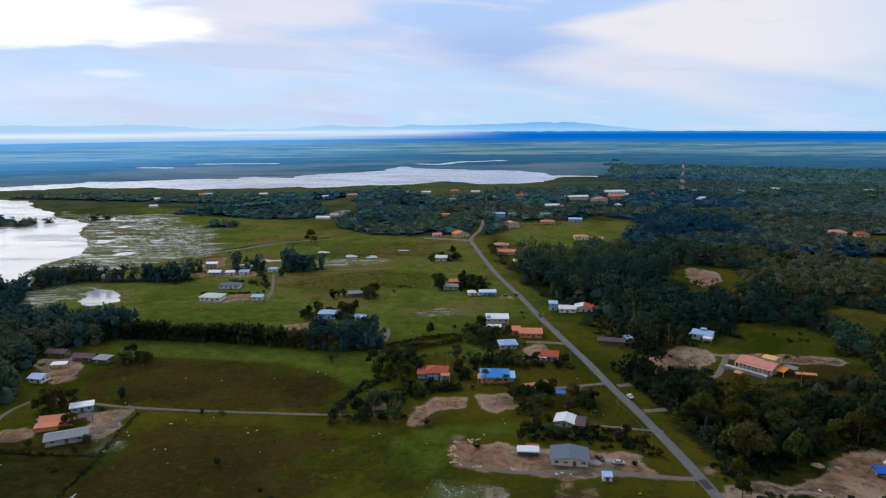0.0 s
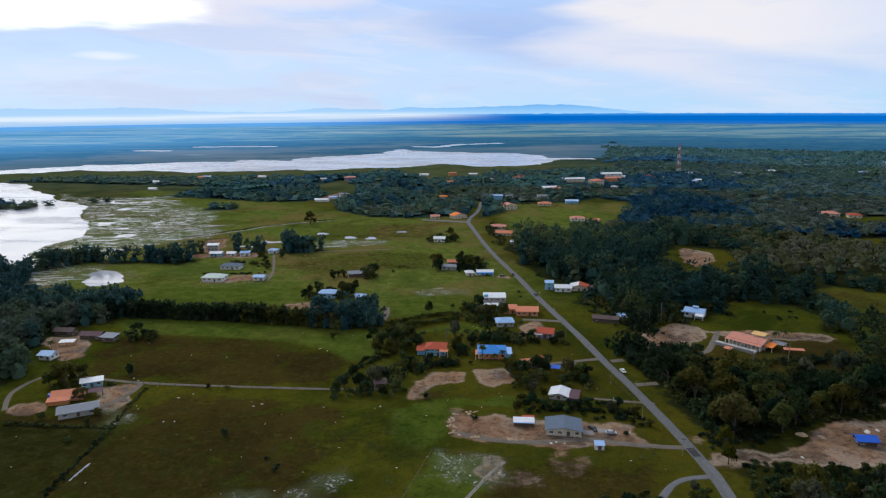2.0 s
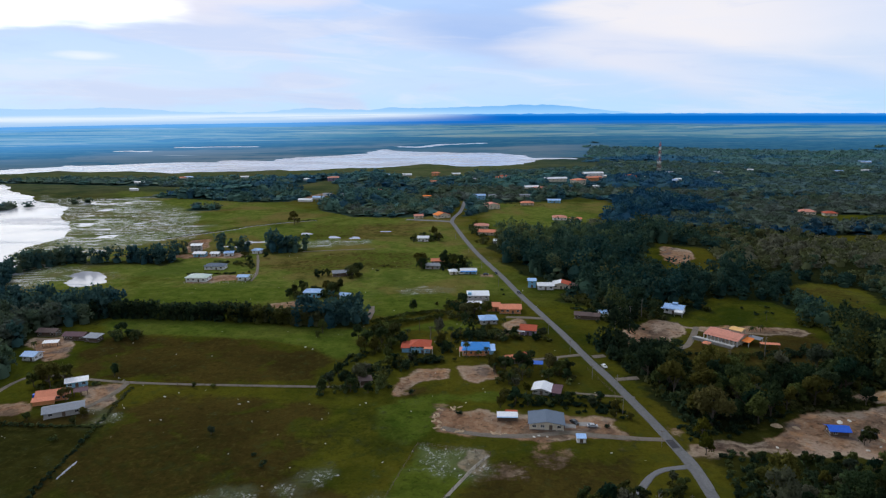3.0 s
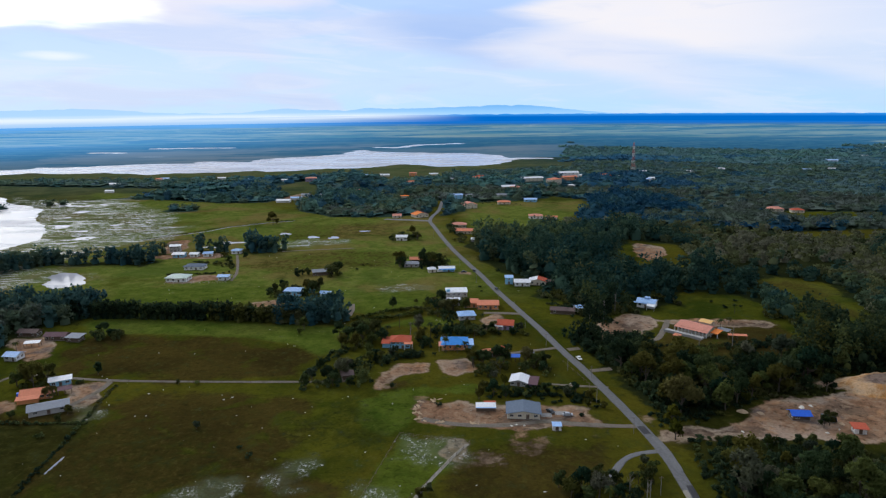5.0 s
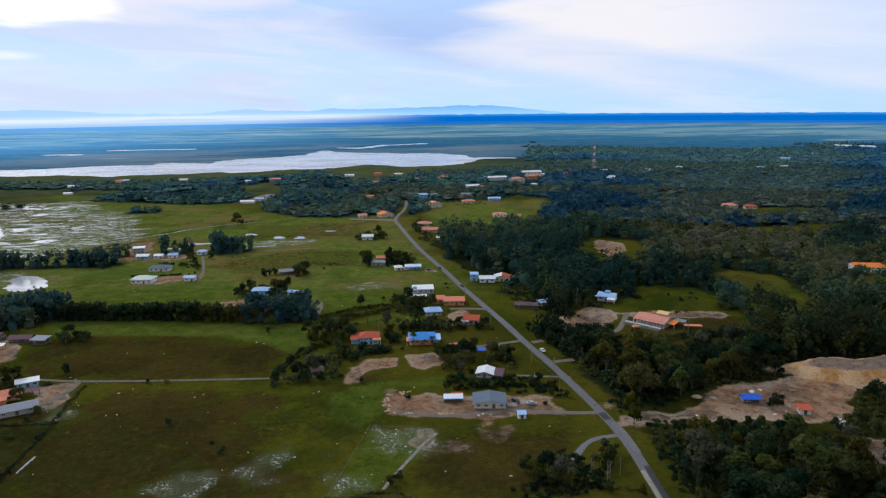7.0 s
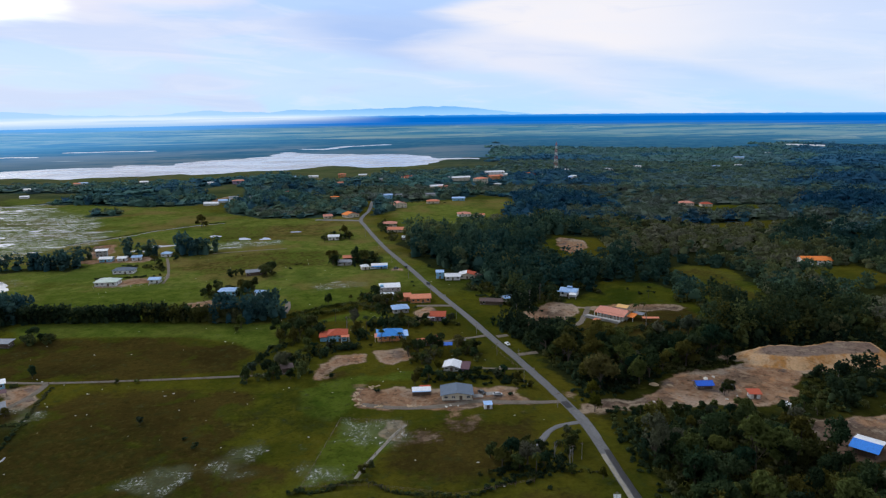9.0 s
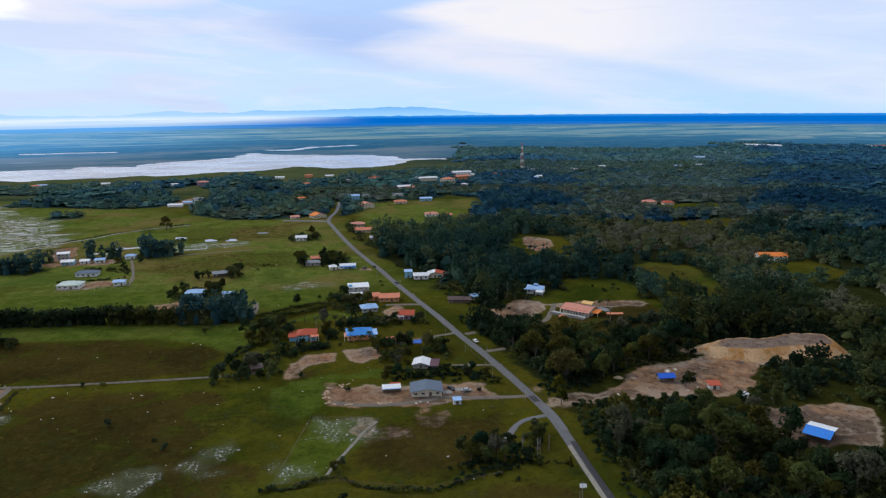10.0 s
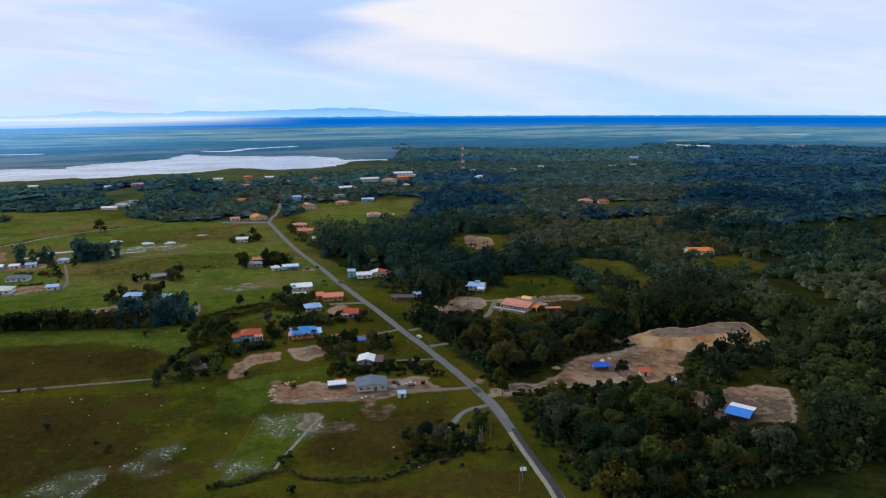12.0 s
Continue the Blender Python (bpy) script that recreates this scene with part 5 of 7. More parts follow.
bm = bmesh.new(); box(bm, -2.8, -1.1, 0, 2.8, 1.2, 1.6); part("timber_body", bm, "timber", o)
bm = bmesh.new(); box(bm, -2.9, -1.2, 1.6, 2.9, 1.3, 1.68); part("counter_top", bm, "roof_paleblue", o)
house(43.7, 169.4, -6, 2.4, 2.2, 2.0, "lean", 0.3, "white", "roof_paleblue", "tiny pale-blue roofed booth beside the track", front=1, side=1, over=0.25, name="booth")
# white and maroon roofed house among shrubs
h = house(38.6, 204.4, -18, 5.6, 6.0, 2.2, "gable", 1.1, "plaster_grey", "roof_white", "house with a white sheet roof and a maroon side wing", along="y")
lean_roof(h, 3.2, -3.9, 6.6, 2.8, 1.9, 2.4, "roof_maroon", "wing_roof")
posts(h, [(6.4, -3.7), (6.4, 2.5), (3.5, -3.7)], 1.9, "timber")
bm = bmesh.new(); box(bm, 3.0, -2.7, 0, 6.1, 2.4, 1.85); part("wing_wall", bm, "plaster_purple", h)
# small red roofs and a blue canopy
house(31.6, 231.5, 12, 4.6, 4.4, 2.6, "gable", 1.2, "plaster_grey", "roof_coral", "small weathered hut with faded coral roof", front=2, side=1)
house(36.2, 231.2, -10, 4.2, 4.6, 2.7, "gable", 1.3, "timber", "roof_red", "small timber hut with a red roof", front=2, side=1, along="y")
shelter(40.6, 225.2, -10, 3.6, 2.8, 2.4, "tarp", "bright blue tarpaulin canopy on posts")
shelter(46.5, 228.5, -15, 3.6, 2.6, 2.2, "roof_grey", "grey sheet canopy on posts by the lane")
# blue hip-roofed house
h = house(19.0, 242.5, -3, 10.0, 8.4, 3.2, "hip", 2.5, "plaster_orange", "roof_blue", "house with a bright blue hipped roof and orange walls", front=5, side=3)
lean_roof(h, 5.4, -4.0, 7.6, 2.8, 2.6, 3.1, "roof_paleblue")
bm = bmesh.new(); box(bm, 5.02, -3.0, 0, 7.0, 2.4, 2.5); part("annex_wall", bm, "plaster_blue", h)
lean_roof(h, -6.4, -5.4, -4.4, -1.0, 3.0, 3.4, "roof_pink", "porch_roof")
posts(h, [(-6.2, -5.2), (-4.6, -5.2)], 3.0, "cream")
posts(h, [(-2.5, -4.9), (0.0, -4.9), (2.5, -4.9)], 3.1, "plaster_orange", 0.14)
# red-roofed blue house of two storeys
h = house(-2.4, 245.4, -4, 7.4, 6.6, 4.0, "hip", 2.2, "plaster_blue", "roof_red", "raised light-blue house with a red hipped roof", storeys=2, front=4)
lean_roof(h, -7.6, -3.4, -4.0, 3.2, 2.8, 3.6, "roof_red")
bm = bmesh.new(); box(bm, -7.2, -2.6, 0, -4.25, 2.8, 2.7); part("annex_wall", bm, "plaster_blue", h)
lean_roof(h, 1.5, -5.4, 5.0, -3.4, 3.4, 4.0, "roof_coral", "porch_roof")
posts(h, [(1.7, -5.2), (4.8, -5.2)], 3.4, "white")
# orange house by the road
h = house(39.0, 295.0, -5, 9.5, 7.6, 3.2, "gable", 1.2, "plaster_orange", "roof_coral", "long bungalow with coral roof and orange walls", front=4)
house(31.2, 298.6, -5, 6.4, 7.0, 3.3, "gable", 1.2, "plaster_orange", "roof_coral", "rear wing bungalow with coral roof and orange walls", front=2)
# grey box house, white-roofed neighbour
h = house(25.4, 311.5, -2, 10.4, 7.2, 5.6, "lean", 0.6, "plaster_grey", "roof_white", "plain grey two-storey block house with flat white roof", storeys=2, front=4, over=0.3)
bm = bmesh.new(); box(bm, -5.0, -3.0, 5.8, -3.2, -1.2, 7.2); part("water_tank", bm, "plaster_blue", h)
house(22.2, 301.8, -2, 7.6, 6.2, 3.2, "gable", 1.0, "plaster_grey", "roof_white", "low grey house with a white sheet roof", front=3)
house(27.2, 279.0, 4, 7.0, 6.4, 2.9, "hip", 1.9, "plaster_grey", "roof_paleblue", "small house with pale blue hipped roof", front=3)
h = house(43.0, 264.2, -14, 6.2, 6.6, 3.2, "gable", 1.7, "plaster_purple", "roof_red", "gabled house with dark red roof and mauve walls", front=3, along="x")
lean_roof(h, -4.6, -4.6, -1.0, -3.2, 2.4, 2.8, "roof_white", "porch_roof")
posts(h, [(-4.4, -4.4), (-1.2, -4.4)], 2.4, "white")
# east side of the road
h = house(62.5, 334.0, -8, 8.0, 6.0, 3.2, "gable", 1.3, "white", "roof_white", "white house with white sheet roof at the forest edge", front=3)
house(56.0, 338.0, -8, 4.0, 4.4, 5.0, "lean", 0.4, "plaster_blue", "roof_paleblue", "narrow two-storey pale blue house", storeys=2, front=1, side=1, over=0.4)
h = house(71.2, 335.5, -14, 8.6, 6.8, 3.2, "gable", 1.5, "cream", "roof_red", "house with red and white striped roof sheets", front=3, along="y", mt2="roof_white")
lean_roof(h, 4.4, -4.2, 8.4, 2.0, 2.4, 3.0, "roof_rust")
posts(h, [(8.2, -4.0), (8.2, 1.8), (4.6, -4.0)], 2.4)
house(70.6, 284.0, -16, 6.6, 5.0, 2.6, "gable", 1.1, "timber", "roof_rust", "weathered timber house with rusty sheet roof", front=2)
house(75.5, 282.0, -12, 4.2, 3.6, 2.3, "lean", 0.5, "timber", "roof_rust", "rusty lean-to hut beside the timber house", front=1, side=1)
house(82.0, 287.5, 14, 5.6, 4.2, 2.6, "gable", 0.9, "white", "roof_paleblue", "small pale blue roofed house in the trees", front=2)
h = house(114.6, 290.0, -32, 8.0, 7.0, 3.8, "gable", 1.4, "white", "roof_paleblue", "white house with pale blue stepped roofs", front=3, storeys=1, clear=11.0)
lean_roof(h, 1.0, -6.8, 4.8, -3.6, 2.7, 3.5, "roof_white", "porch_roof")
lean_roof(h, -5.6, -4.4, 0.8, -3.4, 3.2, 3.5, "roof_paleblue")
posts(h, [(1.2, -6.6), (4.6, -6.6)], 2.7, "white")
bm = bmesh.new(); box(bm, -1.2, -0.8, 4.95, 1.2, 1.4, 6.1); part("roof_lantern", bm, "roof_paleblue", h)
# long salmon building with a yellow upper roof
h = house(122.0, 251.8, -49, 13.0, 7.4, 3.8, "gable", 1.4, "cream", "roof_pink", "long salmon-roofed building with a columned verandah", front=7, side=2, clear=9.0)
lean_roof(h, -7.2, -5.7, 7.2, -4.1, 3.0, 3.5, "roof_pink", "verandah_roof")
posts(h, [(-6.9 + 1.53 * k, -5.5) for k in range(10)], 3.0, "white", 0.13)
bm = bmesh.new(); box(bm, -10.0, -9.4, -0.3, 6.4, -5.9, 0.9); part("terrace", bm, "plaster_grey", h)
bm = bmesh.new(); box(bm, -10.0, -9.5, 0.9, 6.4, -9.35, 1.7); part("terrace_wall", bm, "plaster_grey", h)
bm = bmesh.new(); box(bm, 0.6, 1.6, 4.0, 5.0, 5.6, 6.2); part("upper_wall", bm, "cream", h)
gable_roof(h, 4.4, 4.0, 6.2, 0.7, "roof_yellow", 0.5, "x", None, 2.8, 3.6)
lean_roof(h, 7.1, -2.6, 10.4, 2.4, 2.6, 3.4, "roof_orange", "east_roof")
lean_roof(h, 7.3, 2.4, 12.5, 5.6, 3.0, 3.5, "roof_grey", "rear_roof")
posts(h, [(7.4, -2.3), (10.1, -2.3), (12.2, 5.3), (7.6, 5.3)], 2.7, "white")
shelter(110.4, 243.6, -49, 3.0, 2.4, 2.2, "roof_coral", "small coral-roofed kiosk below the terrace")
shelter(134.8, 241.6, -13, 7.4, 2.0, 2.2, "roof_coral", "long narrow shelter with coral roof", 0.3)
HOMES += [(116, 246, 7.5), (121, 241, 6.5), (128, 242, 6)]
# yard with blue and white roof, and the works plot
h = thing("open_hall", 140.0, 122.0, -54, "open hall with a blue front roof slope and white rear slope", "hall")
posts(h, [(sx, sy) for sx in (-3.0, 0.0, 3.0) for sy in (-4.0, 4.0)], 3.0)
gable_roof(h, 6.4, 8.6, 3.0, 0.9, "roof_azure", 0.5, "x", "roof_white")
HOMES += [(140.0, 122.0, 7.5), (135.0, 116.5, 5.0)]
bm = bmesh.new(); box(bm, -2.7, -3.6, 0, 2.7, 3.6, 2.6); part("store_wall", bm, "timber", h)
house(119.0, 170.6, -8, 5.0, 3.6, 2.5, "gable", 1.0, "timber", "roof_deepblue", "site hut with a bright blue roof", front=2)
house(131.0, 160.2, -14, 3.2, 2.6, 2.4, "lean", 0.6, "white", "roof_red", "small hut with faded red sheet roof", front=1, side=1)
house(136.2, 151.0, 10, 1.8, 1.8, 2.2, "lean", 0.3, "white", "roof_white", "tiny white cabin among the trees", front=1, side=0, over=0.2)
house(279.0, 324.0, -14, 16.5, 8.0, 4.4, "gable", 2.2, "white", "roof_orange", "large white two-storey house with bright orange gabled roof", storeys=2, front=6, side=3)
house(327.0, 561.0, -12, 13.0, 8.0, 3.6, "hip", 2.4, "cream", "roof_pink", "pink-roofed house in a far clearing", front=4)
house(342.0, 552.0, -12, 10.0, 7.0, 3.4, "hip", 2.0, "cream", "roof_red", "red-roofed house in a far clearing", front=3)
# west of the road, further on
h = house(24.5, 369.0, -2, 8.6, 4.4, 3.0, "gable", 1.0, "plaster_blue", "roof_white", "roadside shop with white roof and blue front", front=4)
lean_roof(h, -4.6, -4.0, 4.8, -2.6, 2.3, 2.8, "roof_blue", "awning")
posts(h, [(-4.4, -3.8), (0, -3.8), (4.6, -3.8)], 2.3, "white")
house(15.8, 368.0, 8, 4.0, 4.4, 2.6, "hip", 1.5, "cream", "roof_white", "small pale pavilion beside the shop", front=1, side=1)
house(4.5, 383.0, -6, 8.4, 6.0, 3.0, "gable", 1.2, "plaster_grey", "roof_grey", "grey-roofed house beside a round tree", front=3)
house(7.5, 393.0, -4, 7.0, 4.6, 3.4, "gable", 1.3, "timber", "roof_coral", "coral-roofed house behind the grey one", front=3)
house(-1.0, 465.0, -6, 7.4, 5.6, 3.6, "gable", 1.4, "white", "roof_white", "white house with a palm garden in the pasture", front=3)
house(14.8, 566.0, 24, 12.0, 9.0, 3.6, "gable", 2.6, "cream", "roof_red", "red-roofed house at the road junction", front=4, along="y", mt2="roof_orange")
house(-5.0, 564.0, 8, 7.0, 5.6, 3.0, "gable", 1.4, "cream", "roof_pink", "small pink-roofed house near the junction", front=2)
house(47.0, 486.0, -14, 15.0, 7.0, 3.2, "gable", 1.8, "cream", "roof_coral", "long coral-roofed terrace beside the road", front=5)
house(44.0, 512.0, -8, 11.0, 7.0, 3.4, "hip", 2.0, "cream", "roof_pink", "pink hipped-roof house beside the road", front=4)
house(51.0, 455.0, -10, 6.0, 4.4, 2.6, "gable", 1.0, "plaster_grey", "roof_white", "small white-roofed shed at the forest edge", front=2)
house(62.0, 613.0, 12, 13.0, 10.0, 5.0, "gable", 2.6, "cream", "roof_pink", "two-storey house with a pink gabled roof", storeys=2, front=4, along="y")
house(98.0, 634.0, -4, 12.0, 7.0, 3.0, "hip", 2.0, "cream", "roof_coral", "coral-roofed house behind round bushes", front=3)
house(126.0, 646.0, -6, 12.0, 6.0, 3.4, "lean", 1.0, "plaster_blue", "roof_paleblue", "pale blue long roof at the meadow's far side", front=3)
h = house(112.0, 548.0, -4, 11.0, 8.0, 3.2, "hip", 2.0, "white", "roof_pink", "white bungalow with pink roof in the meadow", front=4)
house(124.0, 542.0, -4, 9.0, 5.0, 2.6, "gable", 1.0, "white", "roof_coral", "low coral-roofed garage beside the bungalow", front=2)
# farm group in the western pasture
house(-125.5, 361.5, -6, 11.4, 8.0, 3.2, "hip", 2.2, "white", "roof_mint", "pale green-roofed white farm house", front=4)
house(-100.6, 361.5, -4, 5.6, 5.0, 3.0, "gable", 1.0, "white", "roof_paleblue", "small white house with pale blue roof", front=2)
house(-124.0, 388.5, -6, 11.4, 6.4, 3.0, "hip", 1.8, "white", "roof_slate", "white house with blue-grey roof", front=4)
house(-144.0, 423.5, -4, 7.2, 5.0, 3.0, "gable", 1.2, "plaster_blue", "roof_white", "white-roofed pale blue house", front=3)
house(-134.5, 424.0, -4, 5.0, 4.4, 2.8, "gable", 1.0, "white", "roof_white", "little white house in the farm group", front=2)
house(-126.0, 424.0, 4, 5.4, 4.2, 2.8, "lean", 0.6, "white", "roof_paleblue", "pale blue-roofed shed in the farm group", front=2)
house(-109.5, 431.5, -4, 5.8, 4.8, 3.0, "hip", 1.4, "white", "roof_paleblue", "white pavilion-like house at the wood's edge", front=2)
house(-152.0, 441.0, 6, 6.6, 4.6, 5.4, "lean", 0.6, "plaster_grey", "roof_white", "unfinished pale two-storey frame house", storeys=2, front=3)
# blue-white farm house and neighbours
h = house(-56.8, 326.0, -6, 8.2, 6.4, 3.8, "hip", 1.7, "plaster_blue", "roof_paleblue", "pale blue house with blue-white hipped roof", front=4)
house(-47.5, 368.0, 10, 9.6, 5.0, 3.0, "gable", 1.3, "timber", "roof_grey", "grey-roofed long house between trees", front=3)
house(-40.0, 321.0, -20, 5.0, 3.8, 2.8, "gable", 1.2, "white", "roof_paleblue", "pale blue-roofed hut hidden in the trees", front=2)
# orange house and sheds at the end of the field lane
h = house(-124.2, 206.4, 16, 9.0, 5.6, 2.8, "gable", 1.5, "plaster_orange", "roof_coral", "orange house with a long coral roof", front=5)
lean_roof(h, -5.6, -5.8, 1.4, -2.9, 2.1, 2.7, "roof_coral", "porch_roof")
bm = bmesh.new(); box(bm, -5.2, -5.2, 0, 1.0, -2.82, 2.1); part("wing_wall", bm, "plaster_orange", h)
bm = bmesh.new(); box(bm, -5.9, -1.4, 0, -4.6, 0.0, 3.4); part("water_tank", bm, "roof_deepblue", h)
house(-121.5, 216.4, 24, 6.4, 2.8, 2.8, "lean", 0.6, "plaster_blue", "roof_white", "long narrow outbuilding with white roof", front=3, side=1)
house(-115.0, 194.8, 24, 11.0, 5.6, 2.8, "gable", 1.2, "plaster_grey", "roof_grey", "grey sheet-roofed farm shed", front=3)
shelter(-116.4, 208.6, 24, 4.4, 3.0, 2.3, "roof_maroon", "small maroon-roofed shelter beside the yard")
house(-151.5, 243.5, -10, 5.0, 4.8, 2.9, "gable", 1.2, "white", "roof_paleblue", "white hut with bright blue roof", front=2)
house(-160.0, 272.0, -8, 8.0, 4.4, 2.8, "gable", 1.2, "timber", "roof_rust", "dark weathered timber house", front=3)
house(-146.0, 266.5, -6, 8.6, 4.6, 2.8, "gable", 1.2, "timber", "roof_maroon", "dark low house with rusty roof", front=4)
house(-137.5, 263.5, -12, 5.6, 4.0, 2.6, "lean", 0.7, "timber", "roof_grey", "grey lean-to shed beside the dark house", front=2)
shelter(-152.0, 258.0, 8, 6.0, 3.0, 2.2, "roof_white", "low white sheet shelter in the sandy yard")
house(-21.5, 213.5, 10, 3.6, 3.0, 2.4, "lean", 0.5, "timber", "roof_rust", "dark old field hut at the lane's end", front=1, side=1)

# school, chapel and village roofs far off
for vx, vy, rot, w, d, st, wall_mt, roof_mt, kind, label in [
    (160, 826, 8, 42, 11, 2, "cream", "roof_white", "gable", "long school wing with white roof"),
    (217, 864, 6, 35, 12, 3, "white", "roof_white", "gable", "tall school block with white roof"),
    (181, 788, 30, 20, 14, 3, "cream", "roof_coral", "hip", "cream school house with coral hipped roof"),
    (210, 832, 14, 26, 11, 2, "plaster_orange", "roof_coral", "gable", "orange school wing with coral roof"),
    (122, 760, 12, 24, 11, 1, "cream", "roof_white", "gable", "low school canteen with white roof"),
    (128, 751, 12, 16, 9, 1, "plaster_orange", "roof_pink", "gable", "low classroom block with pink roof"),
    (196, 762, 10, 10, 8, 1, "white", "roof_white", "hip", "white hipped-roof house by the school"),
    (260, 846, 0, 19, 14, 2, "plaster_orange", "roof_orange", "hip", "large hall with an orange hipped roof"),
    (277, 850, 0, 11, 8, 1, "white", "roof_white", "gable", "small annex with a white roof"),
    (300, 812, 10, 20, 11, 1, "white", "roof_paleblue", "gable", "workshop with a pale blue roof"),
    (312, 824, 0, 14, 9, 1, "white", "roof_white", "gable", "workshop shed with a white roof"),
    (998, 1287, -51, 104, 14, 1, "white", "roof_white", "gable", "very long white roof in the far woods"),
    (1148, 1160, -45, 16, 12, 2, "white", "roof_white", "gable", "white two-storey block far east"),
    (1196, 1180, -45, 30, 14, 1, "cream", "roof_coral", "hip", "coral-roofed house far east"),
    (686, 1040, -30, 24, 10, 1, "white", "roof_paleblue", "gable", "bluish white roof in the far woods"),
    (334, 912, -8, 14, 9, 1, "white", "roof_white", "hip", "white house near the mast"),
    (232, 870, -8, 14, 9, 1, "cream", "roof_white", "gable", "village house with a white roof"),
    (395, 900, -10, 18, 9, 1, "white", "roof_white", "gable", "white roof in the eastern woods"),
    (452, 930, -12, 16, 9, 1, "white", "roof_white", "gable", "pale roof in the eastern woods"),
    (560, 900, -12, 16, 9, 1, "white", "roof_paleblue", "gable", "bluish roof in the eastern woods"),
    (600, 905, -12, 16, 9, 1, "white", "roof_white", "gable", "whitish roof in the far woods"),
    (790, 1112, -30, 16, 9, 1, "white", "roof_white", "gable", "broad white roof in the far woods"),
    (55, 676, 4, 18, 9, 2, "plaster_blue", "roof_paleblue", "gable", "pale blue two-storey village house"),
    (70, 690, 4, 12, 8, 1, "white", "roof_grey", "gable", "village house with a grey roof"),
    (104, 690, -4, 18, 7, 1, "white", "roof_grey", "gable", "long village house with grey roof"),
    (3, 690, 6, 13, 8, 1, "cream", "roof_orange", "hip", "orange-roofed house in the trees"),
    (12, 826, 4, 18, 9, 1, "cream", "roof_coral", "hip", "coral-roofed house on the village green"),
    (16, 908, 0, 14, 9, 2, "plaster_orange", "roof_coral", "hip", "orange house behind the green"),
    (-22, 912, 0, 20, 10, 1, "white", "roof_white", "gable", "white-roofed house behind the green"),
    (-48, 915, 0, 10, 8, 1, "white", "roof_paleblue", "gable", "pale village house by the lagoon"),
    (44, 915, 0, 18, 9, 1, "cream", "roof_white", "gable", "pale-roofed house by the lagoon"),
    (64, 850, -6, 14, 9, 1, "plaster_grey", "roof_grey", "hip", "grey-roofed village house by the green"),
    (92, 862, -8, 24, 11, 1, "cream", "roof_coral", "hip", "broad village house with coral roof"),
    (104, 880, -8, 16, 9, 1, "cream", "roof_red", "hip", "village house with a red roof"),
    (-108, 690, -8, 18, 9, 1, "white", "roof_paleblue", "gable", "pale blue-roofed house on the sand"),
    (-118, 672, -8, 22, 10, 1, "white", "roof_white", "gable", "white-roofed house on the sand"),
    (-102, 715, -8, 14, 8, 1, "white", "roof_grey", "gable", "grey-roofed house on the sand"),
    (-114, 862, 2, 20, 11, 2, "plaster_purple", "roof_pink", "hip", "mauve house with pink roof"),
    (-148, 866, 2, 14, 8, 1, "white", "roof_white", "gable", "white house by the trees"),
    (-196, 880, 2, 16, 9, 1, "white", "roof_paleblue", "gable", "pale blue house in the tree belt"),
    (-236, 902, 2, 16, 9, 1, "white", "roof_white", "gable", "white house in the tree belt"),
    (-310, 905, 2, 18, 9, 1, "white", "roof_paleblue", "gable", "pale roof behind the tree belt"),
    (-330, 778, 4, 14, 8, 1, "white", "roof_white", "gable", "white hut at the marsh edge"),
    (-352, 850, 4, 20, 9, 1, "white", "roof_white", "gable", "white long hut at the tree belt"),
    (-316, 900, 4, 12, 8, 1, "cream", "roof_coral", "gable", "coral roof in the tree belt"),
    (-84, 712, 30, 10, 8, 1, "white", "roof_grey", "gable", "grey roof half hidden by trees"),
    (-46, 745, 10, 12, 8, 1, "cream", "roof_pink", "gable", "faded pink roof among trees"),
]:
    small = 0.84 if st == 1 and w < 24 else 1.0
    w, d = w * 0.72 * small, d * 0.8 * small
    house(vx, vy, rot, w, d, 2.9 * st, kind, d * 0.2, wall_mt, roof_mt, label, storeys=st, front=min(8, max(3, int(w / 5))), side=2, clear=max(w, d) * 0.45 + 3, detail=(st > 1 or w > 16))


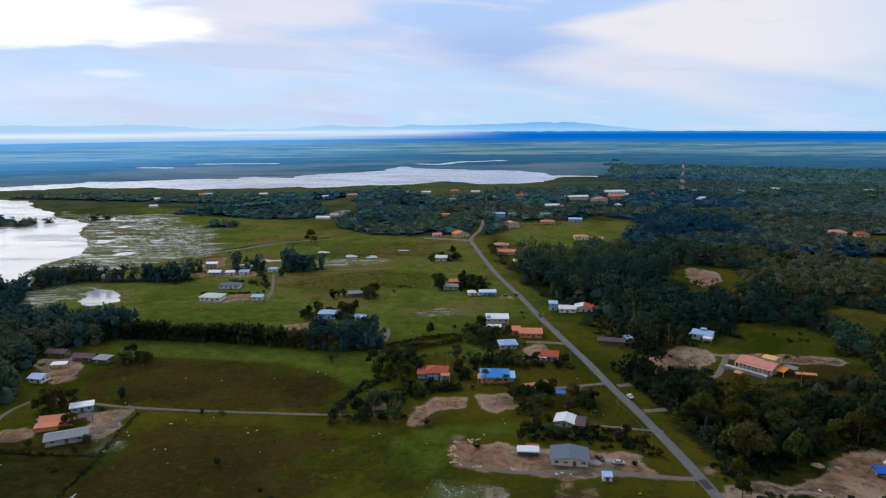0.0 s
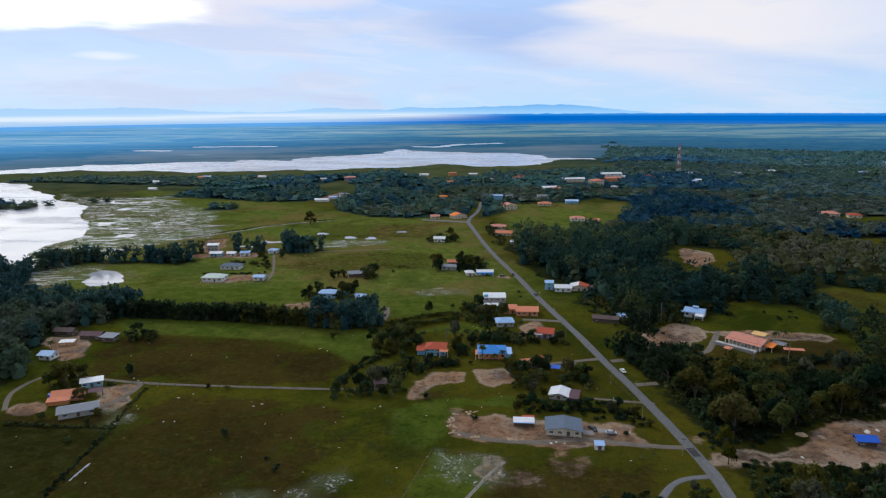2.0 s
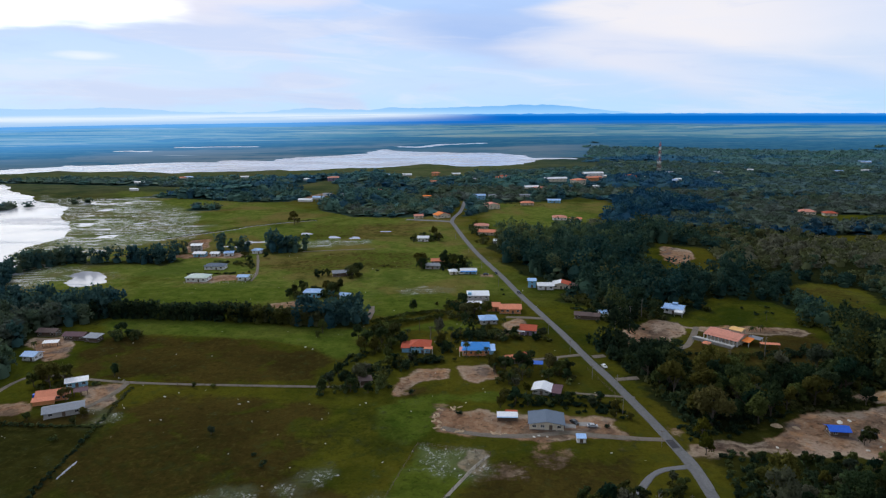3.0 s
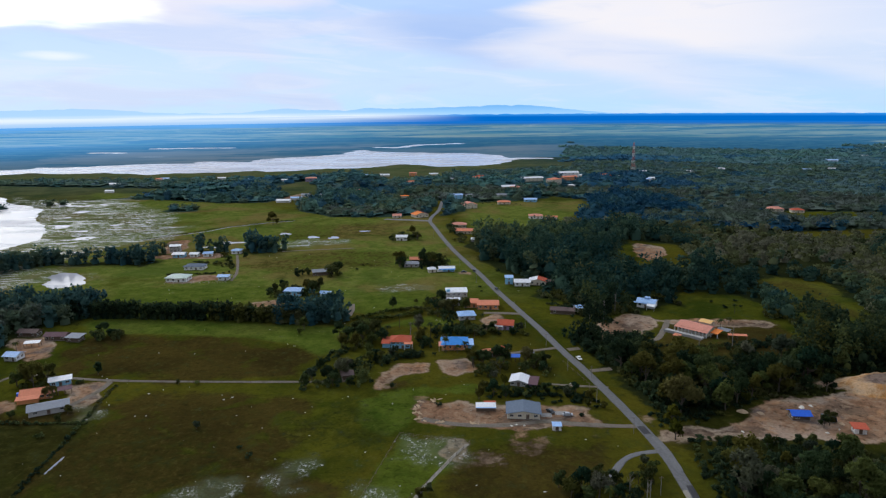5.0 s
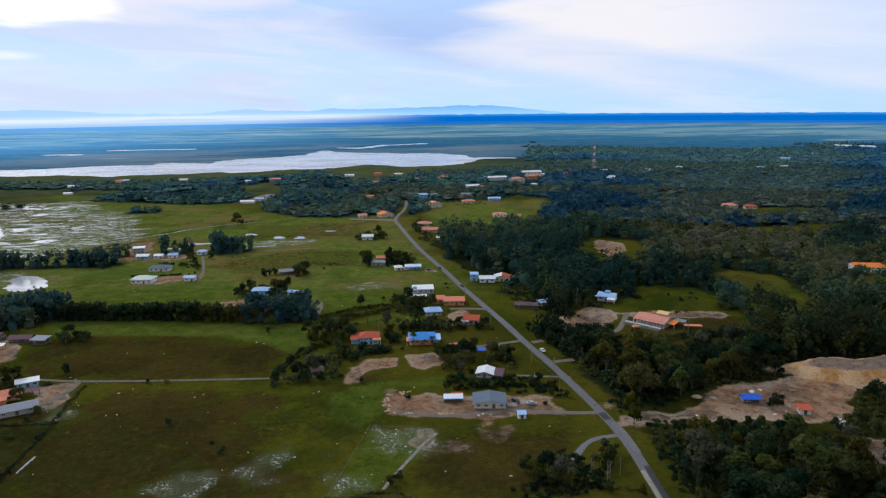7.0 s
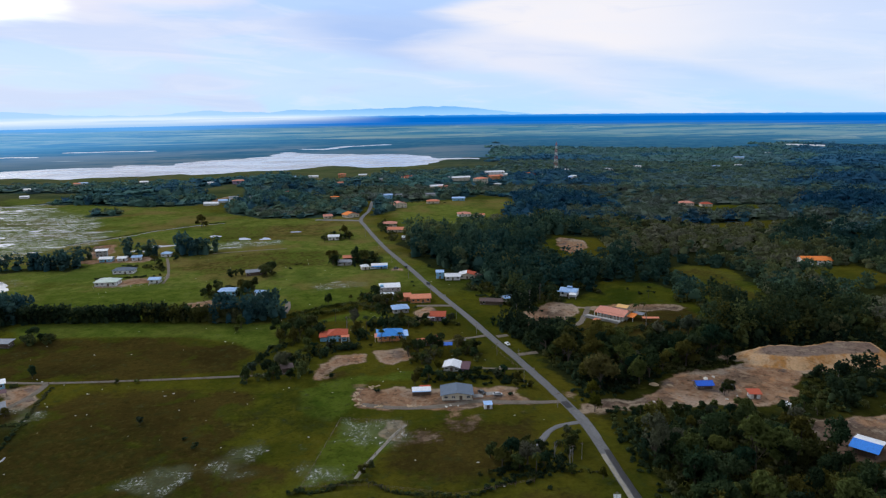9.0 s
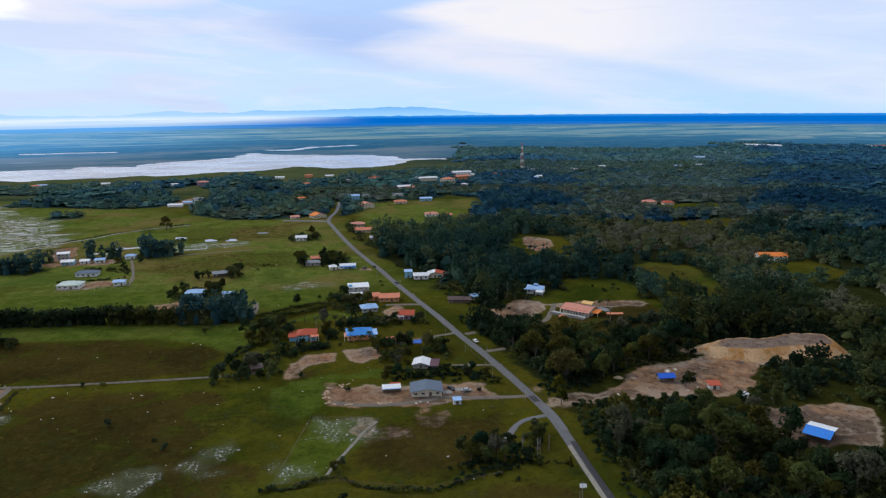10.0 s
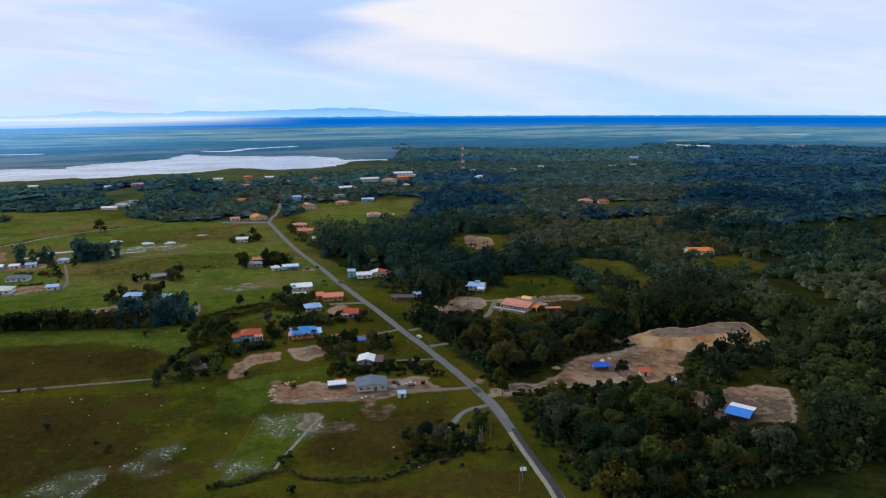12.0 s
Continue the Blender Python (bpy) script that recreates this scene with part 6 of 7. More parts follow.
# ---- mast ----
def mast(x, y, high):
    ob = thing("telecom_mast", x, y, 20, "tall red and white lattice telecom mast", "mast")
    n, half = 8, lambda z: 2.2 - 1.5 * z / high
    corners = ((-1, -1), (1, -1), (1, 1), (-1, 1))
    for k in range(n):
        z0, z1 = high * k / n, high * (k + 1) / n
        v, f = [], []
        for c, (cx, cy) in enumerate(corners):
            nx, ny = corners[(c + 1) % 4]
            limb(v, f, (cx * half(z0), cy * half(z0), z0), (cx * half(z1), cy * half(z1), z1), 0.14, 0.14, 4)
            limb(v, f, (cx * half(z0), cy * half(z0), z0), (nx * half(z1), ny * half(z1), z1), 0.075, 0.075, 4)
            limb(v, f, (nx * half(z0), ny * half(z0), z0), (cx * half(z1), cy * half(z1), z1), 0.075, 0.075, 4)
            limb(v, f, (cx * half(z1), cy * half(z1), z1), (nx * half(z1), ny * half(z1), z1), 0.075, 0.075, 4)
        seg = new("lattice_section", mesh_of("lattice_section", v, f, M["steel_red" if k % 2 else "steel_white"]))
        seg.parent = ob
    v, f = [], []
    limb(v, f, (0, 0, high), (0, 0, high + 4), 0.12, 0.06, 5)
    rod = new("antenna_rod", mesh_of("antenna_rod", v, f, M["steel_red"]))
    rod.parent = ob
    for k, (dx, dy, dz) in enumerate(((1.0, -0.6, 0.86), (-1.0, -0.6, 0.8), (0.4, -1.2, 0.70), (-0.6, -1.4, 0.6))):
        bm = bmesh.new()
        bmesh.ops.create_cone(bm, cap_ends=True, segments=14, radius1=0.6, radius2=0.4, depth=0.5, matrix=pose(dx, dy, high * dz, 90))
        part("dish", bm, "steel_white", ob)
    HOMES.append((x, y, 9))
    return ob


mast(328.0, 938.0, 54.0)


# ---- vehicles ----
def car(x, y, rot, paint, label, long=4.2, wide=1.72, tall=1.5, lift=0.2, van=False):
    ob = thing("car" if not van else "van", x, y, rot, label, "car" if not van else "van", lift=lift, size=(0.74, 0.74, 0.74))
    bm = bmesh.new()
    prof = [(-0.5, 0.32), (-0.49, 0.62), (-0.30, 0.66), (-0.16, 1.0), (0.26, 1.0), (0.40, 0.68), (0.49, 0.64), (0.5, 0.32)]
    if van:
        prof = [(-0.5, 0.25), (-0.5, 0.55), (-0.40, 0.98), (0.49, 1.0), (0.5, 0.25)]
    pts = []
    for s in (-1, 1):
        for px, pz in prof:
            inset = 0.86 if pz > 0.9 else 1.0
            pts.append((s * wide / 2 * inset, px * long, pz * tall))
    n = len(prof)
    faces = [tuple(range(n)), tuple(range(2 * n - 1, n - 1, -1))] + [(k, (k + 1) % n, n + (k + 1) % n, n + k) for k in range(n)]
    solid(bm, pts, faces)
    part("body", bm, paint, ob)
    bm = bmesh.new()
    for s in (-1, 1):
        a, b = s * (wide / 2 * 0.94 + 0.015), s * (wide / 2 * 0.87 + 0.03)
        solid(bm, [(a, -0.24 * long, 0.72 * tall), (a, 0.34 * long, 0.72 * tall), (b, 0.25 * long, 0.95 * tall), (b, -0.15 * long, 0.95 * tall)], [(0, 1, 2, 3)])
    part("side_windows", bm, "glass", ob)
    for ya, yb in ((-0.295, -0.175), (0.39, 0.275)):
        bm = bmesh.new()
        w = wide / 2 * 0.8
        if van and ya > 0:
            ya = yb = 0.502
        d = -0.012 * long if ya < 0 else 0.012 * long
        solid(bm, [(-w, ya * long + d, 0.71 * tall), (w, ya * long + d, 0.71 * tall), (w * 0.92, yb * long + d, 0.96 * tall), (-w * 0.92, yb * long + d, 0.96 * tall)], [(0, 1, 2, 3)])
        part("windscreen" if ya < 0 else "rear_window", bm, "glass", ob)
    for sx in (-1, 1):
        for sy in (-0.31, 0.31):
            bm = bmesh.new()
            bmesh.ops.create_cone(bm, cap_ends=True, segments=12, radius1=0.32, radius2=0.32, depth=0.22, matrix=pose(sx * (wide / 2 - 0.1), sy * long, 0.32, 0, 90, 0))
            wheel = part("wheel", bm, "rubber", ob)
            bm = bmesh.new()
            bmesh.ops.create_cone(bm, cap_ends=True, segments=10, radius1=0.19, radius2=0.19, depth=0.02, matrix=pose(sx * (wide / 2 + 0.015), sy * long, 0.32, 0, 90, 0))
            part("rim", bm, "car_silver", wheel)
        for yy, lamp_mt, nm in ((-0.498, "white", "headlight"), (0.5, "roof_red", "tail_light")):
            bm = bmesh.new()
            box(bm, sx * wide * 0.36 - 0.16, yy * long - 0.02, 0.50 * tall, sx * wide * 0.36 + 0.16, yy * long + 0.02, 0.58 * tall)
            part(nm, bm, lamp_mt, ob)
    return ob


car(47.4, 324.8, 10, "car_dark", "dark car driving along the road")
car(64.6, 224.0, 10, "car_white", "white car driving past the lane")
car(40.0, 366.0, 190, "car_dark", "dark car near the roadside shop")
car(34.0, 364.0, 80, "car_dark", "dark car parked beside the shop", lift=0.0)
car(49.0, 177.6, 84, "car_silver", "silver-blue car parked on bare soil by the new house", lift=0.0)
car(44.2, 180.4, 30, "car_dark", "dark car parked beside the new house", lift=0.0)
car(20.4, 366.4, 90, "car_white", "white van parked by the pavilion", 4.6, 1.8, 2.1, 0.0, True)
car(126.5, 167.6, 60, "car_dark", "dark lorry-sized van parked on the works plot", 6.0, 2.2, 2.6, 0.0, True)


# ---- poles, signs, posts, spoil ----
def pole(x, y, high=8.0, name="utility_pole"):
    ob = thing(name, x, y, 0, "slender pale concrete utility pole beside the road", "pole", "poles along the road", size=(0.7, 0.7, 0.8))
    v, f = [], []
    limb(v, f, (0, 0, -0.3), (0, 0, high), 0.12, 0.07, 6)
    shaft = new("shaft", mesh_of("shaft", v, f, M["concrete"]))
    shaft.parent = ob
    bm = bmesh.new()
    box(bm, -0.8, -0.06, high - 0.6, 0.8, 0.06, high - 0.46)
    part("crossarm", bm, "timber", ob)
    return ob


for px, py in ((64.0, 205), (60.5, 186), (57.8, 214), (55.5, 240), (51, 262), (45, 300), (38.6, 340), (33, 380), (28.5, 425), (22, 470), (65.5, 165), (58.2, 131.5), (61.2, 132.5), (60.5, 108), (58, 104)):
    pole(px, py, 6.5)


def signboard(x, y):
    ob = thing("signboard", x, y, -20, "tilted white roadside board on two thin posts", "sign", size=(0.8, 0.8, 0.8))
    posts(ob, [(-0.7, 0), (0.7, 0)], 1.4, "timber", 0.06)
    bm = bmesh.new()
    box(bm, -1.1, -0.05, 0, 1.1, 0.05, 1.3, pose(0, -0.1, 1.2, -35, 0, 8))
    part("board", bm, "white", ob)
    return ob


signboard(62.3, 111.5)


def heap(x, y, w, d, high, seed, mt="spoil", label="low heap of tan excavated soil"):
    rng = random.Random(seed)
    ob = bpy.data.meshes.new("spoil_heap")
    verts, faces, n = [(0, 0, high)], [], 14
    for ring, q in enumerate((0.4, 0.75, 1.0)):
        for k in range(n):
            a = 6.2832 * k / n
            s = q * rng.uniform(0.85, 1.15)
            verts.append((math.cos(a) * w * s / 2, math.sin(a) * d * s / 2, high * (1 - q) * rng.uniform(0.8, 1.25) - (0.25 if ring == 2 else 0)))
    for k in range(n):
        faces.append((0, 1 + k, 1 + (k + 1) % n))
        for r in (0, 1):
            a, b = 1 + r * n + k, 1 + r * n + (k + 1) % n
            faces.append((a, a + n, b + n, b))
    ob.from_pydata(verts, [], faces)
    ob.materials.append(M[mt])
    t = new("soil_mound", ob)
    t.matrix_world = pose(x, y, ground_z(x, y), 0, 0, rng.uniform(0, 180))
    return tagged(t, label, "soil heap", "soil heaps")


HOMES += [(130, 152, 5.5), (121, 247, 8.5), (112, 244, 6.0), (136, 243, 6.0), (120, 163, 5.0), (277, 309, 9), (285, 309, 9), (127, 250, 8.5), (134, 250, 7.5), (127, 243, 7), (116, 283, 6.5), (142, 242, 5)]
rim_spots = random.Random(5)
RIM = [(18, 189.6), (9, 193.2), (4, 191.4), (2.6, 186), (2.4, 179), (8, 177), (16, 175.4), (24, 173.4)]
for k in range(34):
    n = rim_spots.randrange(len(RIM) - 1)
    q = rim_spots.random()
    x, y = (RIM[n][j] * (1 - q) + RIM[n + 1][j] * q + rim_spots.gauss(0, 0.6) for j in (0, 1))
    heap(x, y, rim_spots.uniform(0.9, 2.6), rim_spots.uniform(0.7, 1.4), rim_spots.uniform(0.25, 0.6), 200 + k)
for k, (x, y, w, d, hh) in enumerate([(27, 186.5, 3, 2.4, 1.0), (104, 176, 4, 3, 0.8), (109, 174.5, 3, 2, 0.6), (129, 165.5, 3, 2, 0.8), (97, 255, 3, 2, 0.6)]):
    heap(x, y, w, d, hh, 300 + k)


for k, (x, y, w) in enumerate([(30.6, 172.4, 1.6), (32.2, 172.9, 1.2), (34.5, 172.2, 0.9), (124.0, 177.5, 3.4), (127.5, 178.4, 2.2), (121.6, 160.4, 1.4), (97.6, 163.2, 1.5), (126.4, 162.2, 1.2)]):
    heap(x, y, w, w * 0.6, 0.35, 340 + k, "pale_litter", "low pile of pale rubble on bare soil")


def pad(x, y, rot, w, d):
    ob = thing("concrete_pad", x, y, rot, "grey concrete pad on the bare house plot", "pad", "concrete pads")
    bm = bmesh.new()
    box(bm, -w / 2, -d / 2, -0.2, w / 2, d / 2, 0.14)
    part("slab", bm, "concrete", ob)
    bm = bmesh.new()
    box(bm, -w / 2 - 0.12, -d / 2 - 0.12, -0.2, w / 2 + 0.12, d / 2 + 0.12, 0.06)
    part("footing", bm, "plaster_grey", ob)


pad(42.6, 178.8, -8, 3.0, 2.6)
pad(47.4, 179.6, -8, 3.6, 2.4)


# ---- palms ----
def palm_meshes(seed, high, n=13):
    rng = np.random.default_rng(seed)
    fronds = []
    for k in range(n):
        a = 6.2832 * k / n + rng.uniform(-0.2, 0.2)
        lift, reach = rng.uniform(0.1, 1.1), rng.uniform(2.0, 2.7)
        verts, faces, steps = [], [], 7
        for s in range(steps + 1):
            t = s / steps
            r, z = reach * t, high + lift * t * 1.6 - 2.2 * t * t
            w = 0.42 * math.sin(math.pi * min(1, t * 0.92 + 0.08)) + 0.03
            c, sn = math.cos(a), math.sin(a)
            jag = w * (1.25 if s % 2 else 0.75)
            verts += [(c * r - sn * jag, sn * r + c * jag, z - 0.25 * jag), (c * r, sn * r, z + 0.06), (c * r + sn * jag, sn * r - c * jag, z - 0.25 * jag)]
            if s:
                b = 3 * (s - 1)
                faces += [(b, b + 1, b + 4, b + 3), (b + 1, b + 2, b + 5, b + 4)]
        fronds.append(mesh_of("frond", verts, faces, M["frond"]))
    v, f = [], []
    bend = rng.uniform(-0.5, 0.5, 2)
    for s in range(4):
        p = lambda t: (bend[0] * (t * t - t), bend[1] * (t * t - t), high * t - 0.2)
        limb(v, f, p(s / 4), p((s + 1) / 4), 0.17 - 0.02 * s, 0.15 - 0.02 * s, 6)
    return fronds, mesh_of("trunk", v, f, M["bark"])


PALMS = [palm_meshes(300 + k, hh) for k, hh in enumerate((5.0, 6.5, 4.0, 7.5))]


def palm(x, y, k=0, scale=1.0):
    ob = new("coconut_palm")
    ob.matrix_world = pose(x, y, ground_z(x, y), 0, 0, random.uniform(0, 360)) @ Matrix.Scale(scale, 4)
    fronds, trunk = PALMS[k % len(PALMS)]
    for me in fronds:
        new("frond", me).parent = ob
    new("trunk", trunk).parent = ob
    return tagged(ob, "coconut palm with drooping green fronds by the houses", "palm", "palms among the houses")


for k, (x, y) in enumerate([(25.5, 214), (28, 210), (30, 216), (33, 213), (36, 216), (24, 219), (41, 215), (15, 236), (19.5, 234.6), (22.5, 235), (-8, 262), (-3, 268), (2, 264), (33, 270), (36, 256),
                            (10, 255), (14, 260), (28, 252), (4, 252), (-12, 258), (46, 217), (50, 222), (-4, 470), (4, 472), (7, 470), (0, 474), (42, 448), (40, 456), (48, 500), (36, 500), (140, 260),
                            (131, 249), (78, 246), (-154, 250), (44, 137), (47, 128), (57.5, 138), (150, 275), (-8, 456), (10, 462)]):
    palm(x, y, k, 0.62 + 0.06 * (k % 4))


# ---- trees, woods and bushes ----
def bare_tree(x, y, high):
    rng = random.Random(int(x * 10))
    v, f = [], []
    limb(v, f, (0, 0, -0.3), (0.2, 0, high * 0.6), 0.16, 0.1, 6)
    limb(v, f, (0.2, 0, high * 0.6), (0.0, 0.1, high), 0.1, 0.03, 6)
    for _ in range(9):
        z, a = high * rng.uniform(0.4, 0.9), rng.uniform(0, 6.28)
        limb(v, f, (0.1, 0, z), (math.cos(a) * 0.9, math.sin(a) * 0.9, z + 1.3), 0.05, 0.015, 4)
    ob = new("bare_tree")
    ob.matrix_world = pose(x, y, ground_z(x, y), 0, 0, rng.uniform(0, 360))
    new("trunk", mesh_of("trunk", v, f, M["bark_pale"])).parent = ob
    return tagged(ob, "leafless pale dead tree standing over the bushes", "dead tree", "dead trees")


for x, y, hh in ((84, 272, 9), (87, 268, 10), (79, 262, 8), (103, 225, 9), (176, 208, 10), (178, 205, 9), (110, 222, 7), (96, 280, 10), (166, 165, 8), (128, 232, 8), (57, 130, 5), (54, 134, 5), (1.5, 251, 8)):
    bare_tree(x, y, hh)

# trees that can be told apart: gardens, field edges, hedges
LONE = [(-62, 331, 0, .8), (-66, 327, 1, .8), (-68, 322, 3, .9), (-50, 330, 0, .9), (-47, 324, 2, .8), (-44, 327, 4, .8), (-41, 362, 5, .9), (-38, 366, 2, .8), (-55, 366, 0, .6), (-60, 362, 3, .8),
        (-64, 336, 1, .7), (-52, 340, 3, .8), (-44, 268, 1, .75), (-45, 263, 3, .6), (-20, 258, 2, .8), (-16, 262, 5, .8), (-24, 252, 0, .9), (-18, 250, 4, .9), (-13, 254, 2, .85), (-26, 246, 3, 1.), (-20, 243, 1, .8), (-14, 246, 0, .8),
        (-10, 250, 5, .7), (-28, 258, 2, .7), (5, 258, 4, .8), (6, 248, 1, .8), (8, 244, 3, .8), (-15, 236, 3, .8), (-18, 226, 3, .7), (-22, 222, 0, .6), (-14, 230, 3, .7), (-24, 215, 2, .75), (-28, 212, 5, .7), (-26, 207, 0, .7),
        (-20, 206, 3, .8), (-32, 222, 1, .6), (-34, 213, 3, .8), (-35, 206, 1, .7), (-18, 217, 3, .6), (-12, 233, 3, .7), (-6, 234, 3, .6), (17, 300, 2, .8), (14, 296, 0, .8), (15, 290, 5, .8), (18, 286, 2, .85), (22, 288, 0, .85), (28, 290, 1, .9),
        (12, 300, 3, .8), (20, 294, 3, .9), (24, 284, 3, .8), (17, 279, 0, .7), (-6, 296, 1, .7), (48, 258, 3, .8), (37, 262, 3, .7), (36, 258, 1, .6), (44, 254, 3, .6), (26, 262, 1, .6), (16, 256, 3, .8),
        (24, 222, 0, .9), (28, 220, 2, .8), (33, 221, 4, .8), (36, 224, 5, .8), (44, 221, 2, .8), (47, 218, 0, .8), (51, 221, 3, .9), (26, 226, 3, .8), (30, 208, 3, .7), (42, 212, 3, .8), (49, 213, 3, .8), (29, 199, 3, .7), (25, 197, 0, .6), (28, 194, 2, .6),
        (32, 193, 3, .7), (36, 194, 3, .6), (42, 194, 3, .6), (46, 196, 3, .7), (52, 192, 3, .7), (56, 195, 3, .7), (59, 189, 3, .7), (57, 184, 3, .6), (62, 182, 3, .5), (23, 192, 1, .6),
        (8, 380, 2, 1.), (-3, 383, 2, 1.05), (-2, 379, 0, .9), (12, 384, 5, .9), (16, 384, 2, .9), (20, 386, 0, .9), (17, 379, 3, .9), (24, 384, 3, .8), (11, 390, 4, .8), (3, 465, 2, .8), (7, 468, 4, .9), (10, 466, 0, .8), (-9, 465, 3, .7),
        (-105.5, 540, 2, 1.2), (-103, 542, 3, 1.), (42, 135, 2, .7), (39, 133, 0, .7), (46, 133, 5, .7), (43, 130, 3, .9), (48, 136, 3, .9), (37, 138, 3, .8), (50, 131, 3, .8), (2, 136, 3, .6), (4, 138, 3, .5), (60, 140, 3, .8), (63, 143, 3, .7),
        (66, 138, 0, .6), (125, 165, 3, .8), (121, 163, 3, .7), (62, 147, 3, .6), (56, 126, 3, .5), (-130, 215, 2, .9), (-127, 219, 0, .9), (-133, 220, 5, .9), (-119, 203.4, 2, .55), (-113, 191.5, 3, .6), (-110, 193, 3, .5), (-108, 192, 3, .6), (-114, 190, 3, .6), (-112, 224, 1, .6), (-147, 262, 2, .7), (-128, 268, 2, .7), (-124, 267, 3, .8),
        (-130, 264, 3, .7), (-118, 190, 3, .6), (-124, 190, 3, .5), (-136, 216, 0, .8), (-80, 213, 3, .4), (-64, 178, 3, .5), (-108, 405, 3, .9), (-112, 410, 0, .8), (-100, 415, 3, .8), (-105, 395, 3, .7)]
for x, y, k, s in LONE:
    if all(math.hypot(x - hx, y - hy) > r * 0.8 for hx, hy, r in HOMES) and float(to_line(np.array([x]), np.array([y]), ROAD)[0]) > 5:
        stand("tree", TREES[k], x, y, s, "broad-leaved garden tree with a dense dark green crown", "tree", "trees among the fields and houses")
for x, y, s in ((63, 122, .5), (122.5, 163.5, .7), (60, 137, .8), (79, 170, .9), (76, 160, .9), (100, 152, .7), (58, 134, .6), (108, 182, .6), (48, 141, .7), (33, 203, .6), (52, 138, .6)):
    stand("tree", YELLOW, x, y, s, "small bushy tree with yellow-green leaves", "tree", "yellow-green trees")

# the forest edge nearest to the road and the works plot, tree by tree
ex, ey, erng = scattered(72, 92, 150, 215, 6.2, 21)
deep = growth(ex, ey)
keep = (deep > 0.5) & free_of_homes(ex, ey) & in_sight(ex, ey)
order = np.argsort(np.hypot(ex - 70, ey - 100))
near = [k for k in order if keep[k]][:210]
for k in near:
    kind = erng.integers(0, len(TREES))
    beside_plot = float(inside(ex[k:k + 1], ey[k:k + 1], SOILS[3])[0]) > -24 and ey[k] < 172
    stand("tree", TREES[kind], float(ex[k]), float(ey[k]), float(erng.choice([0.7, 0.85, 1.0, 1.15, 1.3])) * (0.55 if beside_plot else 1.0), "dark green forest tree at the edge of the woods", "tree", "forest trees beside the road")
taken = np.zeros(len(ex), bool)
taken[near] = True


def beyond_near(x, y):
    """Outside the stretch whose trees stand singly."""
    limit = max(math.hypot(ex[k] - 70, ey[k] - 100) for k in near)
    return (np.hypot(x - 70, y - 100) > limit) | (x > 150) | (y > 215)


for name, rect, gap, lo, hi, radius, tall, n, size, mt, rays, seed, label in [
    ("forest_near", (70, 90, 330, 330), 6.4, 0, 330, 4.0, 11.5, 170, 0.62, "leaf_wood", 3, 31, "dense dark green broad-leaved forest"),
    ("forest_mid", (40, 200, 640, 560), 7.8, 330, 560, 5.0, 10.5, 90, 0.85, "leaf_mid_haze", 3, 32, "dense mixed green forest further off"),
    ("forest_far", (-560, 400, 900, 830), 10.4, 560, 790, 6.6, 9.5, 58, 1.0, "leaf_far_haze", 3, 33, "green village woods and forest tinted blue for haze"),
    ("forest_distant", (-560, 500, 1200, 1150), 12.6, 790, 1150, 9.0, 8.0, 24, 1.4, "leaf_dim_haze", 3, 39, "village woods and forest with haze blue in the leaf colour"),
    ("forest_farthest", (100, 800, 2200, 1900), 19, 1150, 1720, 14.0, 7.0, 10, 2.2, "leaf_blue_haze", 3, 34, "far forest canopy with haze blue in its colour"),
    ("west_woods", (-320, 180, -20, 460), 5.2, 0, 560, 3.6, 9.0, 100, 0.78, "leaf_west_haze", 3, 35, "dark green woods along the flooded land"),
]:
    def covers(x, y):
        away, d = np.hypot(x, y + 20), growth(x, y)
        if name == "forest_farthest":
            d = np.where(ripple(x * 0.5, y, 240, 13, 4) + 0.12 * smooth(x, -200, 400) > 0.28 + 0.34 * smooth(np.hypot(x, y), 1250, 1700), 5.0, -5.0)
            d = np.where(x < 0.24 * y + 40 * (ripple(x, y, 90, 44) - 0.5), -5.0, d)
            d = np.where(inside(x, y, LAGOON) > -40, -5.0, d)
        ok = (d > 1.0) & in_sight(x, y) & free_of_homes(x, y) & (away < hi) & (away >= lo)
        if name == "forest_near":
            ok &= beyond_near(x, y)
        if name in ("forest_near", "forest_mid"):
            ok &= (x > 40) & (ripple(x, y, 30, 41) > 0.30)
        if name in ("forest_far", "forest_distant"):
            ok &= ripple(x, y, 60, 42) > 0.17
        return ok

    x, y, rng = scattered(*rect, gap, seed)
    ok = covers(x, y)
    wide = {"leaf_far_haze": 46.0, "leaf_dim_haze": 60.0, "leaf_blue_haze": 80.0}.get(mt, 34.0)
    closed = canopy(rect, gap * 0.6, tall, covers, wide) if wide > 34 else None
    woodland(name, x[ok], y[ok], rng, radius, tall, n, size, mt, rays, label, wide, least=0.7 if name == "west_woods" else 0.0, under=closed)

# the low tree row between the two western fields
rx, ry = [], []
for k in range(190):
    q = k / 190
    rx.append(-153 + 108 * q + erng.normal() * 0.8)
    ry.append(296 - 18 * q + 2.5 * math.sin(3.1416 * q) + erng.normal() * 1.4)
rx, ry = np.array(rx), np.array(ry)
woodland("tree_row", rx, ry, erng, 2.4, 6.2, 64, 0.60, "leaf_wood", 3, "dark green tree row between two fields", 30.0, 0.75)

# undergrowth that closes the forest floor
ux, uy, urng = scattered(66, 88, 250, 350, 3.1, 37)
ok = (growth(ux, uy) > -0.6) & in_sight(ux, uy) & free_of_homes(ux, uy) & ((uy < 260) | (np.hypot(ux, uy) < 330))
woodland("undergrowth", ux[ok], uy[ok], urng, 1.7, 3.2, 15, 0.75, "leaf_wood", 4, "dense dark green undergrowth below the forest trees", 18.0)

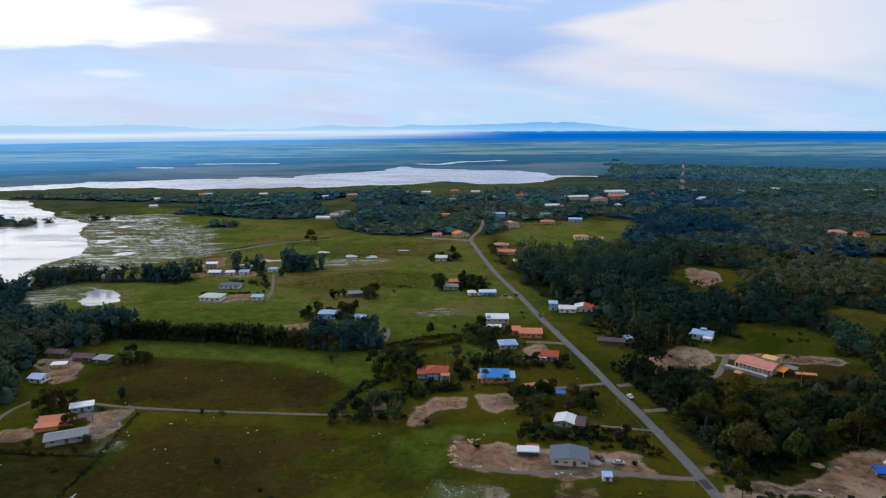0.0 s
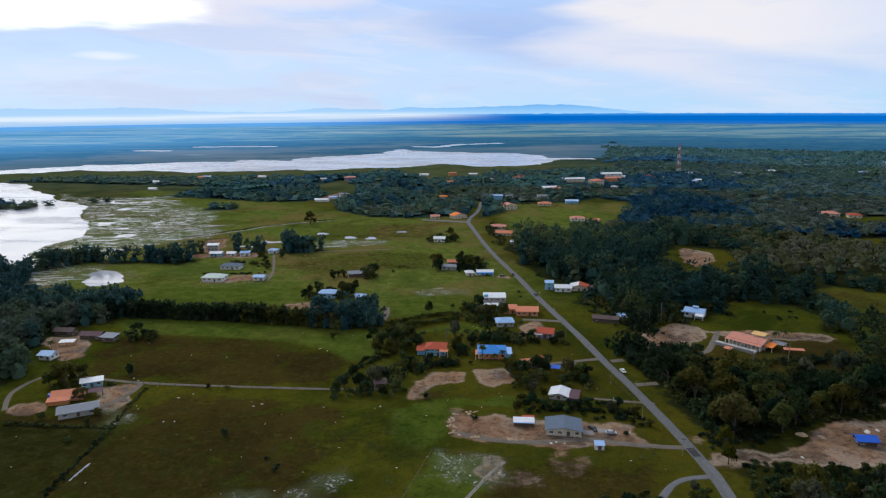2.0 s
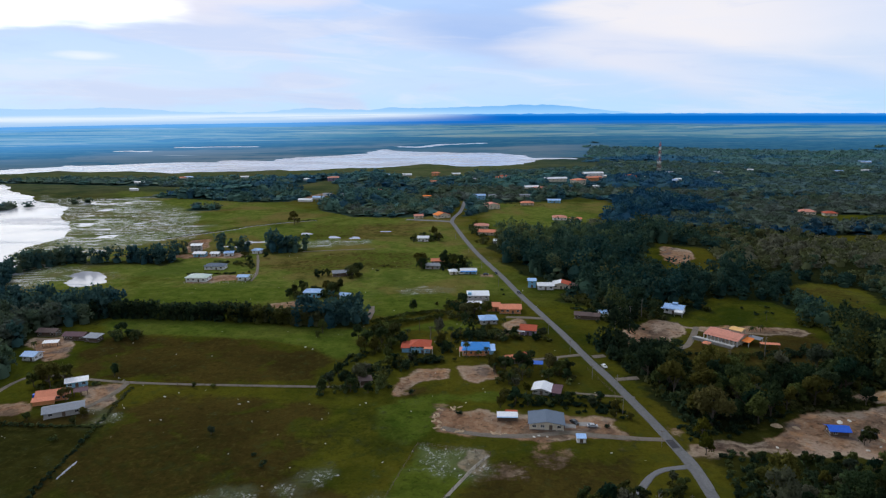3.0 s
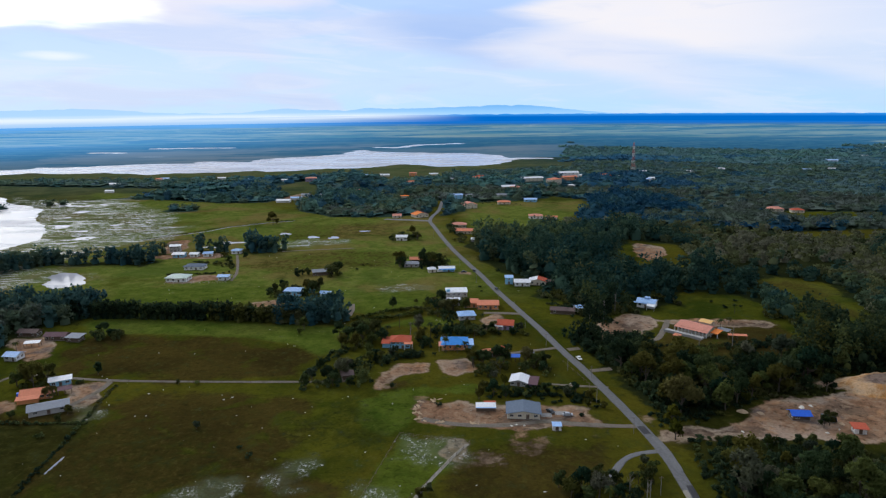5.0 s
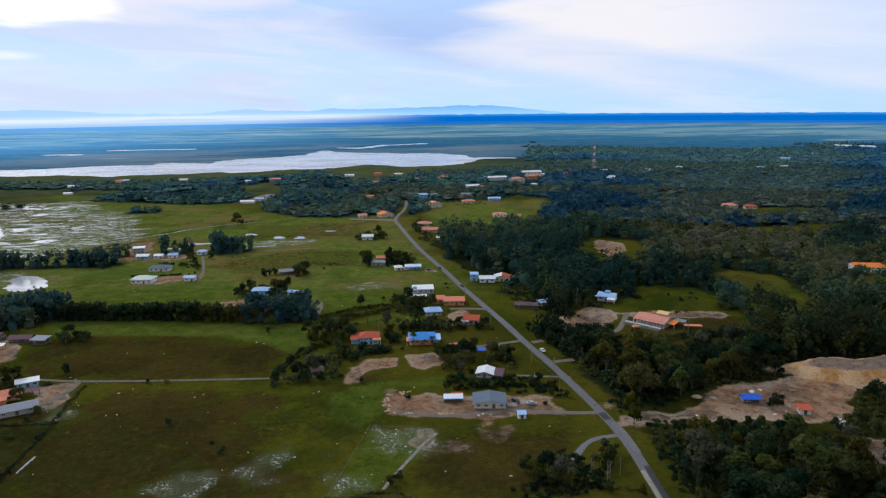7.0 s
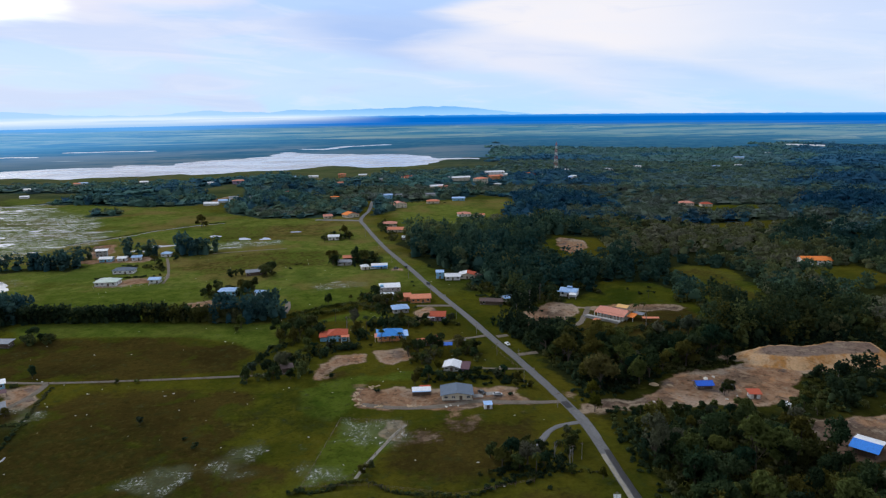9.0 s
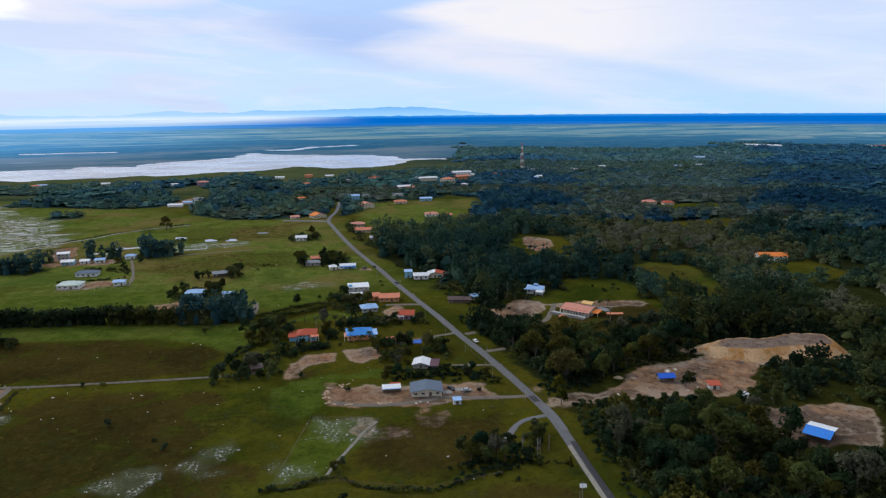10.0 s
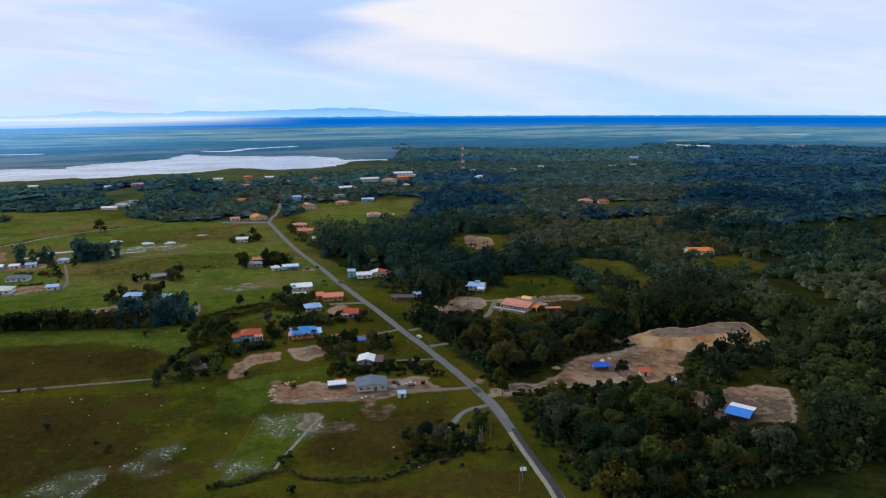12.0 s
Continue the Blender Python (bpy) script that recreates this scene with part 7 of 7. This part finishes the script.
# thickets round the houses and along the field edges
GARDENS = [[(-31, 238), (-27, 262), (-14, 264), (-9, 254), (-12, 238)], [(5, 240), (4, 252), (9, 252), (10, 240)], [(22, 207), (22, 226), (34, 230), (52, 226), (54, 210), (46, 206), (30, 206)],
           [(9, 282), (9, 304), (20, 308), (30, 292), (26, 282)], [(-37, 203), (-36, 217), (-20, 224), (-4, 236), (6, 236), (-10, 222), (-17, 205)], [(24, 192), (24, 198), (40, 197), (60, 190), (60, 187), (44, 192)],
           [(34, 127), (34, 140), (50, 142), (54, 128)], [(-70, 314), (-66, 338), (-42, 338), (-37, 316), (-52, 318)], [(-62, 358), (-62, 368), (-36, 370), (-36, 360)], [(-8, 374), (-4, 390), (26, 390), (26, 376)],
           [(-9, 460), (-8, 474), (12, 474), (12, 460)], [(12, 254), (14, 270), (38, 272), (50, 262), (50, 252), (30, 252)], [(-138, 212), (-134, 224), (-124, 224), (-122, 214)], [(-132, 262), (-130, 270), (-118, 270), (-118, 262)],
           [(58, 136), (58, 146), (66, 148), (67, 134)], [(84, 280), (92, 296), (108, 294), (104, 278)], [(36, 448), (34, 520), (42, 522), (46, 450)], [(-120, 186), (-122, 192), (-106, 194), (-104, 188)],
           [(84, 240), (83, 252), (90, 256), (94, 246), (92, 238)]]
gx, gy, grng = scattered(-140, 125, 165, 525, 3.5, 38)
gd = np.full(len(gx), -1e9)
for ring in GARDENS:
    gd = np.maximum(gd, inside(gx, gy, ring))
for ring in SOILS:
    gd = np.minimum(gd, -inside(gx, gy, ring))
ok = (gd > 0) & (to_line(gx, gy, ROAD) > 5) & (ripple(gx, gy, 12, 43) > 0.47)
for hx, hy, r in HOMES:
    ok &= (np.hypot(gx - hx, gy - hy) > r * 0.72) & ((np.abs(gx - hx) > r * 0.75) | (gy > hy) | (gy < hy - 8.5))
for line, half in LANES.values():
    ok &= to_line(gx, gy, line) > half + 0.6
woodland("thicket", gx[ok], gy[ok], grng, 1.8, 3.8, 56, 0.46, "leaf_wood", 3, "dark green garden thicket of shrubs and small trees", 14.0, 0.0)

# low bushes and hedges, too many to count
bx, by, brng = [], [], np.random.default_rng(51)
for line, spread, count in [([(-36, 218), (-30, 232), (-22, 242)], 0.8, 26), ([(28, 196), (45, 194), (62, 186)], 2.6, 90),
                            ([(-92, 215), (-60, 212)], 0.5, 10), ([(74, 178), (84, 160), (78, 140), (73, 120), (72, 100)], 2.2, 120), ([(90, 268), (80, 280), (72, 300)], 3.0, 70),
                            ([(36, 131), (52, 128), (56, 138)], 3.0, 80), ([(-24, 222), (-4, 232), (8, 233)], 1.6, 60), ([(10, 262), (40, 258)], 3.0, 60), ([(14, 254), (30, 266)], 3.0, 40), ([(100, 234), (128, 230), (150, 236)], 2.5, 90), 
                            ([(-128, 404), (-104, 392), (-96, 372)], 1.2, 40), ([(-135, 374), (-102, 376)], 1.0, 40), ([(-128, 212), (-112, 220)], 1.2, 24), ([(150, 286), (175, 300), (200, 282)], 5.0, 12), ([(95, 646), (60, 640)], 6, 20), ([(92, 626), (108, 628)], 4, 30)]:
    for _ in range(count):
        k = brng.integers(0, len(line) - 1)
        t = brng.uniform()
        bx.append(line[k][0] * (1 - t) + line[k + 1][0] * t + brng.normal() * spread)
        by.append(line[k][1] * (1 - t) + line[k + 1][1] * t + brng.normal() * spread)
for _ in range(140):
    px, py = brng.uniform(-130, 62), brng.uniform(100, 420)
    if float(ripple(px, py, 26, 55)) > 0.60:
        bx.append(px), by.append(py)
bx, by = np.array(bx), np.array(by)
ok = free_of_homes(bx, by)
woodland("bushes", bx[ok], by[ok], brng, 1.0, 1.3, 34, 0.42, "leaf_wood", 3, "low dark green bushes along ditches and gardens")


# thin dark growth along the field ditches
for line, count in (([(-101.6, 214), (-101.4, 199), (-99.6, 176), (-99.6, 160), (-99.6, 149), (-100, 130)], 120), ([(-134, 187.2), (-112, 185.2), (-99, 184.6)], 70),
                    ([(-17, 129.6), (-10, 128.8), (-5, 131.5), (2, 132.2), (10, 125.3), (18, 121.3), (27, 119.9), (37, 124.1), (48, 128), (64, 125.4)], 150), ([(-36, 216), (-29, 241)], 50), ([(-190, 486), (-164, 506), (-140, 531), (-112, 550), (-90, 558)], 120)):
    q = np.linspace(0, len(line) - 1.001, count)
    n, q = q.astype(int), q % 1
    line = np.array(line)
    spots = line[n] + (line[n + 1] - line[n]) * q[:, None] + brng.normal(size=(count, 2)) * 0.35
    woodland("ditch_growth", spots[:, 0], spots[:, 1], brng, 0.62, 0.75, 16, 0.30, "leaf_wood", 3, "low dark green growth along a field ditch", 9.0)


# two long mounds of pale hedge grass between the gardens
for line in ([(-23.5, 279), (-16, 285), (-6, 291), (4, 294), (12, 291)], [(-21, 272), (-12, 278), (-2, 283), (8, 287)]):
    hx, hy = [], []
    for k in range(70):
        q = k / 70 * (len(line) - 1)
        n = int(q)
        hx.append(line[n][0] + (line[n + 1][0] - line[n][0]) * (q - n) + brng.normal() * 0.3)
        hy.append(line[n][1] + (line[n + 1][1] - line[n][1]) * (q - n) + brng.normal() * 0.3)
    woodland("hedge", np.array(hx), np.array(hy), brng, 1.0, 1.7, 30, 0.36, "leaf_hedge", 3, "rounded light green hedge along a garden bank", 9.0, 0.6)


# ---- fences ----
def fence(line, gap, high, mt, label):
    ob = new("fence")
    ob.matrix_world = pose(line[0][0], line[0][1], ground_z(*line[0]))
    tagged(ob, label, "fence", "field fences")
    spots = []
    for (ax, ay), (bx, by) in zip(line, line[1:]):
        n = max(1, int(math.hypot(bx - ax, by - ay) / gap))
        spots += [(ax + (bx - ax) * k / n, ay + (by - ay) * k / n) for k in range(n)]
    spots.append(line[-1])
    for k, (x, y) in enumerate(spots):
        x, y = x - line[0][0], y - line[0][1]
        bm = bmesh.new()
        box(bm, x - 0.06, y - 0.06, -0.3, x + 0.06, y + 0.06, high)
        part("post", bm, mt, ob)
        if k:
            v, f = [], []
            for z in (high * 0.5, high * 0.9):
                limb(v, f, (px_, py_, z), (x, y, z), 0.025, 0.025, 3)
            rail = new("rail", mesh_of("rail", v, f, M[mt]))
            rail.parent = ob
        px_, py_ = x, y


fence([(-3, 169), (17, 162.6), (-0.7, 135), (-14, 131.5), (-3, 169)], 4.0, 1.0, "timber", "weathered wire fence round the wet plot")
fence([(-13, 131), (3, 129), (24, 120.6), (45, 123.4)], 4.5, 0.9, "timber", "low post fence along the field ditch")
fence([(-35, 210), (-75, 213.6), (-104, 217)], 5.0, 0.9, "timber", "low post fence beside the gravel lane")
fence([(-131, 354), (-116, 352), (-98, 354), (-97, 372)], 4.0, 1.3, "plaster_grey", "pale post fence round the farm house")
fence([(58, 184), (62, 200), (58, 222)], 4.0, 1.0, "timber", "thin post fence along the road verge")


# ---- scraps in the fields ----
def scraps():
    rng = np.random.default_rng(61)
    verts, faces = [], []
    for _ in range(900):
        x, y = rng.uniform(-130, 62), rng.uniform(95, 430)
        wet = any(float(inside(np.array([x]), np.array([y]), ring)[0]) > -3 for ring in WETS)
        if rng.uniform() > (0.9 if wet else 0.10 + 0.35 * (float(ripple(x, y, 34, 62)) > 0.58)):
            continue
        z, s, wide = ground_z(x, y) + 0.06, rng.uniform(0.08, 0.30), rng.uniform(0.9, 2.0)
        k, n = len(verts), 6
        verts.append((x, y, z + 0.12))
        for j in range(n):
            a = 6.2832 * j / n
            q = s * rng.uniform(0.5, 1.2)
            verts.append((x + math.cos(a) * q * wide, y + math.sin(a) * q, z - 0.03))
        faces += [(k, k + 1 + j, k + 1 + (j + 1) % n) for j in range(n)]
    tagged(new("field_scraps", mesh_of("field_scraps", verts, faces, M["pale_litter"])), "pale scattered stones and scraps in the grass", "scraps", kind="stuff")


scraps()


# the plan, placed to fit the camera's view, is drawn at four fifths: bring the land and all that stands on it to
# estimated metres
for ob in scene.objects:
    if ob.parent is None and ob.type in {"MESH", "EMPTY"}:
        ob.matrix_world = Matrix.Scale(1.25, 4) @ ob.matrix_basis
